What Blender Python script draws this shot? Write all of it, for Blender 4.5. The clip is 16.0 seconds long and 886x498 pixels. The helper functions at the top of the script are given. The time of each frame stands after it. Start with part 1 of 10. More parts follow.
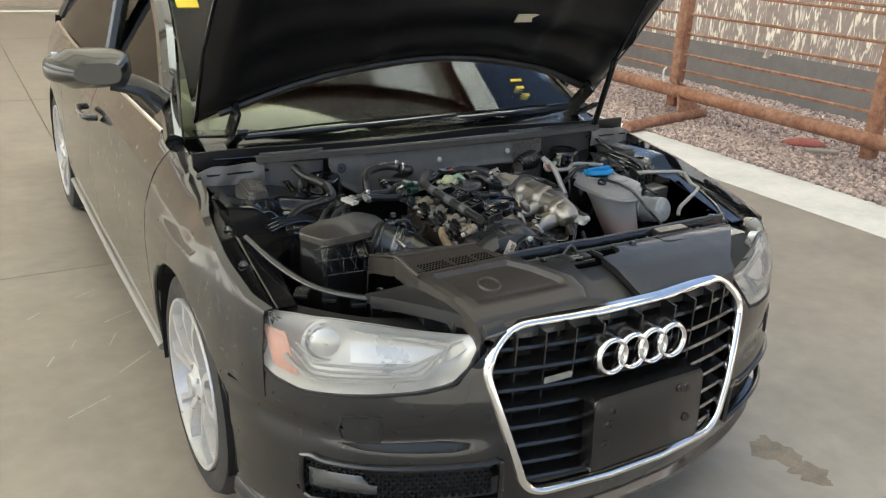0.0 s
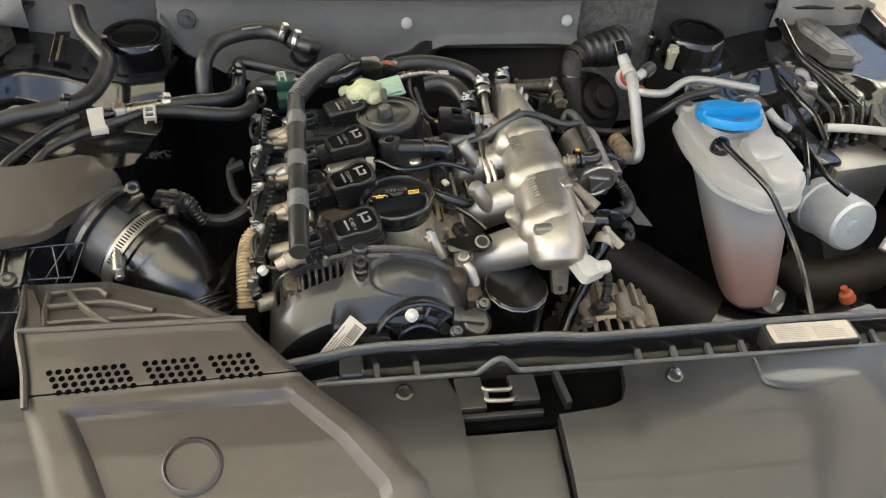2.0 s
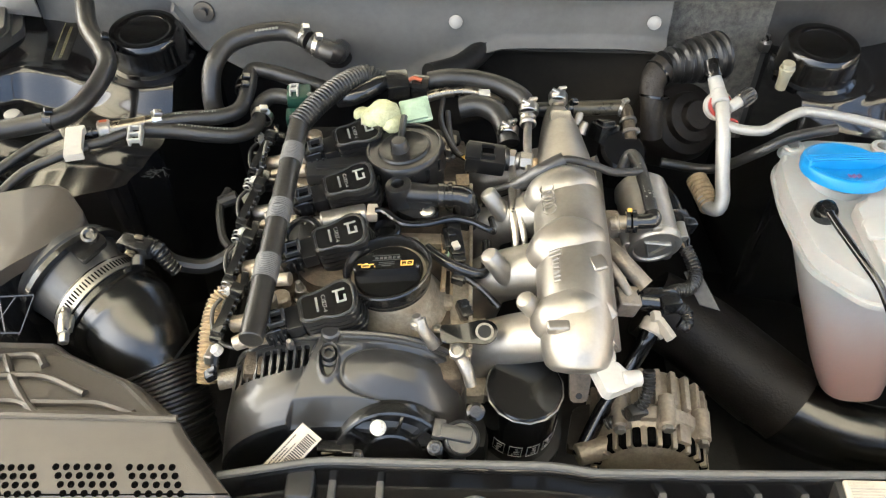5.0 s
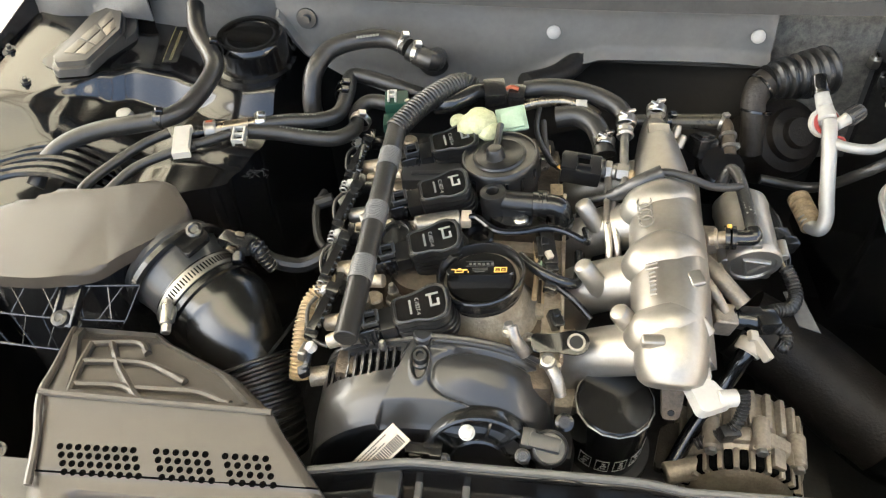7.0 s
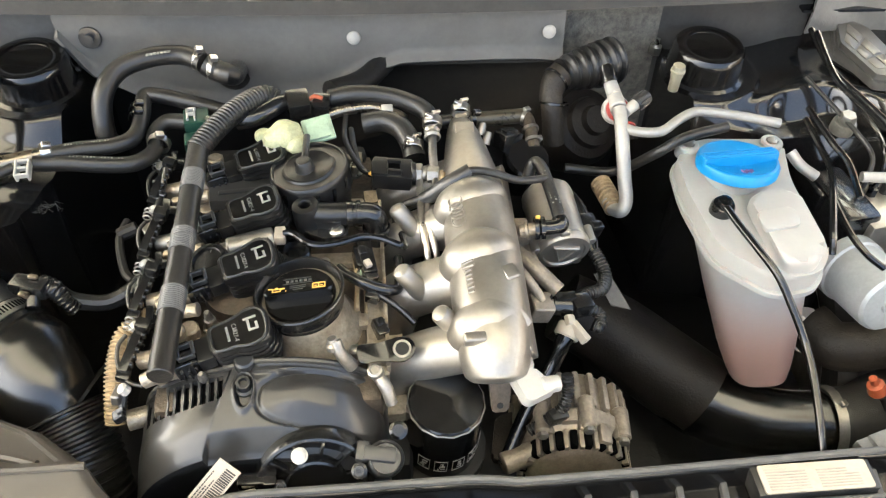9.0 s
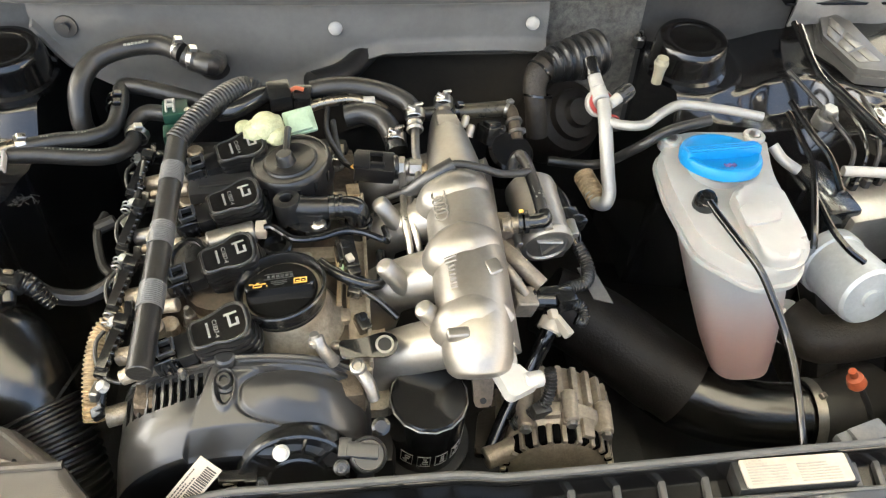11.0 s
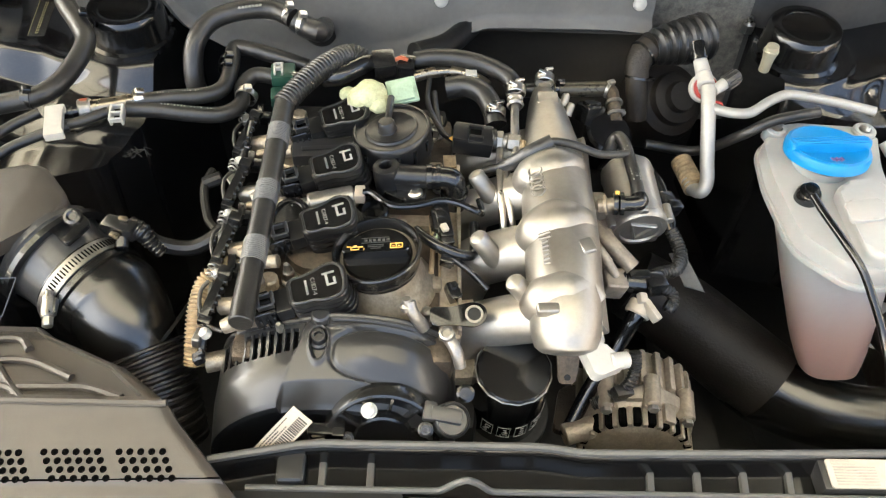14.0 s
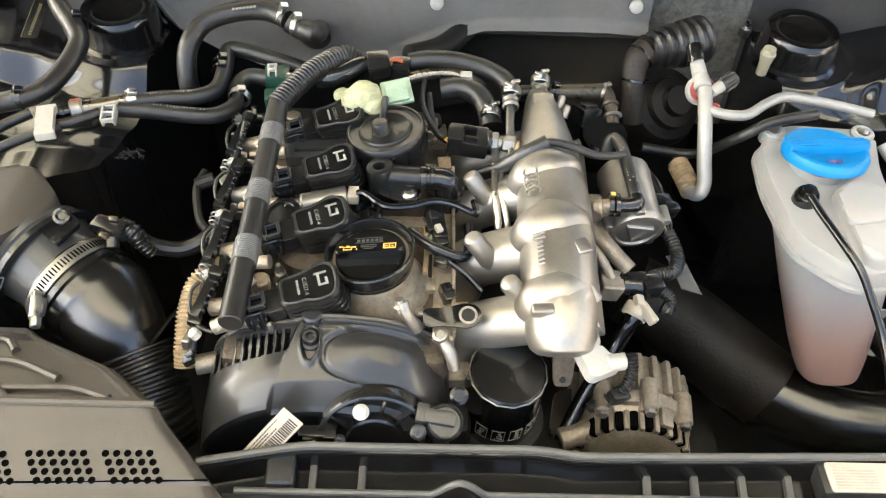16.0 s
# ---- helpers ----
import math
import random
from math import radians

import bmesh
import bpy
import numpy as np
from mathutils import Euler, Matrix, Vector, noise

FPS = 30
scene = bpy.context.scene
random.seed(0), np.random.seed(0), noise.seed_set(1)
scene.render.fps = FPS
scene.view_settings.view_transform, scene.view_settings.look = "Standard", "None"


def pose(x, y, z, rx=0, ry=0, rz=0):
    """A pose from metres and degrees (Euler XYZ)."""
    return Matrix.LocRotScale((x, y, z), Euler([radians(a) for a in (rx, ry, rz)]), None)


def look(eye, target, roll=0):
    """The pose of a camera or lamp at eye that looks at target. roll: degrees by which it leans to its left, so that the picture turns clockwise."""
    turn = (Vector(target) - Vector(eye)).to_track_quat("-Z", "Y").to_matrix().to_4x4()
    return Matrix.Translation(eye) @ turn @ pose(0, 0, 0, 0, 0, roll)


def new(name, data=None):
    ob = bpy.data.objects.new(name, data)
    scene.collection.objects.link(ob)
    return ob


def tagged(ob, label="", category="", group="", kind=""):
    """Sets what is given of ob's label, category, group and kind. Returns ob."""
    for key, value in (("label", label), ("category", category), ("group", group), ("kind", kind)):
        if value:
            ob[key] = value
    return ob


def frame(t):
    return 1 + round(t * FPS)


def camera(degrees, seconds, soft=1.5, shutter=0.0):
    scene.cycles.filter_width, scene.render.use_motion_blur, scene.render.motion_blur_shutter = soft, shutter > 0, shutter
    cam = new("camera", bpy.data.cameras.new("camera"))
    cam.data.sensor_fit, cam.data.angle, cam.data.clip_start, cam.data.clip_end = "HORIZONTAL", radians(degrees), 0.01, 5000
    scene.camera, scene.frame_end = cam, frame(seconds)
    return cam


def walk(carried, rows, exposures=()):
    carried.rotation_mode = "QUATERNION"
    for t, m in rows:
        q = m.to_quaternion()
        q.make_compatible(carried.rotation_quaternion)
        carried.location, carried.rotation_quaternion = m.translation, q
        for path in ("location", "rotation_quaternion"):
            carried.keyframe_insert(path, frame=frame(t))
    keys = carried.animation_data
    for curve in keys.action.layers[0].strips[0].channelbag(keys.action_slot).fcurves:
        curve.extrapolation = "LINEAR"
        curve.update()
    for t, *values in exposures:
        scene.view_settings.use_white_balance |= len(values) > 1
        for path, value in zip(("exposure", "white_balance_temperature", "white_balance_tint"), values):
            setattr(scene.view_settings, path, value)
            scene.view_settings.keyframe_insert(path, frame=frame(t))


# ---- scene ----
cam = camera(56.9, 16.0, soft=1.2)
PATH = [
    (0, (-1.356, -1.228, 1.603), (-0.384, 0.361, 0.873), 2.9),
    (0.5, (-0.992, -1.035, 1.585), (-0.098, 0.551, 0.758), 3.5),
    (1, (-0.673, -0.777, 1.543), (0.082, 0.775, 0.532), 5.3),
    (1.5, (-0.408, -0.46, 1.531), (0.15, 1.035, 0.324), 6.4),
    (2, (-0.205, -0.236, 1.509), (0.115, 1.23, 0.187), 5.6),
    (2.5, (-0.141, -0.057, 1.498), (0.057, 1.359, 0.098), 5.4),
    (3, (-0.048, 0.003, 1.501), (0.022, 1.363, 0.036), 3.1),
    (5.3, (-0.031, 0.003, 1.511), (-0.076, 1.358, 0.041), 0.3),
    (5.5, (-0.033, 0.001, 1.51), (-0.098, 1.361, 0.045), 0.0),
    (6, (-0.035, 0.0, 1.512), (-0.174, 1.363, 0.055), -1.4),
    (6.5, (-0.048, -0.004, 1.509), (-0.244, 1.36, 0.06), -2.3),
    (7, (-0.052, -0.004, 1.509), (-0.257, 1.36, 0.061), -2.5),
    (7.5, (-0.049, 0.0, 1.51), (-0.197, 1.365, 0.056), -1.5),
    (8, (-0.037, 0.005, 1.514), (-0.081, 1.372, 0.055), -0.0),
    (8.5, (-0.033, 0.008, 1.513), (0.048, 1.378, 0.058), 1.6),
    (8.7, (-0.031, 0.009, 1.511), (0.113, 1.382, 0.064), 2.4),
    (10.8, (-0.006, 0.016, 1.507), (0.237, 1.369, 0.054), 4.3),
    (11, (-0.027, 0.019, 1.51), (0.196, 1.363, 0.046), 4.5),
    (11.5, (-0.047, 0.023, 1.511), (0.098, 1.349, 0.021), 3.9),
    (12, (-0.047, 0.017, 1.509), (0.026, 1.336, 0.008), 3.1),
    (12.5, (-0.041, 0.005, 1.497), (-0.004, 1.341, 0.009), 2.8),
    (13, (-0.055, 0.013, 1.512), (-0.005, 1.323, 0.002), 3.1),
    (13.5, (-0.05, 0.007, 1.511), (-0.005, 1.322, 0.005), 3.0),
    (14, (-0.048, 0.008, 1.514), (-0.006, 1.321, 0.007), 2.8),
    (14.5, (-0.04, -0.002, 1.504), (-0.006, 1.334, 0.016), 2.6),
    (15, (-0.051, 0.007, 1.511), (0.001, 1.323, 0.006), 3.0),
    (15.5, (-0.048, 0.012, 1.514), (0.003, 1.326, 0.006), 3.0),
    (16, (-0.042, 0.005, 1.498), (0.001, 1.343, 0.012), 2.9),
]
EXPOSURES = [(0.0, 2.05, 5900, -2), (1.0, 2.15, 6050, -2), (1.5, 2.4, 6300, -2), (2.0, 3.08, 6450, -1), (2.5, 3.43, 6500, -1), (3.0, 3.68, 6500, -1), (16.0, 3.68, 6500, -1)]
walk(cam, [(t, look(eye, target, roll)) for t, eye, target, roll in PATH], EXPOSURES)

# ---- world and light ----
world = bpy.data.worlds.new("sky")
scene.world = world
world.use_nodes = True
_wn = world.node_tree.nodes
_sky = _wn.new("ShaderNodeTexSky")
_sky.sky_type = "NISHITA"
_sky.sun_disc = False
_sky.sun_elevation = radians(50)
_sky.sun_rotation = radians(280)
_sky.dust_density = 8.0
_sky.air_density = 0.5
_sky.ozone_density = 0.3
_bg = _wn["Background"]
_bg.inputs["Strength"].default_value = 0.12
world.node_tree.links.new(_sky.outputs[0], _bg.inputs["Color"])
sun_data = bpy.data.lights.new("sun", "SUN")
sun_data.energy, sun_data.angle, sun_data.color = 5.0, radians(0.8), (1.0, 0.96, 0.9)
sun = new("sun", sun_data)
sun.matrix_world = look((-6.0, 1.0, 7.5), (0, 0, 0))

# ---- materials ----
def mat(name, col, rough=0.5, metal=0.0, var=0.25, scale=40.0, bump=0.0, bscale=200.0, coat=0.0, spec=0.5, trans=0.0,
        ior=1.45, col2=None, fine=0.0, rvar=0.12, emit=0.0, sss=0.0, dirt=0.0, dirtcol=(0.25, 0.19, 0.13), island=0.0):
    """A procedural surface: base colour varied at two scales, uneven gloss, fine relief, dust in patches."""
    m = bpy.data.materials.new(name)
    m.use_nodes = True
    nt, n = m.node_tree, m.node_tree.nodes
    ln = nt.links.new
    b = n["Principled BSDF"]
    tc = n.new("ShaderNodeTexCoord")
    n1 = n.new("ShaderNodeTexNoise")
    n1.inputs["Scale"].default_value, n1.inputs["Detail"].default_value = scale, 5
    n1.inputs["Roughness"].default_value = 0.65
    ln(tc.outputs["Object"], n1.inputs["Vector"])
    n2 = n.new("ShaderNodeTexNoise")
    n2.inputs["Scale"].default_value, n2.inputs["Detail"].default_value = scale * 7, 3
    ln(tc.outputs["Object"], n2.inputs["Vector"])
    c2 = col2 or tuple(max(0.0, c * (1 - var)) for c in col)
    hi = tuple(min(1.0, c * (1 + var * 0.6)) for c in col)
    mix = n.new("ShaderNodeMix")
    mix.data_type = "RGBA"
    mix.inputs["A"].default_value, mix.inputs["B"].default_value = (*c2, 1), (*hi, 1)
    r1 = n.new("ShaderNodeMapRange")
    r1.inputs["From Min"].default_value, r1.inputs["From Max"].default_value = 0.32, 0.68
    add = n.new("ShaderNodeMath")
    add.operation = "MULTIPLY_ADD"
    ln(n2.outputs["Fac"], add.inputs[0])
    add.inputs[1].default_value = 0.35
    ln(n1.outputs["Fac"], add.inputs[2])
    sub = n.new("ShaderNodeMath")
    sub.operation = "SUBTRACT"
    ln(add.outputs[0], sub.inputs[0])
    sub.inputs[1].default_value = 0.175
    ln(sub.outputs[0], r1.inputs["Value"])
    ln(r1.outputs[0], mix.inputs["Factor"])
    out = mix.outputs["Result"]
    if island:
        geo = n.new("ShaderNodeNewGeometry")
        hv = n.new("ShaderNodeHueSaturation")
        mr = n.new("ShaderNodeMapRange")
        mr.inputs["To Min"].default_value, mr.inputs["To Max"].default_value = 1 - island, 1 + island
        ln(geo.outputs["Random Per Island"], mr.inputs["Value"])
        ln(mr.outputs[0], hv.inputs["Value"])
        ln(out, hv.inputs["Color"])
        out = hv.outputs["Color"]
    if dirt:
        n3 = n.new("ShaderNodeTexNoise")
        n3.inputs["Scale"].default_value, n3.inputs["Detail"].default_value = scale * 0.35, 8
        n3.inputs["Roughness"].default_value = 0.7
        ln(tc.outputs["Object"], n3.inputs["Vector"])
        r3 = n.new("ShaderNodeMapRange")
        r3.inputs["From Min"].default_value, r3.inputs["From Max"].default_value = 0.45, 0.75
        r3.inputs["To Max"].default_value = dirt
        ln(n3.outputs["Fac"], r3.inputs["Value"])
        dm = n.new("ShaderNodeMix")
        dm.data_type = "RGBA"
        ln(r3.outputs[0], dm.inputs["Factor"])
        ln(out, dm.inputs["A"])
        dm.inputs["B"].default_value = (*dirtcol, 1)
        out = dm.outputs["Result"]
    ln(out, b.inputs["Base Color"])
    rr = n.new("ShaderNodeMapRange")
    rr.inputs["To Min"].default_value = max(0.02, rough - rvar)
    rr.inputs["To Max"].default_value = min(1.0, rough + rvar)
    ln(n1.outputs["Fac"], rr.inputs["Value"])
    ln(rr.outputs[0], b.inputs["Roughness"])
    b.inputs["Metallic"].default_value = metal
    b.inputs["Coat Weight"].default_value = coat
    b.inputs["Coat Roughness"].default_value = 0.04 if coat >= 0.9 else 0.07
    b.inputs["Specular IOR Level"].default_value = spec
    b.inputs["Transmission Weight"].default_value = trans
    b.inputs["IOR"].default_value = ior
    if sss:
        b.inputs["Subsurface Weight"].default_value = sss
        b.inputs["Subsurface Radius"].default_value = (0.02, 0.012, 0.01)
        b.inputs["Subsurface Scale"].default_value = 0.6
    if emit:
        ln(out, b.inputs["Emission Color"])
        b.inputs["Emission Strength"].default_value = emit
    if bump:
        nb = n.new("ShaderNodeTexNoise")
        nb.inputs["Scale"].default_value, nb.inputs["Detail"].default_value = bscale, 4
        ln(tc.outputs["Object"], nb.inputs["Vector"])
        bp = n.new("ShaderNodeBump")
        bp.inputs["Strength"].default_value, bp.inputs["Distance"].default_value = min(1.0, bump), 0.002
        ln(nb.outputs["Fac"], bp.inputs["Height"])
        ln(bp.outputs[0], b.inputs["Normal"])
    return m


M = {}
M["paint"] = mat("graphite_paint", (0.0155, 0.0155, 0.0165), 0.26, 0.5, 0.12, 30, coat=1.0, rvar=0.05, spec=0.2)
M["dash"] = mat("dash_shade", (0.20, 0.20, 0.145), 0.7, 0, 0.1, 20)
M["foglens"] = mat("dim_fog_lens", (0.13, 0.13, 0.128), 0.2, 0.6, 0.15, 20)
M["bay"] = mat("bay_paint", (0.007, 0.007, 0.0075), 0.17, 0.0, 0.3, 25, coat=0.6, rvar=0.06, dirt=0.25, dirtcol=(0.06, 0.05, 0.037))
M["plastic"] = mat("black_plastic", (0.010, 0.0098, 0.0095), 0.24, 0, 0.15, 30, 0.1, 900, rvar=0.05, dirt=0.15, dirtcol=(0.022, 0.02, 0.018), coat=0.6)
M["satin"] = mat("satin_plastic", (0.026, 0.0255, 0.025), 0.29, 0, 0.1, 20, 0.1, 1500, rvar=0.04, dirt=0.12, dirtcol=(0.04, 0.037, 0.034), coat=0.3)
M["gloss"] = mat("gloss_black", (0.0055, 0.0054, 0.0052), 0.2, 0, 0.2, 40, rvar=0.05, dirt=0.15, dirtcol=(0.03, 0.025, 0.02), coat=0.5)
M["cover"] = mat("slam_cover_plastic", (0.018, 0.0178, 0.0175), 0.34, 0, 0.16, 20, 0.2, 1400, dirt=0.3, dirtcol=(0.03, 0.029, 0.027), coat=0.35)
M["hosesteel"] = mat("brownish_steel_pipe", (0.30, 0.26, 0.20), 0.28, 0.95, 0.2, 40, 0.05, 300, dirt=0.3, dirtcol=(0.12, 0.09, 0.06))
M["crosspipe"] = mat("brown_grey_pipe", (0.085, 0.075, 0.055), 0.3, 0.5, 0.2, 40, 0.1, 300, dirt=0.3, dirtcol=(0.06, 0.05, 0.035))
# black plastic edges painted grey for the sky's highlight on them
M["beadgrey"] = mat("highlight_grey_edge", (0.075, 0.074, 0.072), 0.34, 0, 0.2, 40, 0.15, 900)
M["rubber"] = mat("rubber", (0.013, 0.0125, 0.0118), 0.36, 0, 0.25, 40, 0.35, 650, rvar=0.12, dirt=0.5, dirtcol=(0.055, 0.05, 0.043), coat=0.3)
# near-black with faint brown patches, for parts deep down and behind openings
M["dark"] = mat("near_black", (0.007, 0.0066, 0.006), 0.6, 0, 0.5, 30, 0.4, 150, dirt=0.2, dirtcol=(0.014, 0.012, 0.01))
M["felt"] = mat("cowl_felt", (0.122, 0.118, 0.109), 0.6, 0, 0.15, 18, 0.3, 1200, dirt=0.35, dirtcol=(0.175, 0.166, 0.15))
M["specked"] = mat("specked_liner", (0.13, 0.12, 0.10), 0.6, 0, 0.5, 90, 0.5, 300, col2=(0.06, 0.056, 0.048))
# the shield's felt again, darkened to paint the shade under its fold
M["skirt_felt"] = mat("shaded_felt", (0.030, 0.026, 0.020), 0.7, 0, 0.3, 20, 0.3, 900, dirt=0.4, dirtcol=(0.055, 0.045, 0.033), spec=0.3)
M["bodygrey"] = mat("grey_sealed_body", (0.12, 0.116, 0.108), 0.42, 0, 0.2, 18, 0.25, 400, dirt=0.35, dirtcol=(0.12, 0.105, 0.085))
M["cowl"] = mat("cowl_seal", (0.045, 0.0435, 0.041), 0.6, 0, 0.2, 25, 0.3, 900, dirt=0.3, dirtcol=(0.07, 0.065, 0.058), spec=0.3)
M["greywrap"] = mat("grey_wrap", (0.11, 0.11, 0.11), 0.4, 0.2, 0.2, 200)
M["dullsteel"] = mat("dull_steel", (0.3, 0.285, 0.26), 0.35, 0.8, 0.2, 60, 0.1, 400, dirt=0.3, dirtcol=(0.1, 0.08, 0.06))
M["palemetal"] = mat("pale_bare_metal", (0.40, 0.39, 0.365), 0.5, 0.2, 0.08, 30, 0.1, 300)
M["headcast"] = mat("oily_casting", (0.09, 0.07, 0.05), 0.42, 0.3, 0.5, 40, 0.5, 250, dirt=0.6, dirtcol=(0.03, 0.022, 0.015))
M["altcast"] = mat("dull_casting", (0.3, 0.26, 0.21), 0.5, 0.6, 0.3, 40, 0.4, 300, dirt=0.5, dirtcol=(0.12, 0.095, 0.07))
M["hoodin"] = mat("hood_inner_black", (0.0055, 0.0055, 0.006), 0.34, 0, 0.3, 12, dirt=0.15, dirtcol=(0.016, 0.015, 0.014), spec=0.35)
M["paper"] = mat("pale_paper", (0.88, 0.88, 0.72), 0.6, 0, 0.1, 15)
M["marker"] = mat("yellow_marker", (0.8, 0.62, 0.04), 0.5, 0, 0.1, 40)
def sheet_mat(name, col, share):
    """A thin translucent sheet: part of the light passes, part is scattered back."""
    m = bpy.data.materials.new(name)
    m.use_nodes = True
    n, ln = m.node_tree.nodes, m.node_tree.links.new
    n.remove(n["Principled BSDF"])
    tc, no = n.new("ShaderNodeTexCoord"), n.new("ShaderNodeTexNoise")
    no.inputs["Scale"].default_value, no.inputs["Detail"].default_value = 0.8, 5
    ln(tc.outputs["Object"], no.inputs["Vector"])
    mx = n.new("ShaderNodeMix")
    mx.data_type = "RGBA"
    mx.inputs["A"].default_value, mx.inputs["B"].default_value = (*[c * 0.85 for c in col], 1), (*col, 1)
    ln(no.outputs["Fac"], mx.inputs["Factor"])
    a, b, s = n.new("ShaderNodeBsdfDiffuse"), n.new("ShaderNodeBsdfTranslucent"), n.new("ShaderNodeMixShader")
    s.inputs[0].default_value = share
    ln(mx.outputs["Result"], a.inputs["Color"])
    ln(mx.outputs["Result"], b.inputs["Color"])
    ln(a.outputs[0], s.inputs[1])
    ln(b.outputs[0], s.inputs[2])
    ln(s.outputs[0], n["Material Output"].inputs["Surface"])
    return m


M["skylight"] = sheet_mat("clear_roof_sheet", (0.93, 0.93, 0.86), 0.9)
M["roofsheet"] = sheet_mat("translucent_roof_sheet", (0.64, 0.6, 0.51), 0.3)
M["duct"] = mat("dusty_duct", (0.011, 0.009, 0.0075), 0.5, 0, 0.3, 40, 0.4, 300, dirt=0.35, dirtcol=(0.022, 0.018, 0.014), spec=0.3)
M["hosebrown"] = mat("dusty_brown_hose", (0.022, 0.017, 0.012), 0.55, 0, 0.4, 60, 0.5, 300, dirt=0.4, dirtcol=(0.045, 0.035, 0.025))
M["lid"] = mat("dusty_lid", (0.042, 0.036, 0.030), 0.33, 0, 0.12, 14, 0.3, 1500, dirt=0.08, dirtcol=(0.055, 0.048, 0.041), coat=0.3)
M["outlet"] = mat("outlet_plastic", (0.035, 0.036, 0.037), 0.34, 0, 0.2, 25, 0.2, 800, dirt=0.3, dirtcol=(0.12, 0.1, 0.08), coat=0.4)
M["elbow"] = mat("shiny_elbow", (0.0055, 0.0055, 0.005), 0.2, 0, 0.2, 25, 0.1, 600, rvar=0.04, dirt=0.15, dirtcol=(0.03, 0.026, 0.022), spec=1.0)
# flat black that paints the shade inside holes, slots and seams
M["hole"] = mat("hole_shade", (0.0025, 0.0025, 0.0025), 0.9, 0, 0.2, 40, spec=0.0)
M["motor"] = mat("grey_motor", (0.42, 0.44, 0.44), 0.45, 0.4, 0.15, 25, 0.15, 400, dirt=0.25)
M["greyplastic"] = mat("grey_plastic", (0.07, 0.066, 0.06), 0.35, 0, 0.15, 30)
M["vent"] = mat("brown_grey_vent", (0.16, 0.148, 0.128), 0.32, 0.4, 0.12, 30)
M["alu"] = mat("cast_aluminium", (0.34, 0.322, 0.29), 0.40, 0.85, 0.12, 30, 0.12, 900, rvar=0.06, dirt=0.35, dirtcol=(0.28, 0.22, 0.16))
M["alu2"] = mat("stained_head_casting", (0.40, 0.35, 0.275), 0.42, 0.6, 0.35, 45, 0.5, 300, dirt=0.85, dirtcol=(0.13, 0.088, 0.05))
M["steel"] = mat("bright_steel", (0.55, 0.53, 0.49), 0.3, 1.0, 0.2, 60, 0.1, 400, dirt=0.25)
M["chrome"] = mat("chrome", (0.85, 0.84, 0.82), 0.1, 1.0, 0.06, 20, rvar=0.04)
M["tube"] = mat("satin_aluminium_tube", (0.36, 0.35, 0.325), 0.5, 0.5, 0.1, 40, rvar=0.08)
M["tan"] = mat("heat_tan_hose", (0.36, 0.27, 0.16), 0.6, 0.2, 0.4, 60, 0.4, 300, dirt=0.5)
M["white"] = mat("white_plastic", (0.37, 0.36, 0.33), 0.4, 0, 0.12, 30, dirt=0.25, dirtcol=(0.45, 0.38, 0.28))
M["ivory"] = mat("ivory_plastic", (0.34, 0.31, 0.22), 0.45, 0, 0.12, 30)
M["bottle"] = mat("milky_plastic", (0.335, 0.335, 0.322), 0.36, 0, 0.06, 12, 0.1, 200, sss=0.35, dirt=0.12, dirtcol=(0.6, 0.55, 0.48))
M["bottlefluid"] = mat("milky_plastic_with_fluid", (0.335, 0.335, 0.322), 0.36, 0, 0.06, 12, 0.1, 200, sss=0.35)


def fluid_tint(m, col, low, high):
    """Fluid behind the milky wall: the tint sets in below its level."""
    n, ln = m.node_tree.nodes, m.node_tree.links.new
    b = n["Principled BSDF"]
    was = b.inputs["Base Color"].links[0].from_socket
    tc, sep, r, mx = n.new("ShaderNodeTexCoord"), n.new("ShaderNodeSeparateXYZ"), n.new("ShaderNodeMapRange"), n.new("ShaderNodeMix")
    r.interpolation_type = "SMOOTHSTEP"
    r.inputs["From Min"].default_value, r.inputs["From Max"].default_value = high, low
    mx.data_type = "RGBA"
    mx.inputs["B"].default_value = (*col, 1)
    ln(tc.outputs["Object"], sep.inputs[0])
    ln(sep.outputs["Z"], r.inputs["Value"])
    ln(r.outputs[0], mx.inputs["Factor"])
    ln(was, mx.inputs["A"])
    ln(mx.outputs["Result"], b.inputs["Base Color"])


fluid_tint(M["bottlefluid"], (0.36, 0.235, 0.205), 0.67, 0.82)
M["blue"] = mat("blue_cap", (0.008, 0.19, 0.47), 0.4, 0, 0.1, 40, 0.1, 900)
M["yellow"] = mat("pale_yellow_tape", (0.47, 0.48, 0.29), 0.6, 0, 0.3, 60, 0.6, 150)
M["green"] = mat("pale_green_plastic", (0.36, 0.47, 0.34), 0.45, 0, 0.2, 60)
M["darkgreen"] = mat("dark_green_plastic", (0.010, 0.045, 0.030), 0.4, 0, 0.3, 60, dirt=0.3, dirtcol=(0.03, 0.03, 0.025))
M["gold"] = mat("amber_print", (0.8, 0.45, 0.1), 0.5)
M["print"] = mat("grey_print", (0.22, 0.22, 0.2), 0.5)
M["stickerprint"] = mat("yellowish_print", (0.22, 0.19, 0.09), 0.5)
M["label"] = mat("paper_label", (0.42, 0.37, 0.30), 0.5, 0, 0.12, 30)
M["badge"] = mat("silver_grey_print", (0.3, 0.295, 0.28), 0.42, 0.3, 0.1, 60)
M["barcode"] = mat("dark_print", (0.05, 0.045, 0.04), 0.6)
M["coil"] = mat("coil_plastic", (0.009, 0.009, 0.0092), 0.33, 0, 0.2, 40, 0.15, 900, rvar=0.06, dirt=0.2, dirtcol=(0.03, 0.027, 0.023), coat=0.25)
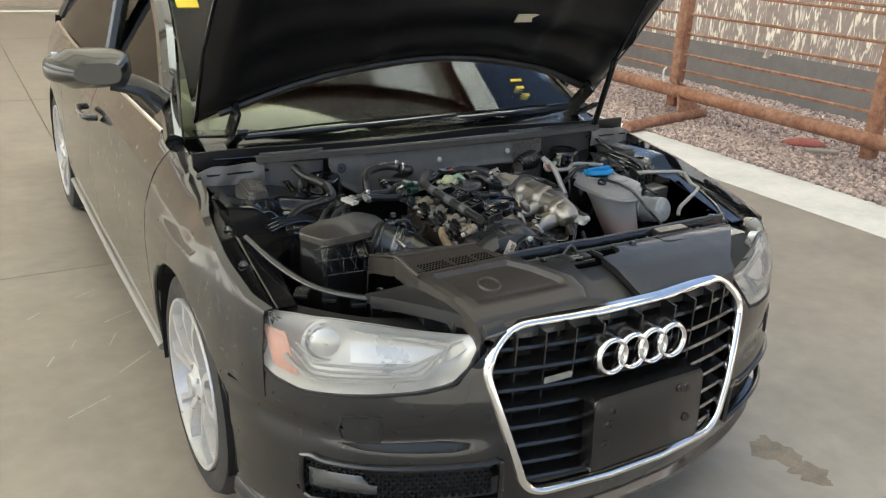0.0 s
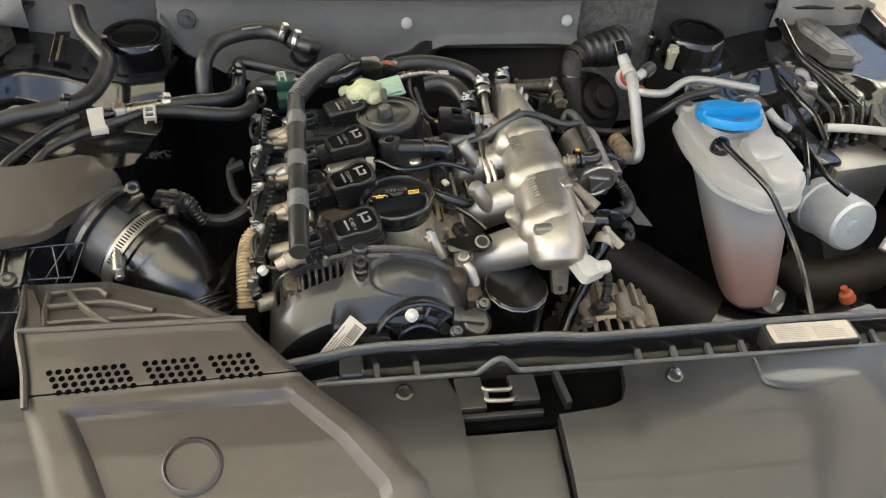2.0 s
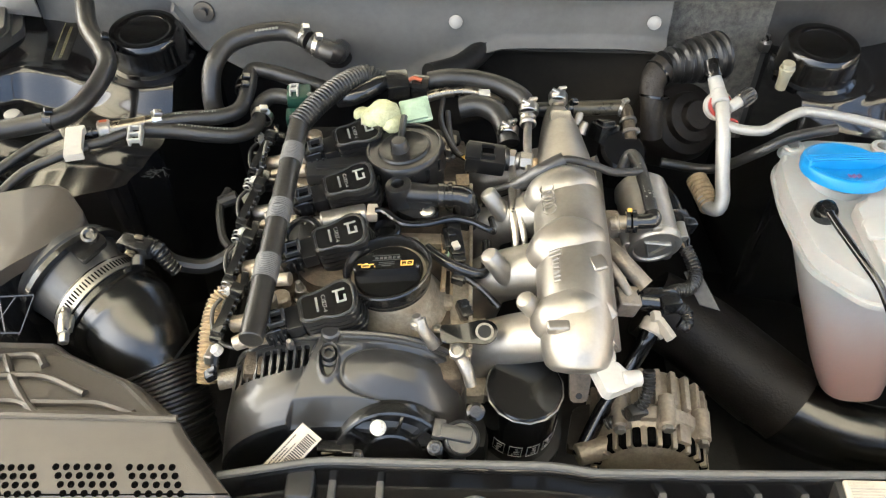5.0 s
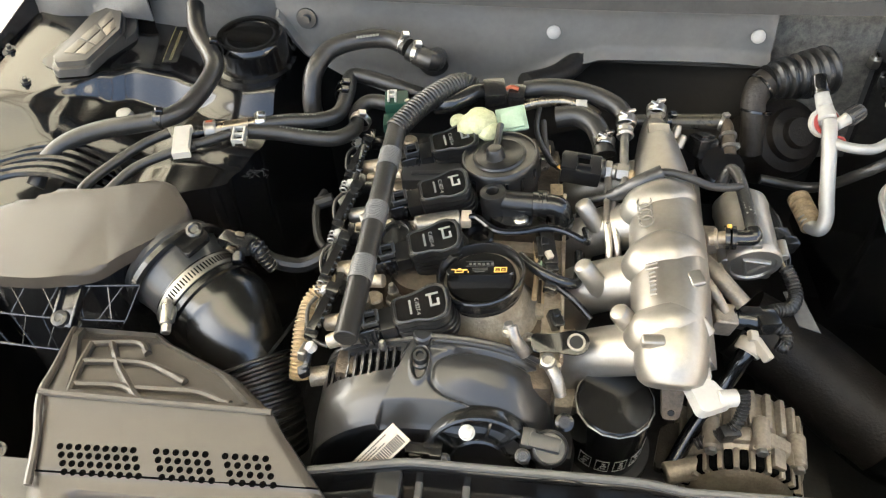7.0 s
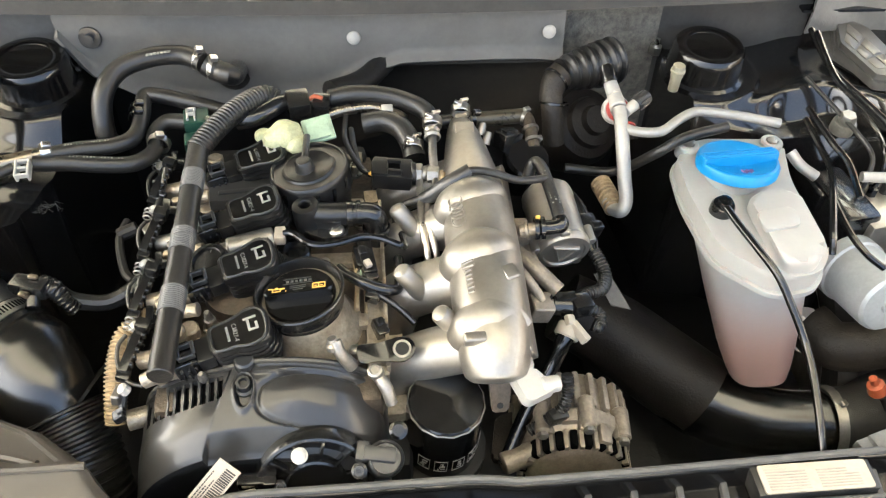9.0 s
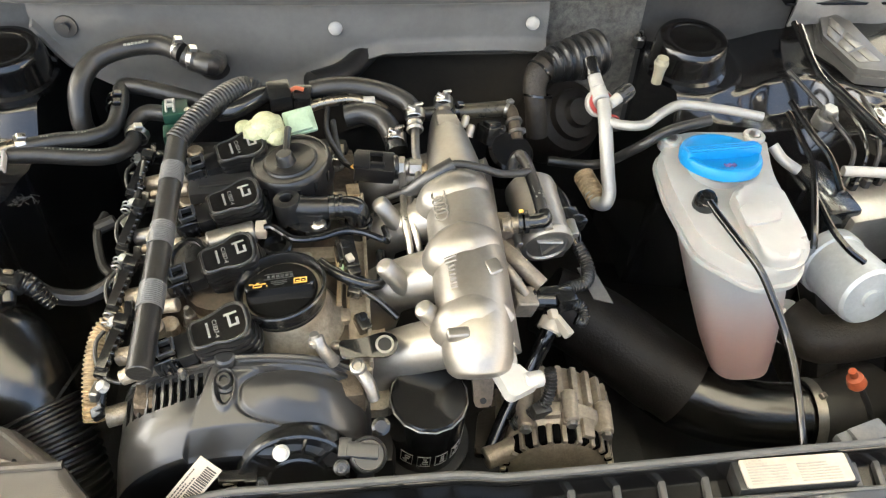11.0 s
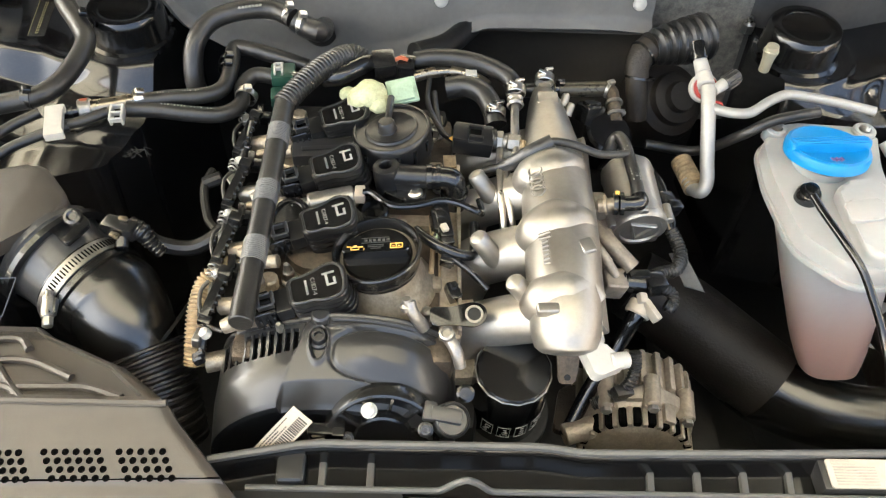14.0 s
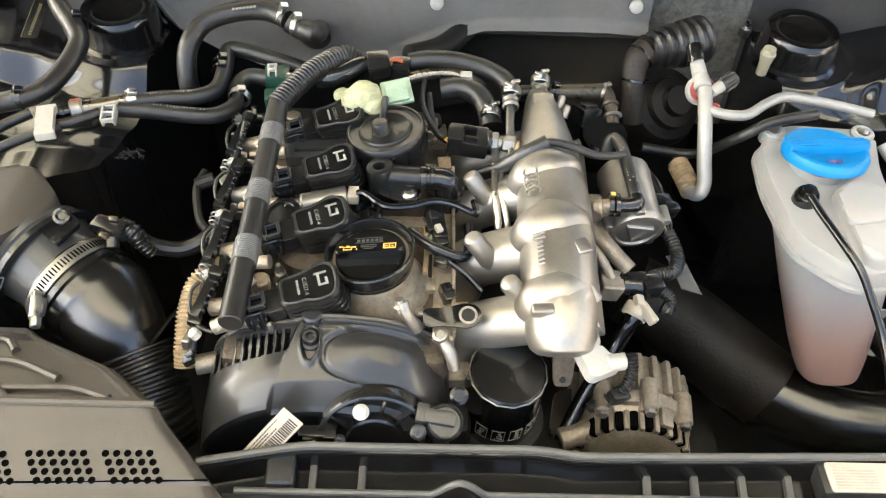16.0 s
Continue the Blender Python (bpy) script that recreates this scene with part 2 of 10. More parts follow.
M["ghost"] = mat("ghost_print", (0.05, 0.05, 0.048), 0.4)
M["ink"] = mat("grey_ink", (0.3, 0.28, 0.25), 0.6)
M["red"] = mat("red_plastic", (0.34, 0.04, 0.03), 0.45)
M["capmark"] = mat("faded_pink_print", (0.16, 0.09, 0.22), 0.5)
M["bagred"] = mat("faded_red_wrapper", (0.42, 0.14, 0.11), 0.6, 0, 0.3, 40)
M["orange"] = mat("orange_plastic", (0.30, 0.07, 0.03), 0.45)
M["concrete"] = mat("sealed_concrete", (0.30, 0.272, 0.23), 0.40, 0, 0.22, 1.6, 0.25, 60, dirt=0.55, dirtcol=(0.215, 0.172, 0.13), rvar=0.15)
M["apron"] = mat("pale_concrete", (0.68, 0.66, 0.62), 0.75, 0, 0.14, 2.5, 0.3, 60)
M["gravel"] = mat("gravel_bed", (0.38, 0.3, 0.26), 0.9, 0, 0.4, 30, 0.8, 40)
M["rock"] = mat("gravel_stone", (0.45, 0.36, 0.32), 0.85, 0, 0.3, 60, 0.3, 200, island=0.55)
M["rust"] = mat("rusty_pipe", (0.3, 0.15, 0.095), 0.8, 0.1, 0.4, 25, 0.5, 150, dirt=0.6, dirtcol=(0.55, 0.36, 0.26))
M["column"] = mat("brown_steel", (0.2, 0.13, 0.1), 0.7, 0.1, 0.3, 10)
M["skirt"] = mat("grey_skirt_cloth", (0.2, 0.19, 0.185), 0.8, 0, 0.15, 6)
M["screen"] = mat("shade_mesh", (0.34, 0.285, 0.26), 0.8, 0, 0.15, 20)


def weave_glints(m, pale):
    """Glints painted into the woven cloth's colour as pale wavy slits, each a few centimetres high."""
    n, ln = m.node_tree.nodes, m.node_tree.links.new
    b = n["Principled BSDF"]
    was = b.inputs["Base Color"].links[0].from_socket
    tc, mp, no = n.new("ShaderNodeTexCoord"), n.new("ShaderNodeMapping"), n.new("ShaderNodeTexNoise")
    mp.inputs["Scale"].default_value = (1.0, 24.0, 5.0)
    no.inputs["Scale"].default_value, no.inputs["Detail"].default_value = 1.0, 3
    no.inputs["Distortion"].default_value = 1.2
    r, mx = n.new("ShaderNodeMapRange"), n.new("ShaderNodeMix")
    r.inputs["From Min"].default_value, r.inputs["From Max"].default_value = 0.52, 0.62
    mx.data_type = "RGBA"
    mx.inputs["B"].default_value = (*pale, 1)
    ln(tc.outputs["Object"], mp.inputs["Vector"])
    ln(mp.outputs[0], no.inputs["Vector"])
    ln(no.outputs["Fac"], r.inputs["Value"])
    ln(r.outputs[0], mx.inputs["Factor"])
    ln(was, mx.inputs["A"])
    ln(mx.outputs["Result"], b.inputs["Base Color"])


weave_glints(M["screen"], (0.85, 0.82, 0.72))


def pane_mat(name, tint):
    """A thin pane: clear tinted passage, with gloss by Fresnel."""
    m = bpy.data.materials.new(name)
    m.use_nodes = True
    n, ln = m.node_tree.nodes, m.node_tree.links.new
    n.remove(n["Principled BSDF"])
    t, g, f, s = n.new("ShaderNodeBsdfTransparent"), n.new("ShaderNodeBsdfGlossy"), n.new("ShaderNodeFresnel"), n.new("ShaderNodeMixShader")
    t.inputs["Color"].default_value = (*tint, 1)
    g.inputs["Roughness"].default_value = 0.02
    f.inputs["IOR"].default_value = 1.27
    ln(f.outputs[0], s.inputs[0])
    ln(t.outputs[0], s.inputs[1])
    ln(g.outputs[0], s.inputs[2])
    ln(s.outputs[0], n["Material Output"].inputs["Surface"])
    return m


M["glass"] = pane_mat("window_glass", (0.88, 0.92, 0.86))
M["lens"] = mat("lamp_lens", (0.95, 0.95, 0.93), 0.05, 0, 0.03, 5, trans=0.93, ior=1.12, rvar=0.01)
M["lampin"] = mat("lamp_reflector", (0.66, 0.655, 0.64), 0.3, 0.6, 0.04, 8)
M["amber"] = mat("amber_reflector", (0.62, 0.30, 0.21), 0.45)
M["tyre"] = mat("tyre_rubber", (0.03, 0.029, 0.028), 0.75, 0, 0.2, 40, 0.3, 300, dirt=0.4, dirtcol=(0.12, 0.1, 0.08))
M["rim"] = mat("silver_alloy", (0.6, 0.59, 0.58), 0.32, 0.5, 0.08, 30)
M["stain"] = mat("oil_stain", (0.215, 0.178, 0.13), 0.45, 0, 0.3, 12)
M["scuff"] = mat("pale_scuff", (0.42, 0.4, 0.36), 0.6, 0, 0.2, 30)
M["stucco"] = mat("tan_stucco", (0.5, 0.42, 0.34), 0.9, 0, 0.15, 4, 0.5, 90)
M["ceiling"] = mat("beige_metal_deck", (0.72, 0.65, 0.55), 0.6, 0, 0.12, 3)
M["dirtsoil"] = mat("dry_ground", (0.38, 0.32, 0.26), 0.95, 0, 0.25, 0.6, 0.6, 20)


# ---- mesh helpers ----
def part(name, bm, material, parent=None, label="", smooth=35.0, doubles=True):
    me = bpy.data.meshes.new(name)
    if doubles:
        bmesh.ops.remove_doubles(bm, verts=bm.verts, dist=1e-5)
    bmesh.ops.recalc_face_normals(bm, faces=bm.faces)
    bm.to_mesh(me)
    bm.free()
    for p in me.polygons:
        p.use_smooth = True
    me.set_sharp_from_angle(angle=radians(smooth))
    me.materials.append(M[material] if isinstance(material, str) else material)
    ob = new(name, me)
    if parent is not None:
        ob.parent = parent
    if label:
        ob["label"] = label
    return ob


def lettering(name, text, size, m, material, parent):
    """Printed characters as a thin flat mesh, centred on m."""
    cu = bpy.data.curves.new("text", "FONT")
    cu.body, cu.size, cu.align_x, cu.align_y = text, size, "CENTER", "CENTER"
    ob = bpy.data.objects.new("text", cu)
    me = ob.to_mesh().copy()
    bpy.data.objects.remove(ob)
    me.transform(m)
    me.materials.append(M[material])
    o = new(name, me)
    o.parent = parent
    return o


def ease(t):
    t = min(1.0, max(0.0, t))
    return t * t * (3 - 2 * t)


def thing(name, label, category, group="", kind="", at=(0, 0, 0)):
    ob = new(name)
    ob.empty_display_size = 0.05
    ob.location = at
    return tagged(ob, label, category, group, kind)


def bm_new():
    return bmesh.new()


def add_box(bm, c, s, rot=None, bev=0.0, seg=2):
    b2 = bmesh.new()
    bmesh.ops.create_cube(b2, size=1.0)
    bmesh.ops.scale(b2, vec=s, verts=b2.verts)
    if bev:
        bmesh.ops.bevel(b2, geom=b2.edges, offset=bev, segments=seg, affect="EDGES", profile=0.6)
    m = Matrix.Translation(c) @ (rot.to_4x4() if rot else Matrix.Identity(4))
    bmesh.ops.transform(b2, matrix=m, verts=b2.verts)
    join(bm, b2)
    return bm


def join(bm, other):
    me = bpy.data.meshes.new("tmp")
    other.to_mesh(me)
    other.free()
    bm.from_mesh(me)
    bpy.data.meshes.remove(me)


def basis(axis):
    """A rotation whose z runs along axis."""
    return Vector(axis).normalized().to_track_quat("Z", "Y").to_matrix().to_4x4()


def add_lathe(bm, prof, at=(0, 0, 0), axis=(0, 0, 1), seg=28, rot=0.0):
    """Turns a profile of (radius, height) about an axis."""
    m = Matrix.Translation(at) @ basis(axis) @ Matrix.Rotation(rot, 4, "Z")
    rings = []
    for r, h in prof:
        if r < 1e-6:
            rings.append([bm.verts.new(m @ Vector((0, 0, h)))])
        else:
            rings.append([bm.verts.new(m @ Vector((r * math.cos(2 * math.pi * i / seg), r * math.sin(2 * math.pi * i / seg), h)))
                          for i in range(seg)])
    for a, b in zip(rings, rings[1:]):
        if len(a) == 1 and len(b) == 1:
            continue
        for i in range(seg):
            j = (i + 1) % seg
            if len(a) == 1:
                bm.faces.new((a[0], b[i], b[j]))
            elif len(b) == 1:
                bm.faces.new((a[i], a[j], b[0]))
            else:
                bm.faces.new((a[i], a[j], b[j], b[i]))
    return bm


def add_cyl(bm, p0, p1, r0, r1=None, seg=16, bev=0.0):
    p0, p1 = Vector(p0), Vector(p1)
    r1 = r0 if r1 is None else r1
    h = (p1 - p0).length
    e = min(bev, r0 * 0.5, r1 * 0.5, h * 0.4)
    prof = [(0, 0), (r0 - e, 0)] + ([(r0, e), (r1, h - e)] if e else [(r0, 0), (r1, h)]) + [(r1 - e, h), (0, h)]
    if not e:
        prof = [(0, 0), (r0, 0), (r1, h), (0, h)]
    return add_lathe(bm, prof, p0, p1 - p0, seg)


def smooth_path(pts, n=8):
    """A Catmull-Rom curve through a few points."""
    p = [Vector(q) for q in pts]
    p = [p[0] * 2 - p[1]] + p + [p[-1] * 2 - p[-2]]
    out = []
    for i in range(1, len(p) - 2):
        a, b, c, d = p[i - 1:i + 3]
        for k in range(n):
            t = k / n
            out.append(0.5 * ((2 * b) + (c - a) * t + (2 * a - 5 * b + 4 * c - d) * t * t + (3 * b - a - 3 * c + d) * t ** 3))
    out.append(p[-2])
    return out


def add_tube(bm, pts, r, seg=12, n=8, rib=0.0, pitch=0.008, cap=True, flat=1.0):
    """A hose swept along a smooth path; rib gives it corrugations. r may be a list, one for each point."""
    path = smooth_path(pts, n) if n > 1 else [Vector(q) for q in pts]
    if rib:
        fine, length = [path[0]], 0.0
        total = sum((b - a).length for a, b in zip(path, path[1:]))
        step = pitch / 4
        need = step
        for a, b in zip(path, path[1:]):
            d = (b - a).length
            x = need
            while x < d:
                fine.append(a.lerp(b, x / d))
                x += step
            need = x - d
        path = fine
    rs = r if isinstance(r, (list, tuple)) else [r, r]
    t_prev = (path[1] - path[0]).normalized()
    side = t_prev.orthogonal().normalized()
    rings = []
    for i, p in enumerate(path):
        t = (path[min(i + 1, len(path) - 1)] - path[max(i - 1, 0)]).normalized()
        side = (side - t * side.dot(t)).normalized()
        up = t.cross(side)
        u = i / max(1, len(path) - 1) * (len(rs) - 1)
        k = min(int(u), len(rs) - 2)
        rad = rs[k] + (rs[k + 1] - rs[k]) * (u - k)
        if rib:
            rad += rib * (0.5 if i % 4 in (1, 2) else -0.5)
        rings.append([bm.verts.new(p + side * (rad * math.cos(a)) + up * (rad * flat * math.sin(a)))
                      for a in (2 * math.pi * j / seg for j in range(seg))])
    for a, b in zip(rings, rings[1:]):
        for j in range(seg):
            bm.faces.new((a[j], a[(j + 1) % seg], b[(j + 1) % seg], b[j]))
    if cap:
        bm.faces.new(rings[0][::-1])
        bm.faces.new(rings[-1])
    return bm


def round_outline(pts, r, n=5):
    """A closed outline with its corners rounded."""
    out, k = [], len(pts)
    for i in range(k):
        p = Vector(pts[i])
        a, b = Vector(pts[i - 1]) - p, Vector(pts[(i + 1) % k]) - p
        d = min(r, a.length * 0.45, b.length * 0.45)
        p0, p1 = p + a.normalized() * d, p + b.normalized() * d
        for j in range(n + 1):
            t = j / n
            out.append(p0 * (1 - t) ** 2 + p * 2 * t * (1 - t) + p1 * t * t)
    return out


def add_prism(bm, outline, h0, h1, m=None, bev=0.0, r=0.0, seg=2, rn=4):
    """An outline in x and y, thickened from h0 to h1, then placed by m."""
    pts = round_outline([(*p, 0) for p in outline], r, rn) if r else [Vector((*p, 0)) for p in outline]
    b2 = bmesh.new()
    lo = [b2.verts.new((p.x, p.y, h0)) for p in pts]
    hi = [b2.verts.new((p.x, p.y, h1)) for p in pts]
    b2.faces.new(lo[::-1])
    top = b2.faces.new(hi)
    for i in range(len(pts)):
        j = (i + 1) % len(pts)
        b2.faces.new((lo[i], lo[j], hi[j], hi[i]))
    if bev:
        bmesh.ops.bevel(b2, geom=list(top.edges), offset=bev, segments=seg, affect="EDGES", profile=0.5, clamp_overlap=True)
    if m is not None:
        bmesh.ops.transform(b2, matrix=m, verts=b2.verts)
    join(bm, b2)
    return bm


def add_grid(bm, rows, closed=False):
    """A skin over rows of points."""
    g = [[bm.verts.new(p) for p in row] for row in rows]
    for a, b in zip(g, g[1:]):
        k = len(a)
        for j in range(k if closed else k - 1):
            try:
                bm.faces.new((a[j], a[(j + 1) % k], b[(j + 1) % k], b[j]))
            except ValueError:
                pass
    return g


def thicken(bm, d):
    """Gives an open skin thickness."""
    bmesh.ops.recalc_face_normals(bm, faces=bm.faces)
    bmesh.ops.solidify(bm, geom=list(bm.faces), thickness=d)
    return bm


def frame_at(o, x, y):
    """A pose at o whose x and y run along the given ways (y is squared to x)."""
    x = Vector(x).normalized()
    z = x.cross(Vector(y)).normalized()
    y = z.cross(x)
    m = Matrix((x, y, z)).transposed().to_4x4()
    m.translation = Vector(o)
    return m


def lerp_table(table, x):
    """A value between the rows (x, value) of a short table, eased."""
    if x <= table[0][0]:
        return table[0][1]
    for (a, va), (b, vb) in zip(table, table[1:]):
        if x <= b:
            t = (x - a) / (b - a)
            return va + (vb - va) * t
    return table[-1][1]



def glide_table(table, x):
    """Like lerp_table, with soft bends at the rows."""
    for (a, va), (b, vb) in zip(table, table[1:]):
        if x <= b:
            return va + (vb - va) * ease((x - a) / (b - a))
    return table[-1][1]


# ---- ground, canopy, fence ----
def build_ground():
    bm = bm_new()
    add_grid(bm, [[(x, y, -0.012) for x in (-400, -40, 0, 4.1, 40, 400)] for y in (-400, -40, 0, 12, 40, 400)])
    tagged(part("ground", bm, "dirtsoil"), "dry bare ground reaching to the horizon", "ground", kind="structure")
    # the slab lies in bays with open joints between them
    slab = thing("floor", "grey-brown sealed concrete floor slabs with open joints", "floor", kind="structure")
    xs, ys = (-13.1, -9.0, -4.9, -0.78, 3.32), (-10.1, -6.0, -1.4, 2.75, 6.9, 11.0, 15.1)
    for x0, x1 in zip(xs, xs[1:]):
        for y0, y1 in zip(ys, ys[1:]):
            bm = bm_new()
            add_box(bm, ((x0 + x1) / 2, (y0 + y1) / 2, -0.05), (x1 - x0 - 0.006, y1 - y0 - 0.006, 0.1), bev=0.003, seg=1)
            part("slab", bm, "concrete", slab)
    # stains and scuffs on the slab
    rng = random.Random(21)
    c0, c1 = Vector((0.871, 0.268, 0)), Vector((0.877, 0.001, 0))
    ax = (c1 - c0).normalized()
    up = Vector((-ax.y, ax.x, 0))
    for u, w, ln in ((0.35, 0.085, 0.30), (0.78, 0.060, 0.26), (1.05, 0.02, 0.07), (0.1, 0.018, 0.06)):
        bm = bm_new()
        c = c0.lerp(c1, u)
        add_prism(bm, [tuple(c + ax * (ln * (c1 - c0).length * rng.uniform(0.75, 1.3) * math.cos(a)) + up * (w * rng.uniform(0.5, 1.35) * math.sin(a)))[:2] for a in [2 * math.pi * k / 22 for k in range(22)]], -0.002, 0.0008 + 0.0002 * u, Matrix.Identity(4), r=0.008)
        part("stain", bm, "stain", slab)
    for c in ((-0.9875, 2.4362, 0.0000), (-0.8962, 2.1415, 0.0000), (-1.1931, 1.8522, 0.0000), (-0.9110, 1.7171, 0.0000), (-1.1120, 1.4617, 0.0000), (-1.2090, 2.2867, 0.0000), (-0.9538, 1.9418, 0.0000), (-1.0993, 1.9577, 0.0000)):
        bm = bm_new()
        a = rng.uniform(0.2, 1.2)
        add_box(bm, (c[0], c[1], 0.0002), (rng.uniform(0.06, 0.22), rng.uniform(0.004, 0.009), 0.0014), Euler((0, 0, a)).to_matrix())
        part("scuff", bm, "scuff", slab)
    bm = bm_new()
    add_box(bm, ((3.32 + 3.95) / 2, 2.5, -0.05), (0.62, 17.0, 0.098), bev=0.006)
    tagged(part("pavement", bm, "apron"), "pale concrete edge strip beside the gravel", "pavement", kind="structure")
    bm = bm_new()
    rng = random.Random(4)
    rows = []
    for i in range(45):
        y = -6 + i * 0.4
        rows.append([(3.96 + j * 0.25, y, 0.0 + rng.uniform(-0.012, 0.015)) for j in range(13)])
    add_grid(bm, rows)
    tagged(part("gravel_bed", bm, "gravel"), "bed of reddish-grey gravel along the fence", "gravel", kind="stuff")
    # loose stones
    bm = bm_new()
    base = []
    for k in range(6):
        b2 = bmesh.new()
        bmesh.ops.create_icosphere(b2, subdivisions=1, radius=1.0)
        for v in b2.verts:
            v.co *= 1 + rng.uniform(-0.28, 0.28)
        b2.verts.index_update()
        base.append(([v.co.copy() for v in b2.verts], [[v.index for v in f.verts] for f in b2.faces]))
        b2.free()
    verts, faces = [], []
    for _ in range(26000):
        x = 3.93 + 2.5 * rng.random() ** 1.2
        y = 0.8 + 7.2 * rng.random() ** 1.15
        s = rng.uniform(0.006, 0.02)
        co, fc = rng.choice(base)
        m = Euler((rng.random() * 6, rng.random() * 6, rng.random() * 6)).to_matrix()
        o = len(verts)
        sc = Vector((s * rng.uniform(0.8, 1.4), s, s * rng.uniform(0.5, 0.9)))
        verts += [(m @ c) * s * 1.0 + Vector((x, y, 0.004 + s * 0.3)) for c in co]
        faces += [[o + i for i in f] for f in fc]
    me = bpy.data.meshes.new("gravel")
    me.from_pydata(verts, [], faces)
    me.materials.append(M["rock"])
    tagged(new("gravel", me), "loose reddish and grey gravel stones", "gravel", kind="stuff")
    bm.free()
    bm = bm_new()
    add_tube(bm, [(4.72, 3.2, 0.03), (4.8, 3.1, 0.045), (4.92, 3.02, 0.04), (5.0, 2.98, 0.03)], [0.02, 0.05, 0.045, 0.015], flat=0.5)
    tagged(part("plastic_bag", bm, "bagred"), "crumpled red plastic wrapper lying on the gravel", "litter")
    bm = bm_new()
    add_box(bm, (4.78, 2.86, 0.03), (0.09, 0.26, 0.02), Euler((0, 0, 0.9)).to_matrix(), 0.004)
    tagged(part("wood_offcut", bm, "label"), "pale flat wood offcut lying on the gravel", "litter")


def build_fence():
    f = thing("fence", "rusty welded pipe fence standing on gravel", "fence")
    X = 4.64
    for y in (6.5, 4.45, 2.38, 0.35, -1.7):
        bm = bm_new()
        add_box(bm, (X + 0.02, y, 1.15), (0.1, 0.1, 2.1), bev=0.01)
        part("post", bm, "rust", f)
        if y not in (4.45, 6.5, 0.35):
            continue
        bm = bm_new()
        add_cyl(bm, (X - 0.95, y - 0.42, 0.05), (X + 0.25, y - 0.18, 0.05), 0.05, seg=16)
        part("foot_pipe", bm, "rust", f)
        bm = bm_new()
        m = frame_at((X, y - 0.24, 0.07), (1, 0.2, 0), (0, 0.55, 1))
        add_prism(bm, [(-0.2, 0), (0.2, 0), (0.06, 0.28), (-0.06, 0.28)], 0, 0.012, m)
        part("gusset", bm, "rust", f)
    bm = bm_new()
    add_tube(bm, [(X - 0.05, 9, 0.27), (X - 0.05, 4.4, 0.26), (X - 0.05, 0, 0.25), (X - 0.05, -4, 0.26)], 0.06, 16)
    part("bottom_rail", bm, "rust", f)
    for k, z in enumerate(((4.6700, 3.8165, 0.4447)[2], (4.6700, 3.8501, 0.5951)[2], (4.6700, 3.8931, 0.7875)[2], (4.6700, 3.9325, 0.9638)[2], (4.6700, 3.4853, 1.1692)[2], 1.22, 1.4, 1.6, 1.8, 2.0)):
        bm = bm_new()
        add_cyl(bm, (X + 0.03, 9, z), (X + 0.03, -4, z), 0.013, seg=8)
        part("bar", bm, "rust", f)
    bm = bm_new()
    rng = random.Random(2)
    for i in range(12):
        a = i / 12 * 2 * math.pi
        c = Vector((X - 0.03 + 0.095 * math.cos(a), 4.45 + 0.1 * math.sin(a), 0.33 + 0.02 * rng.random()))
        add_tube(bm, [c + Vector((0.018 * math.cos(b + a), 0.018 * math.sin(b), 0.012 * math.cos(b))) for b in (0, 1.6, 3.1, 4.7, 6.28)], 0.0035, 6, 3)
    add_tube(bm, [(X - 0.12, 4.47, 0.33), (X - 0.12, 4.5, 0.42), (X - 0.11, 4.48, 0.47)], 0.012, 6, 3)
    tagged(part("chain", bm, "steel"), "pale steel chain looped round the fence post", "chain")
    # shade cloth behind the bars, with a dark skirt
    s = thing("privacy_screen", "woven brown shade cloth hung behind the fence", "screen")
    bm = bm_new()
    rows = []
    for i in range(160):
        y = -4 + i * 0.085
        rows.append([(6.4 + 0.012 * math.sin(i * 1.7 + z * 9) + 0.02 * math.sin(y * 2.1 + z), y, z) for z in [0.44 + 0.05 * k for k in range(56)]])
    add_grid(bm, rows)
    part("cloth", bm, "screen", s)
    bm = bm_new()
    add_grid(bm, [[(6.37 + 0.01 * math.sin(y * 7), y, z) for z in (0.0, 0.25, 0.5)] for y in [-4 + 0.2 * i for i in range(68)]])
    part("skirt", bm, "skirt", s)
    for y in (7.4, 5.4, 3.4, 1.4, -0.6):
        bm = bm_new()
        add_cyl(bm, (6.5, y, 0), (6.5, y, 3.2), 0.035, seg=10)
        part("pole", bm, "skirt", s)


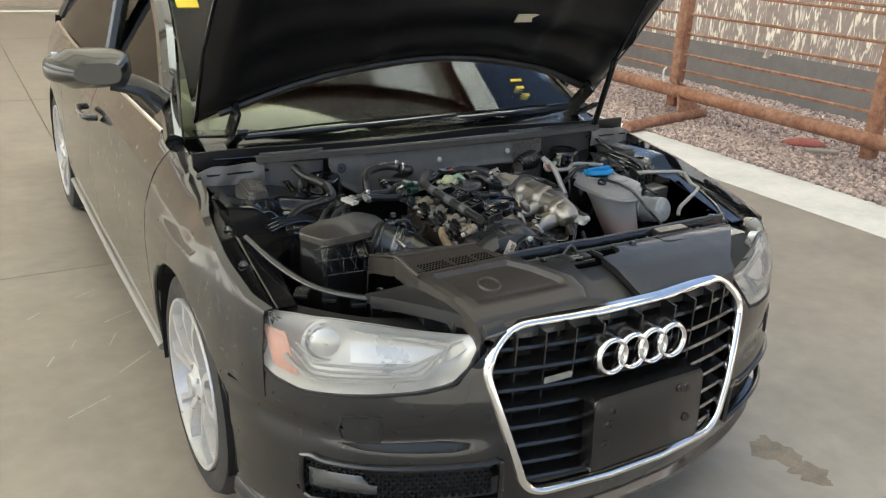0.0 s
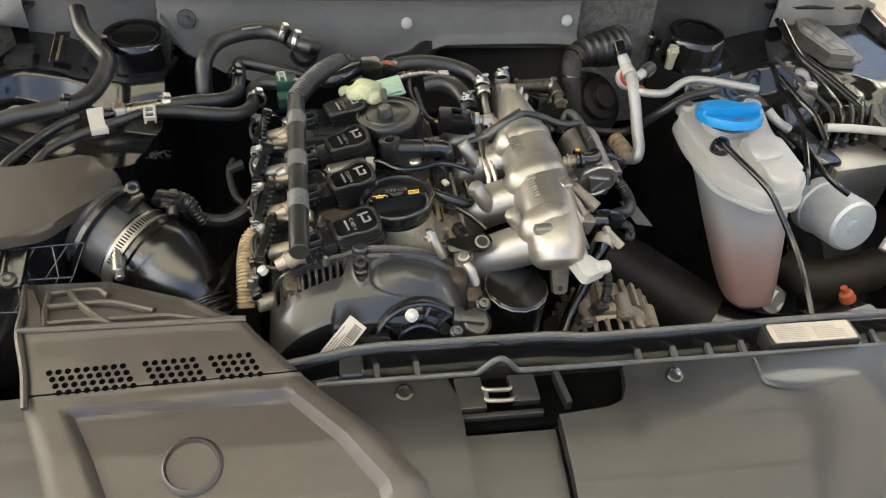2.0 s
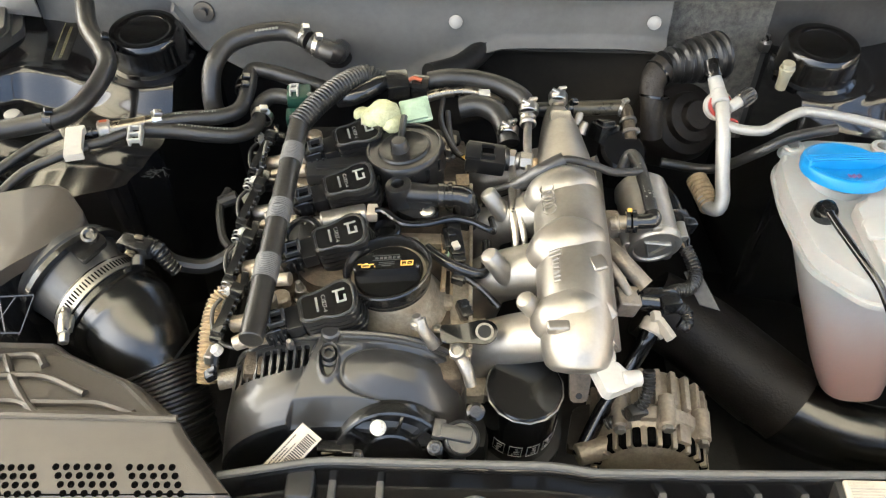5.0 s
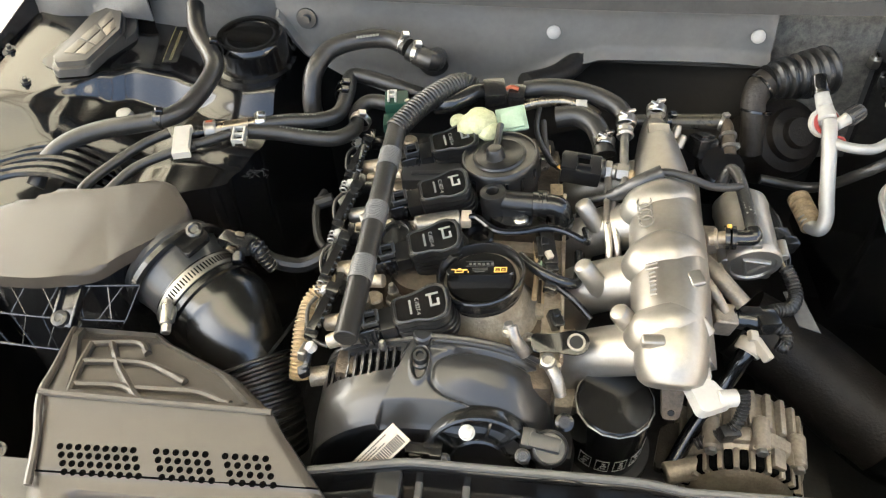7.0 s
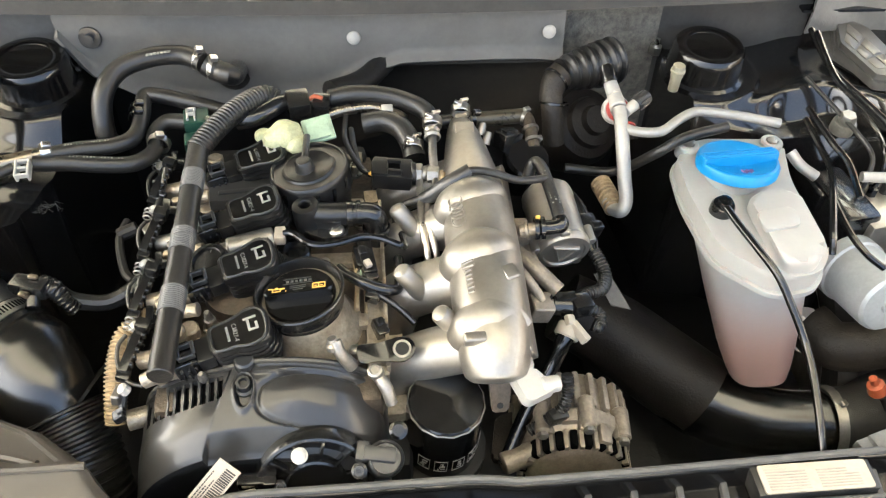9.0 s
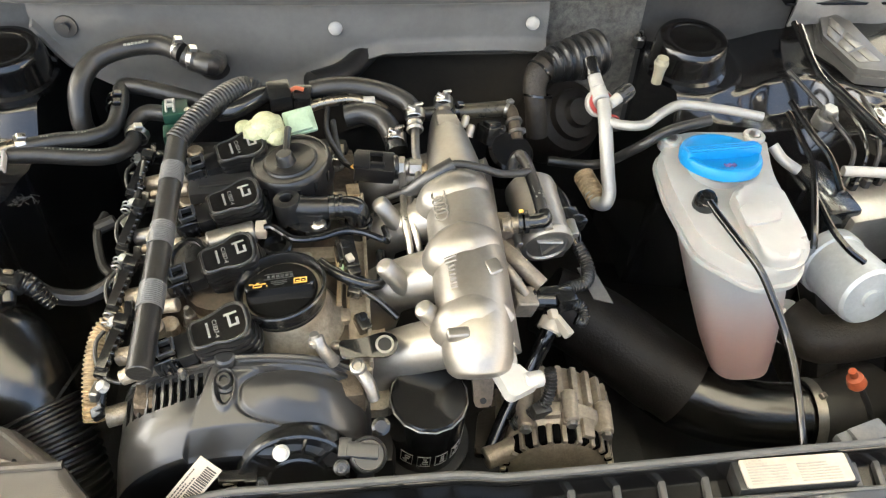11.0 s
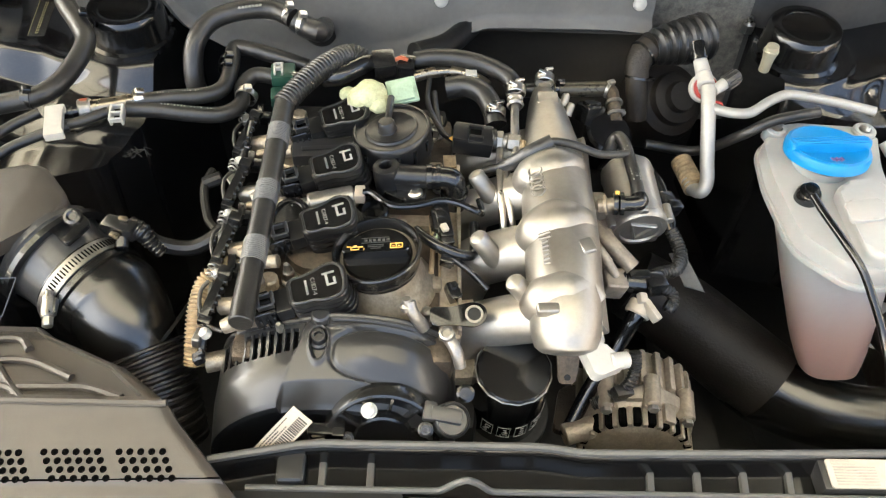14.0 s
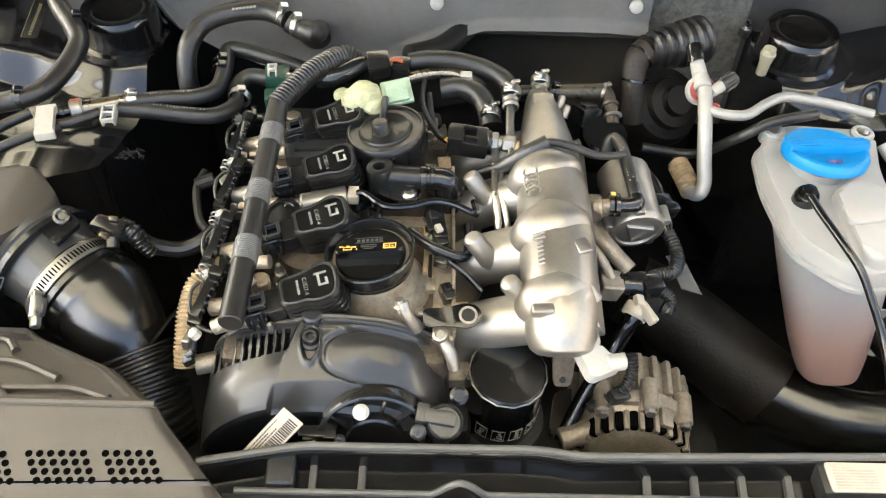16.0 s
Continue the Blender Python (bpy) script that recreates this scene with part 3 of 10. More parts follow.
def build_canopy():
    """A high open-sided shelter roofed with translucent tan sheets on purlins."""
    bm = bm_new()
    xs, ys = (-9.5, -5.0, -1.0, 1.95, 2.95, 3.4, 4.2), (-2.0, 2.0, 3.2, 4.7, 6.0, 10.0, 15.0)
    panes = [(1.95, 3.2), (3.4, 3.2)]
    for x0, x1 in zip(xs, xs[1:]):
        for y0, y1 in zip(ys, ys[1:]):
            if (x0, y0) not in panes:
                bm.faces.new([bm.verts.new(p) for p in ((x0, y0, 5.2), (x1, y0, 5.2), (x1, y1, 5.2), (x0, y1, 5.2))])
    for x0, x1 in ((1.95, 2.95), (3.4, 4.2)):
        b2 = bm_new()
        b2.faces.new([b2.verts.new(p) for p in ((x0, 3.2, 5.2), (x1, 3.2, 5.2), (x1, 4.7, 5.2), (x0, 4.7, 5.2))])
        tagged(part("skylight", b2, "skylight"), "pale translucent skylight sheet in the shelter roof", "skylight", kind="structure")
    tagged(part("ceiling", bm, "roofsheet"), "translucent tan roof sheets of the open shelter", "ceiling", kind="structure")
    bm = bm_new()
    for i in range(11):
        add_box(bm, (-3.05, -1.9 + 1.68 * i, 5.08), (12.9, 0.1, 0.2), bev=0.005)
    for x in (-9.3, -3.0, 3.2):
        add_box(bm, (x, 6.5, 4.88), (0.14, 16.9, 0.2), bev=0.005)
    tagged(part("roof_frame", bm, "column"), "steel purlins and beams under the roof sheets", "roof frame", kind="structure")
    bm = bm_new()
    add_box(bm, (-3.0, 15.2, 2.4), (12.6, 0.2, 5.0))
    tagged(part("wall_north", bm, "stucco"), "plain tan stucco wall at the back of the shelter", "wall", kind="structure")
    for x, y in ((3.2, -1.9), (3.2, 14.8), (-9.3, -1.9), (-9.3, 14.8)):
        bm = bm_new()
        add_box(bm, (x, y, 2.4), (0.15, 0.15, 4.8), bev=0.01)
        tagged(part("shelter_column", bm, "column"), "square steel column carrying the shelter roof", "column", kind="structure")


build_ground()
build_fence()
build_canopy()

# ---- the car ----
car = thing("car", "dark graphite sedan with its hood propped open", "car")

PLAN = [(0.0, 0.0), (0.2, 0.012), (0.42, 0.06), (0.6, 0.13), (0.72, 0.21), (0.80, 0.31), (0.855, 0.43), (0.885, 0.56), (0.9, 0.7)]
PLAN_S = [0.0]
for _a, _b in zip(PLAN, PLAN[1:]):
    PLAN_S.append(PLAN_S[-1] + math.dist(_a, _b))
_plan = smooth_path([(x, y, 0) for x, y in PLAN], 12)
_ps = [0.0]
for _a, _b in zip(_plan, _plan[1:]):
    _ps.append(_ps[-1] + (_b - _a).length)


def plan_at(s):
    """The nose's outline from above: x and y at the length s from the middle."""
    return (lerp_table([(a, p.x) for a, p in zip(_ps, _plan)], s), lerp_table([(a, p.y) for a, p in zip(_ps, _plan)], s))


def plan_s(x):
    return lerp_table([(p.x, a) for a, p in zip(_ps, _plan)], x)


def nose_back(z):
    """How far the nose lies behind its outline at a height."""
    return lerp_table([(0.1, 0.10), (0.2, 0.05), (0.33, 0.0), (0.45, 0.0), (0.6, 0.022), (0.7, 0.045), (0.77, 0.085), (0.84, 0.2)], z)


def grille_half(z):
    return lerp_table([(0.2, 0.0), (0.325, 0.0), (0.335, 0.26), (0.36, 0.315), (0.69, 0.418), (0.735, 0.39), (0.768, 0.335), (0.77, 0.3)], z)


def lamp_low(s):
    """The lamp's lower edge: height at the length s along the outline."""
    return lerp_table([(0.42, 0.744), (0.455, 0.695), (0.50, 0.654), (0.58, 0.637), (0.75, 0.626), (0.86, 0.618), (0.94, 0.63), (0.985, 0.65)], s)


def lamp_high(s):
    return lerp_table([(0.42, 0.750), (0.54, 0.763), (0.66, 0.779), (0.746, 0.787), (0.86, 0.788), (0.985, 0.779)], s)


def nose_point(s, z, side, out=0.0):
    x, y = plan_at(s)
    k = lerp_table([(0.0, 1.0), (0.6, 0.9), (1.0, 0.25), (1.3, 0.1)], s)
    shrink = 0.06 * max(0.0, z - 0.62) * min(1, s) + (0.03 * max(0, 0.45 - z) * min(1, s))
    return Vector((side * (x - shrink + out * 0.6 * min(1, s)), y + nose_back(z) * k - out, z))


def build_nose(side):
    # bumper skin beside the grille, up to the lamp
    bm = bm_new()
    rows = []
    nu, nv = 30, 24
    def s_end(z):
        return lerp_table([(0.33, 1.13), (0.555, 1.13), (0.575, 0.985), (0.8, 0.985)], z)
    for i in range(nu + 1):
        u = i / nu
        row = []
        s_ref = plan_s(0.42) + (0.985 - plan_s(0.42)) * u
        top = lamp_low(s_ref) - 0.006
        for j in range(nv + 1):
            z = 0.335 + (top - 0.335) * j / nv
            s0 = plan_s(grille_half(z) + 0.004) if z > 0.34 else plan_s(0.28)
            s = s0 + (s_end(z) - s0) * u
            p = nose_point(s, z, side)
            # crease under the lamp and the hollow of the lower intake
            d = 0.012 * math.exp(-((z - 0.52) / 0.025) ** 2) * min(1, u * 6)
            p.y += d
            row.append(p)
        rows.append(row)
    # the lower intake opening is left free
    g = [[bm.verts.new(p) for p in r] for r in rows]
    for i in range(nu):
        for j in range(nv):
            c = (g[i][j].co + g[i + 1][j + 1].co) / 2
            if 0.345 < c.z < 0.452 and 0.385 < abs(c.x) < 0.785:
                continue
            bm.faces.new((g[i][j], g[i + 1][j], g[i + 1][j + 1], g[i][j + 1]))
    thicken(bm, 0.004)
    bump = part("bumper", bm, "paint", car, "dark graphite painted front bumper")
    # lower intake: recess, honeycomb, frame and fog lamp
    bm = bm_new()
    add_grid(bm, [[nose_point(plan_s(0.37 + 0.43 * i / 14), 0.335 + 0.13 * j / 4, side) + Vector((0, 0.06, 0)) for j in range(5)] for i in range(15)])
    thicken(bm, 0.004)
    part("intake_liner", bm, "dark", bump)
    bm = bm_new()
    for r in range(9):
        for c in range(32):
            x = 0.395 + 0.0165 * c + (0.008 if r % 2 else 0)
            z = 0.352 + r * 0.0118
            if x > 0.785:
                continue
            o = nose_point(plan_s(x), z, side) + Vector((0, 0.028, 0))
            ring = [[o + Vector((side * 0.0093 * q * math.cos(a), d, 0.0074 * q * math.sin(a))) for q, d in ((1.0, 0.0), (0.78, 0.0), (0.78, 0.014))] for a in [k * math.pi / 3 for k in range(7)]]
            add_grid(bm, ring)
    part("honeycomb_mesh", bm, "satin", bump, "gloss black honeycomb intake mesh")
    bm = bm_new()
    edge = [nose_point(plan_s(0.385 + 0.40 * i / 12), 0.345, side, 0.002) for i in range(13)] + \
           [nose_point(plan_s(0.785 - 0.40 * i / 12), 0.452, side, 0.002) for i in range(13)]
    add_tube(bm, edge + [edge[0]], 0.008, 8, 2)
    part("intake_frame", bm, "gloss", bump)
    bm = bm_new()
    rows = []
    for i in range(9):
        x = 0.645 + 0.125 * i / 8
        rows.append([nose_point(plan_s(x), 0.362 + 0.05 * j / 6 * (1 - 0.5 * (i < 2)), side) + Vector((0, 0.022 - 0.012 * math.sin(math.pi * i / 8) * math.sin(math.pi * j / 6), 0)) for j in range(7)])
    add_grid(bm, rows)
    thicken(bm, 0.004)
    part("fog_lamp", bm, "foglens", bump, "clear fog lamp")
    # washer cover
    bm = bm_new()
    x0 = 0.672
    add_grid(bm, [[nose_point(x0 + 0.085 * i / 6, 0.515 + 0.058 * j / 4, side, 0.001) for j in range(5)] for i in range(7)])
    thicken(bm, 0.006)
    wc = part("washer_cover", bm, "paint", bump)
    bm = bm_new()
    e = [nose_point(x0 + 0.085 * a, 0.515 + 0.058 * b, side, 0.001) for a, b in ((0, 0), (1, 0.05), (1, 0.95), (0, 1), (0, 0))]
    add_tube(bm, e, 0.003, 6, 2)
    part("washer_gap", bm, "dark", bump)
    # headlamp
    lamp = thing("lamp", "", "")
    lamp.name = "headlight"
    lamp.parent = car
    lamp["label"] = "clear headlight with a silver reflector and amber side marker"
    for k in ("category",):
        if k in lamp:
            del lamp[k]
    s0, s1 = 0.42, 0.985

    def lamp_pt(u, v, inset=0.0):
        s = s0 + (s1 - s0) * u
        lo = lamp_low(s)
        hi = lamp_high(s)
        z = lo + (hi - lo) * v
        p = nose_point(s, z, side, 0.006 * math.sin(math.pi * v))
        nrm = Vector((-side * min(1, u * 1.1), 1.0, 0.0)).normalized()
        return p + nrm * inset
    bm = bm_new()
    add_grid(bm, [[lamp_pt(i / 30, j / 12) for j in range(13)] for i in range(31)])
    thicken(bm, 0.003)
    lens = part("lens", bm, "lens", lamp, "clear plastic lens")
    bm = bm_new()
    add_grid(bm, [[lamp_pt(i / 30, j / 12, 0.006 + 0.05 * math.sin(math.pi * min(1, max(0, j / 12))) ** 0.6 * min(1, i / 4 + 0.1)) for j in range(13)] for i in range(31)])
    part("reflector", bm, "lampin", lamp, "silver reflector bowl")
    for u in (0.68,):
        bm = bm_new()
        c = lamp_pt(u, 0.62, 0.045)
        add_lathe(bm, [(0.05, -0.02), (0.052, 0.004), (0.046, 0.004), (0.042, -0.012), (0.03, -0.006), (0.0, 0.0)], c, (-side * -0.35, -1, 0.1), 28)
        part("projector", bm, "lampin", lamp)
    bm = bm_new()
    add_grid(bm, [[lamp_pt(0.06 + 0.5 * i / 12, 0.42 + (0.30 + 0.12 * i / 12) * j / 4, 0.024 + 0.012 * math.sin(math.pi * j / 4)) for j in range(5)] for i in range(13)])
    thicken(bm, 0.003)
    part("bezel", bm, "lampin", lamp, "silver inner bezel")
    bm = bm_new()
    add_lathe(bm, [(0.036, -0.004), (0.034, 0.006), (0.022, 0.013), (0.0, 0.016)], lamp_pt(0.68, 0.62, 0.040), (side * 0.35, -1, 0.1), 28)
    part("projector_lens", bm, "lampin", lamp, "round projector lens")
    for k, (v, w) in enumerate(((0.20, 0.006), (0.31, 0.0035), (0.40, 0.0035))):
        bm = bm_new()
        d = 0.03 * k
        path = [lamp_pt(0.86 - d, v + 0.22, 0.01), lamp_pt(0.80 - d, v + 0.08, 0.01)] + [lamp_pt(u, v, 0.01) for u in (0.7, 0.5, 0.33 + d)] + [lamp_pt(0.25 + d, v + 0.04, 0.01), lamp_pt(0.15 + d, 0.70 - 0.06 * k, 0.01)]
        if k == 0:
            path += [lamp_pt(0.16, 0.78, 0.01), lamp_pt(0.42, 0.84, 0.012)]
        add_tube(bm, path, w, 8, 5)
        part("light_strip", bm, "white", lamp, "white daytime running light strip")
    bm = bm_new()
    add_grid(bm, [[lamp_pt(0.80 + 0.13 * i / 5 + 0.06 * j / 5, 0.14 + 0.58 * j / 5, 0.012) for j in range(6)] for i in range(6)])
    thicken(bm, 0.003)
    part("side_marker", bm, "amber", lamp, "amber side marker")
    bm = bm_new()
    add_tube(bm, [lamp_pt(u, 0, 0.002) + Vector((0, 0, -0.004)) for u in [k / 14 for k in range(15)]], 0.005, 6, 2)
    part("lamp_gap", bm, "dark", lamp)


def side_x(y, z):
    """Half the body's width at a length and height."""
    w = lerp_table([(0.38, 0.836), (0.45, 0.864), (0.6, 0.89), (0.8, 0.906), (1.2, 0.912), (2.4, 0.912), (3.7, 0.905), (4.3, 0.85), (4.68, 0.7)], y)
    d = lerp_table([(0.15, 0.055), (0.25, 0.03), (0.4, 0.012), (0.55, 0.003), (0.68, 0.0), (0.77, 0.006), (0.80, 0.022), (0.83, 0.034), (0.88, 0.062), (0.93, 0.115), (0.97, 0.18)], z)
    f = lerp_table([(0.45, 0.6), (0.9, 1.0), (1.4, 0.62), (2.0, 0.45), (4.7, 0.45)], y) if z > 0.77 else 1.0
    bulge = 0.012 * math.exp(-((y - 0.9) / 0.36) ** 2) * math.exp(-((z - 0.62) / 0.18) ** 2)
    return w - d * f + bulge


def belt(y):
    """The height of the upper body edge: fender top, then the window sill."""
    return lerp_table([(0.38, 0.784), (0.45, 0.795), (0.6, 0.83), (0.9, 0.90), (1.15, 0.94), (1.3, 0.955), (2.0, 0.975), (3.0, 0.99), (4.0, 1.0), (4.7, 0.95)], y)


def arch(y, yc, r=0.368):
    d = r * r - (y - yc) ** 2
    return 0.335 + math.sqrt(d) if d > 0 else 0.0


def side_panel(name, side, y0, y1, label="", n=26, lift=0.0):
    bm = bm_new()
    rows = []
    ys = sorted({round(y0 + (y1 - y0) * i / n, 4) for i in range(n + 1)} | {y for y in [0.9 - 0.3679, 0.9 + 0.3679, 3.708 - 0.3679, 3.708 + 0.3679] if y0 < y < y1})
    for y in ys:
        lo = max(0.235, arch(y, 0.9), arch(y, 3.708), 0.565 if y < 0.533 else 0)
        hi = belt(y)
        row = []
        for j in range(19):
            z = lo + (hi - lo) * (j / 18)
            row.append((side * side_x(y, z), y, z))
        # turned-in lip along the top
        row.append((side * (side_x(y, hi) - 0.02), y, hi + 0.004))
        row.append((side * (side_x(y, hi) - 0.032), y, hi - 0.03))
        rows.append(row)
    add_grid(bm, rows)
    thicken(bm, 0.004)
    ob = part(name, bm, "paint", car, label)
    for yc in (0.9, 3.708):
        if y0 < yc < y1:
            bm = bm_new()
            add_tube(bm, [(side * (side_x(yc + 0.366 * math.cos(a), 0.335 + 0.366 * math.sin(a)) - 0.006), yc + 0.366 * math.cos(a), 0.335 + 0.366 * math.sin(a))
                          for a in [math.pi * k / 16 - 0.15 for k in range(18)]], 0.007, 6, 2)
            part("arch_lip", bm, "paint", ob)
            bm = bm_new()
            rows = []
            for k in range(19):
                a = math.pi * k / 18 * 1.16 - 0.25
                c, s_ = math.cos(a), math.sin(a)
                rows.append([(side * x, yc + 0.362 * c, 0.335 + 0.362 * s_) for x in (0.89, 0.8, 0.66)])
            add_grid(bm, rows)
            thicken(bm, 0.003)
            part("arch_liner", bm, "dark", ob)
    return ob


def build_wheel(side, yc, spokes=10):
    w = thing("wheel", "", "")
    w.name = "wheel"
    w.parent = car
    w["label"] = "silver multi-spoke alloy wheel with a worn black tyre"
    X = side * 0.885
    ax = (side, 0, 0)
    c = Vector((X, yc, 0.335))
    bm = bm_new()
    add_lathe(bm, [(0.25, -0.01), (0.262, 0.0), (0.29, 0.004), (0.318, -0.006), (0.332, -0.03), (0.335, -0.06), (0.335, -0.17), (0.332, -0.2), (0.31, -0.225), (0.25, -0.215), (0.25, -0.01)], c, ax, 64)
    tyre = part("tyre", bm, "tyre", w)
    bm = bm_new()
    for k in range(4):
        add_lathe(bm, [(0.3365, -0.065 - 0.03 * k), (0.3365, -0.068 - 0.03 * k), (0.333, -0.07 - 0.03 * k), (0.333, -0.062 - 0.03 * k), (0.3365, -0.065 - 0.03 * k)], c, ax, 64)
    part("tread_groove", bm, "dark", tyre)
    bm = bm_new()
    add_lathe(bm, [(0.254, 0.0), (0.252, 0.006), (0.244, 0.004), (0.238, -0.02), (0.225, -0.06), (0.222, -0.2), (0.25, -0.205), (0.252, 0.0)], c, ax, 64)
    rim = part("rim", bm, "rim", w)
    for k in range(5):
        for o in (-0.16, 0.16):
            a = 2 * math.pi * k / 5 + o + 0.3
            a2 = 2 * math.pi * k / 5 + o * 1.6 + 0.3
            bm = bm_new()
            prof = [(0.05, -0.02, 0.017, a), (0.12, -0.004, 0.012, a), (0.19, 0.002, 0.011, a2), (0.242, -0.002, 0.015, a2)]
            rows = []
            for r, h, wd, ang in prof:
                d = Vector((0, math.cos(ang), math.sin(ang)))
                t = Vector((0, -math.sin(ang), math.cos(ang)))
                o3 = c + d * r + Vector((side * h, 0, 0))
                rows.append([o3 - t * wd - Vector((side * 0.03, 0, 0)), o3 - t * wd * 0.8, o3 + t * wd * 0.8, o3 + t * wd - Vector((side * 0.03, 0, 0))])
            add_grid(bm, rows, closed=True)
            part("spoke", bm, "rim", w, smooth=50)
    bm = bm_new()
    add_lathe(bm, [(0, 0.008), (0.03, 0.008), (0.034, 0.0), (0.06, -0.012), (0.062, -0.05), (0, -0.05)], c, ax, 32)
    part("hub", bm, "rim", w)
    for k in range(5):
        a = 2 * math.pi * k / 5
        bm = bm_new()
        add_cyl(bm, c + Vector((-side * 0.02, 0.048 * math.cos(a), 0.048 * math.sin(a))), c + Vector((-side * 0.003, 0.048 * math.cos(a), 0.048 * math.sin(a))), 0.008, seg=6)
        part("wheel_bolt", bm, "steel", w)
    bm = bm_new()
    add_lathe(bm, [(0.06, -0.09), (0.16, -0.09), (0.16, -0.115), (0.06, -0.115), (0.06, -0.09)], c, ax, 40)
    part("brake_disc", bm, "dullsteel", w)


def build_grille():
    g = thing("g", "", "")
    g.name = "grille"
    g.parent = car
    g["label"] = "black slatted grille in a chrome frame"

    def gp(x, z, out=0.0):
        p = nose_point(plan_s(abs(x)), z, 1 if x >= 0 else -1, out)
        return p
    ring = round_outline([(-0.345, 0.768, 0), (0.345, 0.768, 0), (0.422, 0.69, 0), (0.318, 0.352, 0), (-0.318, 0.352, 0), (-0.422, 0.69, 0)], 0.055, 6)
    pts = []
    for a, b in zip(ring, ring[1:] + ring[:1]):
        for k in range(3):
            q = a.lerp(b, k / 3)
            pts.append(gp(q.x, q.y, 0.006))
    bm = bm_new()
    rows = []
    k = len(pts)
    for i in range(k + 1):
        p = pts[i % k]
        t = (pts[(i + 1) % k] - pts[i - 1 if i else k - 1]).normalized()
        n = Vector((0, -1, 0.08))
        o = t.cross(n).normalized()
        rows.append([p + o * a + n * b for a, b in ((-0.011, -0.02), (-0.0105, 0.001), (-0.006, 0.006), (0.002, 0.007), (0.008, 0.004), (0.0115, -0.002), (0.012, -0.02))])
    add_grid(bm, rows)
    part("chrome_frame", bm, "chrome", g, "satin chrome frame", smooth=60)
    bm = bm_new()
    add_grid(bm, [[gp(x, z, 0) + Vector((0, 0.11, 0)) for z in (0.33, 0.5, 0.65, 0.78)] for x in (-0.43, -0.2, 0, 0.2, 0.43)])
    thicken(bm, 0.004)
    part("grille_back", bm, "dark", g)
    for i in range(8):
        z = 0.383 + i * 0.047
        h = lerp_table([(0.335, 0.28), (0.36, 0.31), (0.69, 0.408), (0.735, 0.37), (0.768, 0.32)], z)
        bm = bm_new()
        rows = []
        for j in range(25):
            x = -h + 2 * h * j / 24
            p = gp(x, z, -0.012)
            rows.append([p + Vector((0, a, b)) for a, b in ((0.0, -0.006), (-0.004, 0.0), (0.0, 0.006), (0.045, 0.012), (0.05, 0.004), (0.045, -0.002))])
        add_grid(bm, rows, closed=True)
        part("slat", bm, "plastic", g)
    for x in (-0.35, -0.28, -0.2, -0.12, 0.0, 0.12, 0.2, 0.28, 0.35):
        bm = bm_new()
        lo = 0.355 if abs(x) < 0.3 else 0.43
        add_box(bm, gp(x, (lo + 0.755) / 2, -0.055), (0.005, 0.05, 0.755 - lo), bev=0.001)
        part("grille_rib", bm, "gloss", g)
    # emblem of four interlaced plain rings
    for k in range(4):
        c = gp(-0.0965 + 0.0643 * k, 0.672, 0.02) + Vector((0, 0, 0))
        c.y = 0.028
        bm = bm_new()
        rows = []
        for i in range(41):
            a = 2 * math.pi * i / 40
            d = Vector((math.cos(a), 0.1 * math.sin(a), math.sin(a)))
            rows.append([c + d * (0.0415 + u) + Vector((0, v, 0)) for u, v in ((-0.007, 0.014), (-0.0065, 0), (-0.003, -0.005), (0.003, -0.005), (0.0065, 0), (0.007, 0.014))])
        add_grid(bm, rows)
        r = part("emblem_ring", bm, "chrome", g, smooth=60)
        bm = bm_new()
        add_lathe(bm, [(0.036, 0.012), (0.05, 0.012), (0.052, 0.045), (0.036, 0.045), (0.036, 0.012)], c, (0, 1, 0.1), 32)
        part("emblem_mount", bm, "gloss", g)
    bm = bm_new()
    add_prism(bm, [(-0.285, 0), (-0.207, 0.0), (-0.205, 0.013), (-0.283, 0.013)], 0, 0.006, frame_at(gp(0, 0.638, 0) + Vector((0, 0.018, 0)), (1, 0, 0.0), (0, 0.1, 1)))
    part("trim_badge", bm, "print", g, "small silver model badge")
    # plate bracket
    bm = bm_new()
    m = frame_at((0, -0.018, 0.50), (1, 0, 0), (0, 0.075, 1))
    add_prism(bm, [(-0.178, -0.095), (0.178, -0.095), (0.178, 0.088), (0.165, 0.098), (-0.165, 0.098), (-0.178, 0.088)], -0.035, 0.006, m, bev=0.004, r=0.008)
    plate = part("plate_bracket", bm, "gloss", g, "empty black license plate bracket")
    for x, z in ((-0.12, 0.055), (0.12, 0.055), (-0.14, -0.03), (0.13, -0.03), (0.1, 0.06), (-0.13, 0.02)):
        bm = bm_new()
        add_lathe(bm, [(0.012, 0.006), (0.011, 0.0095), (0.006, 0.0095), (0.005, 0.007), (0, 0.007)], m @ Vector((x, z, 0)), m.to_3x3() @ Vector((0, 0, 1)), 16)
        part("bracket_boss", bm, "gloss", plate)


def build_lower():
    bm = bm_new()
    rows = []
    for i in range(-30, 31):
        s = abs(i) / 30 * 1.13
        sd = 1 if i >= 0 else -1
        rows.append([nose_point(s, z, sd, o) for z, o in ((0.345, -0.02), (0.34, 0.0), (0.30, 0.0), (0.255, -0.004), (0.235, 0.012), (0.215, 0.014), (0.2, 0.004), (0.195, -0.06))])
    add_grid(bm, rows)
    thicken(bm, 0.004)
    part("front_lip", bm, "paint", car, "lower bumper lip")
    bm = bm_new()
    add_box(bm, (0, 2.3, 0.2), (1.55, 4.0, 0.03))
    part("underbody", bm, "dark", car)


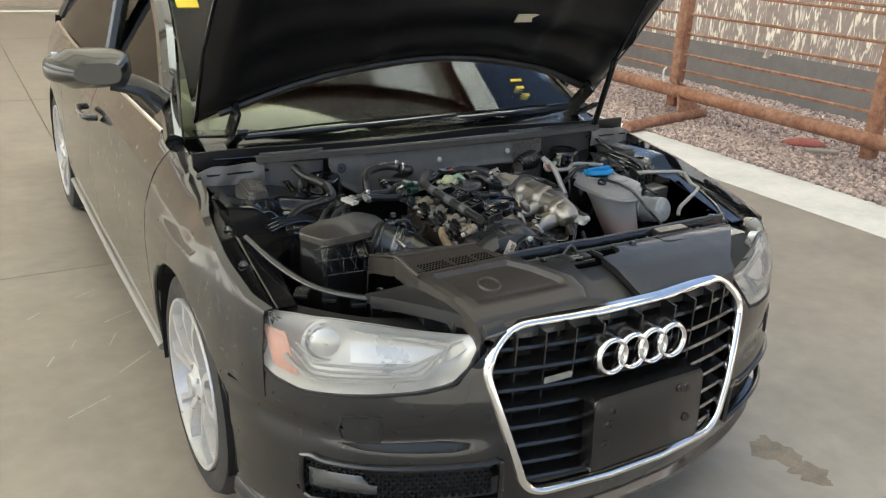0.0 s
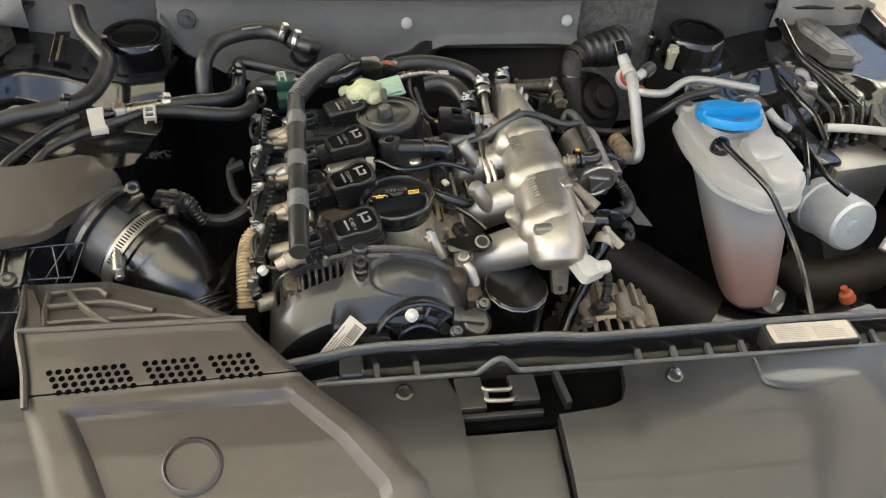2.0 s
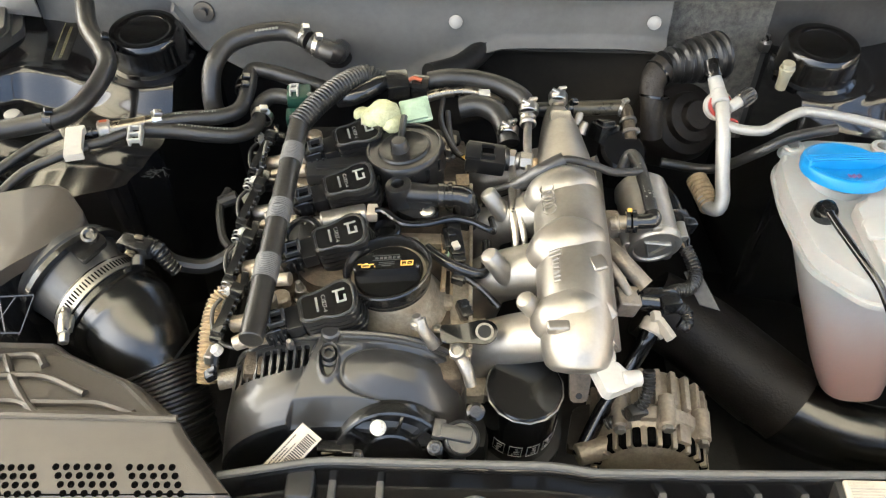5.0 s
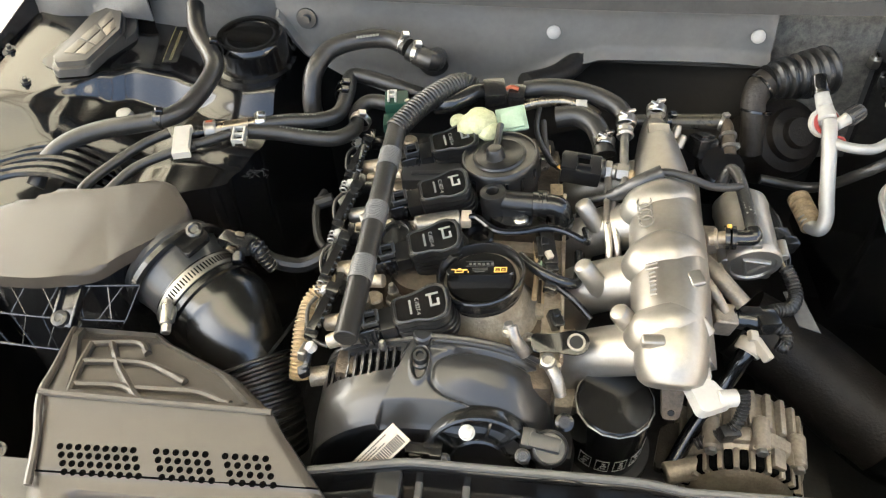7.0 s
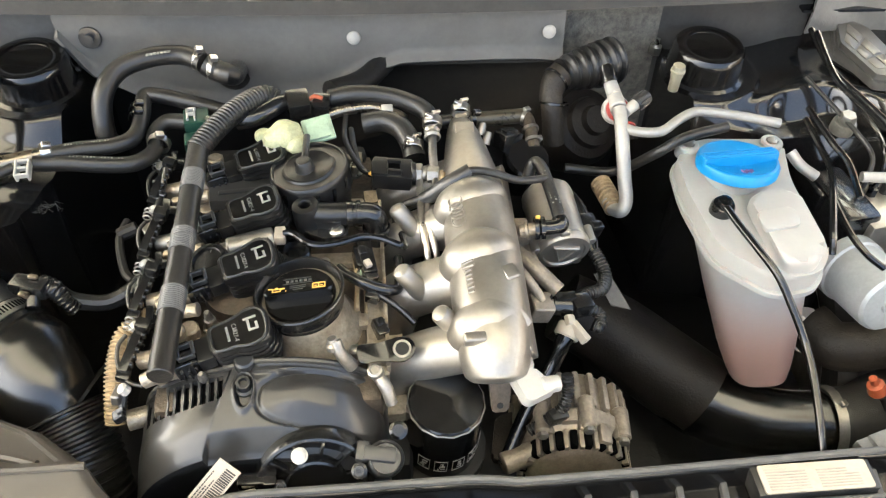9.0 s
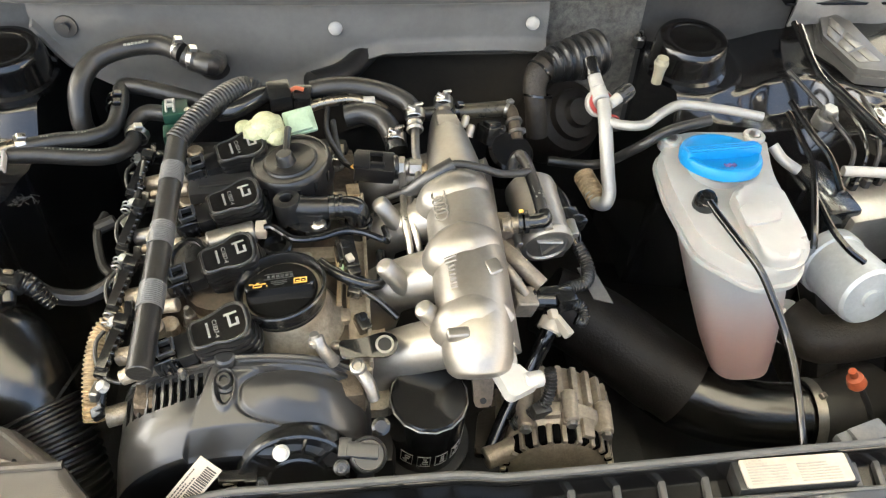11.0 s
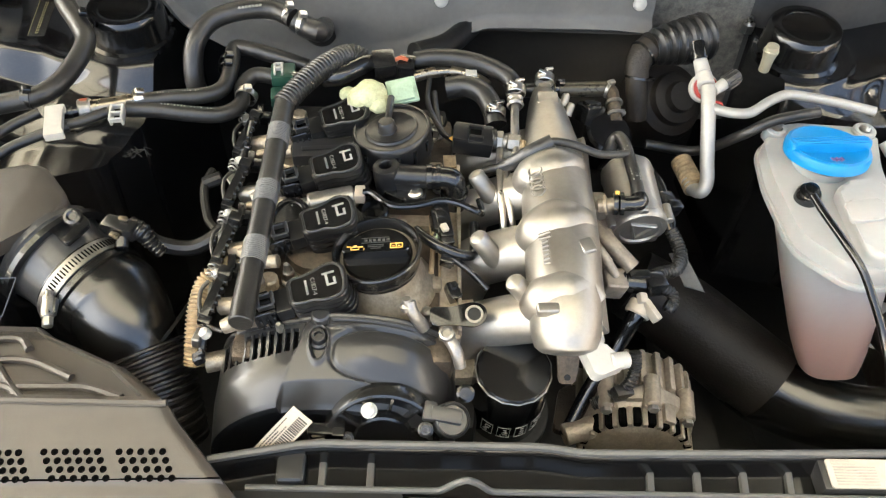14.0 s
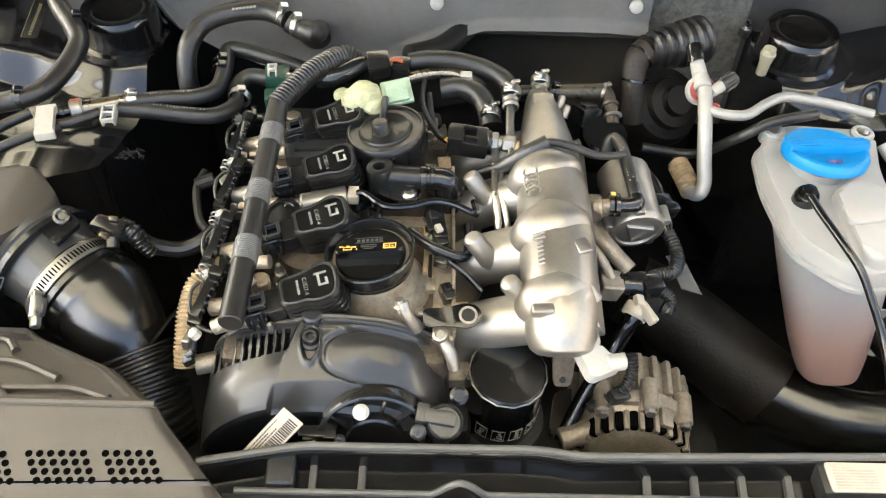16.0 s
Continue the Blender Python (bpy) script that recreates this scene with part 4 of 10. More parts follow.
def build_cabin():
    for side in (-1, 1):
        side_panel("fender", side, 0.385, 1.262, "dark graphite painted front fender")
        side_panel("front_door", side, 1.27, 2.34, "dark graphite front door", 12)
        side_panel("rear_door", side, 2.347, 3.2, "dark graphite rear door", 12)
        side_panel("rear_quarter", side, 3.207, 4.6, "", 26)
        for yc in (0.9, 3.708):
            build_wheel(side, yc)
        bm = bm_new()
        add_tube(bm, [(side * 0.884, 1.30, 0.262), (side * 0.89, 2.2, 0.268), (side * 0.886, 3.3, 0.278)], 0.013, 10, 8)
        part("sill_trim", bm, "tube", car, "bright sill strip")
        # side glass, pillars and roof edge
        bm = bm_new()
        rows = []
        for y, z1 in ((1.45, 1.03), (1.62, 1.13), (1.85, 1.25), (2.15, 1.36), (2.5, 1.395), (3.0, 1.385), (3.4, 1.33), (3.75, 1.2), (4.0, 1.05)):
            zb = belt(y) - 0.005
            xb = side_x(y, belt(y)) - 0.012
            rows.append([(side * (xb - (z - zb) * 0.46), y, z) for z in [zb + (z1 - zb) * j / 5 for j in range(6)]])
        add_grid(bm, rows)
        thicken(bm, 0.004)
        ob = part("side_glass", bm, "glass", car, "tinted side window glass")
        ob.visible_shadow = False
        # sail panel at the mirror's foot
        bm = bm_new()
        add_grid(bm, [[(side * (side_x(y, belt(y)) - 0.01 - 0.46 * (z - belt(y))), y, z) for z in [belt(y) - 0.01 + (top - belt(y) + 0.01) * j / 3 for j in range(4)]] for y, top in ((1.28, 0.975), (1.36, 1.03), (1.45, 1.085), (1.52, 1.11), (1.56, 1.0))])
        thicken(bm, 0.008)
        part("mirror_sail", bm, "gloss", car, "black triangle panel at the mirror's foot")
        bm = bm_new()
        edge = [Vector(r[-1]) for r in rows]
        add_tube(bm, [(side * 0.80, 1.28, 0.955)] + edge, [0.03, 0.034, 0.034, 0.03, 0.03], 8, 4)
        part("pillar", bm, "paint", car)
        bm = bm_new()
        add_tube(bm, [(side * (side_x(y, belt(y)) - 0.006), y, belt(y) + 0.004) for y in (1.4, 1.8, 2.4, 3.2, 4.0)], 0.009, 8, 4)
        part("window_trim", bm, "chrome", car)
        bm = bm_new()
        add_tube(bm, [(side * (side_x(2.34, belt(2.34)) - 0.02), 2.34, 0.97), (side * 0.70, 2.36, 1.38)], 0.03, 8, 2)
        part("centre_pillar", bm, "gloss", car)
        # handle
        for y in (2.12, 2.98):
            bm = bm_new()
            add_tube(bm, [(side * 0.90, y, 0.86), (side * 0.945, y + 0.03, 0.862), (side * 0.947, y + 0.17, 0.868), (side * 0.905, y + 0.2, 0.868)], 0.011, 8, 5, flat=1.4)
            part("door_handle", bm, "paint", car)
        # mirror
        mir = part("mirror", mirror_shell(side), "gloss", car, "gloss black door mirror")
        bm = bm_new()
        add_box(bm, (side * 0.99, 1.535, 1.15), (0.2, 0.006, 0.095), Euler((0, 0, side * 0.12)).to_matrix(), 0.002)
        part("mirror_glass", bm, "chrome", mir)
        bm = bm_new()
        add_tube(bm, [(side * 0.79, 1.44, 1.045), (side * 0.85, 1.45, 1.095), (side * 0.93, 1.48, 1.115)], [0.05, 0.036, 0.036], 12, 5, flat=0.55)
        part("mirror_arm", bm, "gloss", mir)
    # windscreen and roof
    bm = bm_new()
    rows = []
    for i in range(13):
        u = -1 + i / 6
        rows.append([((0.74 - 0.12 * v) * u, 1.24 + 0.80 * v - 0.15 * (1 - v * 0.4) * (1 - u * u) * 0.9 + 0.0, 0.985 + 0.41 * v + 0.05 * (1 - u * u) * v * 0.4 - 0.03 * v * v) for v in [j / 8 for j in range(9)]])
    add_grid(bm, rows)
    thicken(bm, 0.005)
    ws = part("windscreen", bm, "glass", car, "laminated windscreen glass")
    bm = bm_new()
    rows = []
    for i in range(13):
        u = -1 + i / 6
        rows.append([((0.62 - 0.02 * abs(v - 0.4)) * u, 2.03 - 0.08 * (1 - u * u) + 1.5 * v, 1.365 + 0.05 * (1 - u * u) + 0.02 * math.sin(math.pi * v) - 0.04 * v) for v in [j / 8 for j in range(9)]])
    add_grid(bm, rows)
    thicken(bm, 0.02)
    part("roof", bm, "paint", car)
    bm = bm_new()
    rows = []
    for i in range(13):
        u = -1 + i / 6
        rows.append([((0.62 + 0.1 * v) * u, 3.53 + 0.62 * v + 0.06 * (1 - u * u), 1.36 - 0.36 * v + 0.04 * (1 - u * u)) for v in [j / 4 for j in range(5)]])
    add_grid(bm, rows)
    thicken(bm, 0.005)
    part("rear_window", bm, "glass", car).visible_shadow = False
    ws.visible_shadow = False
    bm = bm_new()
    add_grid(bm, [[(x, y, z) for y, z in ((4.12, 1.0), (4.4, 1.01), (4.62, 0.99), (4.68, 0.9), (4.69, 0.5), (4.6, 0.3))] for x in (-0.74, -0.5, 0, 0.5, 0.74)])
    thicken(bm, 0.01)
    part("trunk_lid", bm, "paint", car)
    # dashboard and seats, dim behind the glass
    bm = bm_new()
    add_box(bm, (0, 1.67, 0.952), (1.36, 0.58, 0.15), bev=0.03, seg=3)
    part("dashboard", bm, "dash", car)
    for x in (-0.36, 0.36):
        bm = bm_new()
        add_box(bm, (x, 2.55, 0.85), (0.5, 0.16, 0.62), Euler((-0.3, 0, 0)).to_matrix(), 0.05, 3)
        add_box(bm, (x, 2.67, 1.22), (0.26, 0.1, 0.17), bev=0.04, seg=3)
        add_box(bm, (x, 2.3, 0.52), (0.5, 0.5, 0.16), bev=0.05, seg=3)
        part("front_seat", bm, "label", car, "beige front seat")
    bm = bm_new()
    add_box(bm, (0.5622, 1.7675, 1.0320), (0.32, 0.22, 0.004), Euler((0.0, 0.0, 0.12)).to_matrix(), 0.001, 1)
    add_box(bm, Vector((0.3082, 1.7600, 1.0345)), (0.24, 0.2, 0.002), Euler((0.0, 0.0, -0.2)).to_matrix())
    tagged(part("paper_sheet", bm, "paper"), "pale yellow paper sheets lying on the dashboard", "paper")
    for k in range(3):
        bm = bm_new()
        z = 1.075 - 0.022 * k
        add_box(bm, (0.50, 1.335 - 0.03 * k, z), (0.05 if k != 1 else 0.035, 0.004, 0.012), Euler((-0.9, 0, 0)).to_matrix(), 0.001, 1)
        part("marker_writing", bm, "marker", ws, "yellow marker strokes on the glass")
    bm = bm_new()
    add_box(bm, (-0.6714, 1.5500, 1.3427), (0.07, 0.004, 0.05), Euler((-0.9, 0, 0)).to_matrix(), 0.001, 1)
    part("windscreen_sticker", bm, "marker", ws, "yellow sticker on the glass")
    bm = bm_new()
    add_box(bm, (0, 1.5, 0.58), (1.6, 0.03, 0.66))
    part("bulkhead", bm, "dark", car)


def mirror_shell(side):
    bm = bm_new()
    rows = []
    for i in range(9):
        v = i / 8
        y = 1.405 + 0.13 * v
        e = math.sin(0.55 + 1.1 * v)
        sx, sz = 0.126 * e, 0.06 * e
        rows.append([(side * (0.993 + 0.012 * (1 - v) * -1 + sx * math.copysign(abs(math.cos(a)) ** 0.55, math.cos(a))), y, 1.15 + sz * (1 - 0.25 * (math.cos(a) > 0.5)) * math.copysign(abs(math.sin(a)) ** 0.55, math.sin(a))) for a in [2 * math.pi * k / 24 for k in range(24)]])
    g = add_grid(bm, rows, closed=True)
    bm.faces.new(g[0])
    bm.faces.new(g[-1])
    return bm


HINGE_Y, HINGE_Z, LIFT = 1.20, 1.03, radians(51)


def hood_pt(x, d, h):
    """A point of the open hood: x across, d from the hinge towards the nose, h below its skin."""
    c, s = math.cos(LIFT), math.sin(LIFT)
    return Vector((x, HINGE_Y - d * c - h * s * -1 * -1, HINGE_Z + d * s - h * c))


def build_hood():
    hood = thing("h", "", "")
    hood.name = "hood"
    hood.parent = car
    hood["label"] = "raised hood with a bare black underside"

    def half(d):
        return lerp_table([(0, 0.76), (0.3, 0.775), (0.7, 0.76), (1.0, 0.70), (1.15, 0.58)], d)

    def bow(x):
        return -0.05 * (1 - (x / 0.77) ** 2)
    bm = bm_new()
    n = 24
    rows = []
    for i in range(n + 1):
        u = -1 + 2 * i / n
        row = []
        for j in range(17):
            d = 1.15 * j / 16
            back = -0.19 * (1 - u * u) * (1 - j / 16)
            x = half(d) * u
            row.append(hood_pt(x, d - back, bow(x)))
        rows.append(row)
    add_grid(bm, rows)
    thicken(bm, 0.004)
    part("hood_skin", bm, "paint", hood)
    bm = bm_new()
    rows = []
    for i in range(41):
        u = -1 + 2 * i / 40
        row = []
        for j in range(41):
            v = j / 40
            d = 0.015 + 1.12 * v
            x = (half(d) - 0.012) * u
            back = -0.19 * (1 - u * u) * (1 - v)
            edge = min(1 - abs(u), v, 1 - v)
            rim = 0.02 + 0.03 * math.exp(-((edge - 0.1) / 0.05) ** 2)
            rim += 0.022 * math.exp(-((abs(u) - (0.36 + 0.2 * v)) / 0.06) ** 2) * (v > 0.08)
            rim += 0.026 * math.exp(-((v - 0.24 - 0.05 * u * u) / 0.05) ** 2) * (abs(u) < 0.9)
            row.append(hood_pt(x, d - back, bow(x) + rim * min(1, edge / 0.04 + 0.15)))
        rows.append(row)
    add_grid(bm, rows)
    thicken(bm, 0.003)
    part("hood_inner", bm, "hoodin", hood, "pressed black inner panel of the hood", smooth=60)
    bm = bm_new()
    add_tube(bm, [hood_pt(x, 0.03 + 0.19 * (1 - (x / 0.77) ** 2), bow(x) + 0.03) for x in (-0.7, -0.4, 0, 0.4, 0.7)], 0.012, 8, 6)
    part("hood_seal", bm, "rubber", hood)
    bm = bm_new()
    o = hood_pt(0.24, 0.42, bow(0.24) + 0.052)
    m = frame_at(o, (1, 0, 0), hood_pt(0, 1, 0) - hood_pt(0, 0, 0))
    add_prism(bm, [(-0.05, -0.016), (0.05, -0.016), (0.05, 0.016), (-0.05, 0.016)], -0.002, 0.002, m)
    part("hood_sticker", bm, "label", hood, "white rectangular sticker")
    for x in (-0.66, 0.66):
        bm = bm_new()
        add_box(bm, (x, 1.13, 0.985), (0.035, 0.2, 0.012), Euler((-0.5, 0, 0)).to_matrix(), 0.003)
        add_box(bm, (x, 1.14, 1.035), (0.012, 0.16, 0.05), Euler((-0.8, 0, 0)).to_matrix(), 0.003)
        part("hood_hinge", bm, "bay", hood)
    bm = bm_new()
    add_cyl(bm, (0.63, 1.02, 0.93), (0.63, 0.94, 1.21), 0.011, seg=12)
    add_cyl(bm, (0.63, 0.94, 1.21), hood_pt(0.63, 0.62, 0.04), 0.006, seg=10)
    part("gas_strut", bm, "gloss", hood, "black gas strut propping the hood")


def build_cowl():
    bm = bm_new()
    rows = []
    for i in range(31):
        u = -1 + i / 15
        x = 0.74 * u
        b = 0.06 * (1 - u * u)
        rows.append([(x, y - b * k, z) for y, z, k in ((1.30, 0.985, 2.2), (1.22, 0.975, 1.6), (1.16, 0.955, 1.2), (1.12, 0.94, 0.8), (1.085, 0.945, 0.6), (1.07, 0.952, 0.5))])
    add_grid(bm, rows)
    thicken(bm, 0.004)
    part("cowl_panel", bm, "plastic", car, "black plastic panel below the windscreen")
    bm = bm_new()
    for i in range(2):
        x0, x1 = ((-0.62, 0.12), (-0.05, 0.62))[i]
        add_tube(bm, [(x0, 1.16 + 0.02 * i, 0.985), ((x0 + x1) / 2, 1.13, 1.0), (x1, 1.15 + 0.04 * i, 1.005)], [0.011, 0.008, 0.006], 8, 6)
        add_tube(bm, [(x0 - 0.02, 1.18, 0.99), ((x0 + x1) / 2 - 0.1, 1.155, 1.008), (x1 - 0.1, 1.16, 1.012)], 0.004, 6, 6)
    part("wiper", bm, "plastic", car, "black wiper arms and blades")
    bm = bm_new()
    add_tube(bm, [(-0.60, 1.03, 0.945), (-0.3, 1.0, 0.952), (0, 0.99, 0.955), (0.3, 1.0, 0.952), (0.62, 1.05, 0.945)], 0.014, 10, 8)
    part("cowl_seal", bm, "rubber", car, "black rubber hood seal")


for _s in (-1, 1):
    build_nose(_s)
build_grille()
build_lower()
build_cabin()
build_hood()
build_cowl()

# ---- the bay: inner wings, bulkhead, front panel ----
def wing_edge(x):
    """Where the pressing steps down: a length over the distance from the middle."""
    return glide_table([(0.396, 0.902), (0.465, 0.888), (0.525, 0.888), (0.560, 0.898), (0.608, 0.896), (0.640, 0.874), (0.676, 0.840), (0.72, 0.815)], x)


def wing_height(x, y):
    """The pressed inner wing, height over its plan (x is the distance from the middle)."""
    top = glide_table([(0.40, 0.836), (0.465, 0.846), (0.525, 0.857), (0.608, 0.871), (0.675, 0.884), (0.78, 0.892)], x)
    top += glide_table([(0.85, 0.0), (1.1, 0.006)], y)
    drop = glide_table([(0.40, 0.013), (0.47, 0.015), (0.52, 0.026), (0.57, 0.036), (0.63, 0.028), (0.675, 0.012), (0.715, 0.0)], x)
    width = glide_table([(0.40, 0.014), (0.47, 0.014), (0.52, 0.024), (0.57, 0.034), (0.63, 0.030), (0.68, 0.016)], x)
    # a bulging face from the lip down to the lower floor, the lip a little rolled
    s = min(1.0, max(0.0, (wing_edge(x) + 0.004 - y) / width))
    z = top - drop * (0.5 * (1 - math.cos(s * math.pi / 2)) + 0.5 * ease(s))
    z += 0.003 * ease(drop / 0.03) * math.exp(-((y - wing_edge(x) - 0.004) / 0.012) ** 2)
    # the floor dips to a front shelf
    side_step = ease((0.715 - x) / 0.06)
    z -= 0.014 * side_step * ease((0.795 - y) / 0.03) + 0.05 * side_step * ease((0.72 - y) / 0.10)
    z -= (1 - side_step) * glide_table([(0.3, 0.08), (0.5, 0.05), (0.7, 0.02), (0.82, 0.0)], y)
    # the tower stands out as a round plateau with a rolled rim
    d = math.hypot(x - 0.452, y - 0.953)
    z += max(0.0, 0.858 - z) * ease((0.112 - d) / 0.040)
    z += 0.003 * math.exp(-((d - 0.074) / 0.005) ** 2)
    return min(z, belt(y) - 0.022 + 0.06 * ease((y - 0.72) / 0.14))


def build_wing(side):
    bm = bm_new()
    rows = []
    for i in range(221):
        y = 0.42 + 0.66 * i / 220
        xi = glide_table([(0.42, 0.735), (0.74, 0.735), (0.80, 0.70), (0.835, 0.52), (0.86, 0.42), (1.1, 0.40)] if side > 0 else
                        [(0.42, 0.74), (0.60, 0.73), (0.66, 0.66), (0.70, 0.52), (0.74, 0.44), (0.80, 0.41), (1.1, 0.40)], y)
        row = [(side * (xi - 0.005), y, 0.5), (side * (xi - 0.003), y, 0.62), (side * xi, y, 0.72)]
        near = ease((y - 0.64) / 0.20) * ease((1.08 - y) / 0.16)
        for j in range(81):
            x = xi + (0.785 - xi) * j / 80
            yy = y + near * (wing_edge(x) - 0.885)
            row.append((side * x, yy, wing_height(x, yy)))
        row += [(side * 0.79, y, min(0.86, belt(y) - 0.03)), (side * 0.80, y, min(0.80, belt(y) - 0.06))]
        rows.append(row)
    add_grid(bm, rows)
    add_grid(bm, [[(x, y, z - 0.004) for x, y, z in row] for row in rows])
    w = part("inner_wing", bm, "bay", car, "glossy black inner wing pressing", smooth=60)
    # strut tower cap
    t = Vector((side * 0.452, 0.951, 0.858))
    bm = bm_new()
    add_lathe(bm, [(0.058, -0.004), (0.0575, 0.004), (0.0525, 0.007), (0.0515, 0.012), (0.0500, 0.036), (0.0485, 0.043), (0.0455, 0.0465), (0.040, 0.0472), (0.034, 0.0462), (0.032, 0.0445), (0.0, 0.0445)], t, (0, -0.03, 1), 48)
    part("strut_cap", bm, "gloss", w, "black rubber strut tower cap")
    for a in (0.9, 2.4):
        bm = bm_new()
        p = t + Vector((0.074 * math.cos(a), 0.074 * math.sin(a), 0.0))
        add_cyl(bm, p, p + Vector((0, 0, 0.014)), 0.009, seg=6, bev=0.001)
        add_cyl(bm, p + Vector((0, 0, 0.012)), p + Vector((0, 0, 0.024)), 0.004, seg=8)
        part("strut_nut", bm, "steel", w)
    # fender flange with its bolts
    bm = bm_new()
    add_grid(bm, [[(side * (side_x(y, belt(y)) - d), y, belt(y) + z) for d, z in ((0.03, -0.03), (0.05, -0.035), (0.075, -0.03))] for y in [0.40 + 0.062 * k for k in range(12)]])
    thicken(bm, 0.003)
    part("fender_flange", bm, "bay", w)
    for y in (0.62, 0.78, 0.94, 1.06):
        bm = bm_new()
        p = Vector((side * (side_x(y, belt(y)) - 0.062), y, belt(y) - 0.032))
        add_lathe(bm, [(0.011, 0), (0.011, 0.003), (0.007, 0.003), (0.0065, 0.009), (0, 0.009)], p, (0, 0, 1), 12)
        part("flange_bolt", bm, "steel", w)


def build_bulkhead():
    # felted heat shield in front of the bulkhead, wavy lower edge
    bm = bm_new()
    rows = []
    for i in range(61):
        x = -0.42 + 0.675 * i / 60
        lo = lerp_table([(-0.42, 0.915), (-0.39, 0.86), (-0.33, 0.825), (-0.26, 0.80), (-0.17, 0.80), (-0.09, 0.815), (-0.03, 0.85), (0.03, 0.868), (0.2, 0.868), (0.255, 0.865)], x)
        rows.append([(x, 0.985 + 0.006 * math.sin(x * 9) + 0.02 * v * v * (1 if abs(x) < 0.3 else 0.6) - 0.014 * math.exp(-(v / 0.08) ** 2), lo + (0.965 - lo) * v) for v in [j / 14 for j in range(15)]])
    add_grid(bm, rows)
    thicken(bm, 0.006)
    felt = part("bulkhead_felt", bm, "felt", car, "grey-black moulded bulkhead heat shield")
    for p in ((-0.3776, 0.9820, 0.9116), (-0.0355, 0.9820, 0.9046), (0.2321, 0.9820, 0.9091)):
        bm = bm_new()
        d = p[0] < -0.2
        add_lathe(bm, [(0.0095, 0.0), (0.009, 0.003), (0.0065, 0.005), (0.0, 0.0055)] if not d else [(0.015, 0), (0.014, 0.002), (0.006, 0.002), (0.006, 0.009), (0.0045, 0.009), (0, 0.009)],
                  p, (0, -1, 0.25), 18)
        part("shield_clip", bm, "satin" if d else "white", felt, "" if d else "white plastic clip")
    # below its fold the shield runs back and down, shade painted into its colour
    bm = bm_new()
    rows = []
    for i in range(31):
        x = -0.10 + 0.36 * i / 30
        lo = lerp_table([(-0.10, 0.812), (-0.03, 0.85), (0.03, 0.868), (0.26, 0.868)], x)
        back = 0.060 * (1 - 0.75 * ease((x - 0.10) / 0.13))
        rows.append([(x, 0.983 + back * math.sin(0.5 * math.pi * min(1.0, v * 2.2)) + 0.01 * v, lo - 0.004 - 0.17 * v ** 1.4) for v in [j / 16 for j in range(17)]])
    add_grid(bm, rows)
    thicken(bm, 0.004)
    part("shield_skirt", bm, "skirt_felt", felt, "lower part of the shield, its shade painted dark brown")
    # side pieces of the bulkhead
    for x0, x1, mt in ((0.262, 0.40, "specked"), (-0.62, -0.425, "bodygrey"), (0.40, 0.62, "cowl")):
        bm = bm_new()
        add_grid(bm, [[(x0 + (x1 - x0) * u, 0.998 + 0.012 * abs(u - 0.5) + 0.02 * v, 0.70 + 0.27 * v) for v in (0, 0.3, 0.6, 1)] for u in [k / 6 for k in range(7)]])
        thicken(bm, 0.004)
        part("bulkhead_side", bm, mt, car)
    for side in (-1, 1):
        bm = bm_new()
        add_grid(bm, [[(side * x, 1.0 + 0.014 * v + 0.006 * math.sin(x * 55 + 3 * v), 0.885 + 0.012 * math.sin(x * 31) * (1 - v) + (0.945 - 0.885 - 0.022 * ease((x - 0.74) / 0.10)) * v) for v in [j / 5 for j in range(6)]] for x in [0.615 + 0.0115 * k for k in range(18)]])
        thicken(bm, 0.005)
        part("hinge_panel", bm, "bodygrey", car, "grey sealed body panel below the hood hinge")
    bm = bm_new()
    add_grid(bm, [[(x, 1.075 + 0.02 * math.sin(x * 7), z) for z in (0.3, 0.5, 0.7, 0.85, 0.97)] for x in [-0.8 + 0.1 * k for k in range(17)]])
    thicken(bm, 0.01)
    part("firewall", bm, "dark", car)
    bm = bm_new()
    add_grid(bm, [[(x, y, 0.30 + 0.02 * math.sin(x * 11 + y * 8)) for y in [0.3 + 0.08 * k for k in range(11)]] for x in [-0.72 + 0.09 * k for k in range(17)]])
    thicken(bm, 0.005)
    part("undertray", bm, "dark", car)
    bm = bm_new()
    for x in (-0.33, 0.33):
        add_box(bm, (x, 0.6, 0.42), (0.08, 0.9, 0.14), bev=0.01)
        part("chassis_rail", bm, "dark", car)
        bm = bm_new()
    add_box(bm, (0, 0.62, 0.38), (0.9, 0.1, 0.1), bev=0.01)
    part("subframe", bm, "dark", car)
    # radiator and fan shroud below the front panel
    bm = bm_new()
    add_box(bm, (0, 0.27, 0.56), (1.0, 0.06, 0.42), bev=0.005)
    add_box(bm, (0, 0.32, 0.56), (0.9, 0.04, 0.4), bev=0.01)
    part("radiator", bm, "dark", car)
    # trays under the hood hinges
    for side in (-1, 1):
        bm = bm_new()
        add_grid(bm, [[(side * x, y, 0.925 + 0.03 * ease((y - 1.08) / 0.1) + 0.012 * math.sin(x * 40) * ease((y - 1.02) / 0.05)) for x in [0.60 + 0.018 * k for k in range(11)]] for y in [1.0 + 0.02 * k for k in range(10)]])
        thicken(bm, 0.004)
        part("hinge_tray", bm, "bay", car)
    # cowl edge above the shield and corner pieces by the hinges
    bm = bm_new()
    add_grid(bm, [[(x, y - 0.05 * (1 - (x / 0.7) ** 2) * 0.6, z) for y, z in ((1.045, 0.955), (1.02, 0.966), (1.0, 0.966), (0.994, 0.95))] for x in [-0.64 + 0.08 * k for k in range(17)]])
    thicken(bm, 0.003)
    part("cowl_edge", bm, "cowl", car)


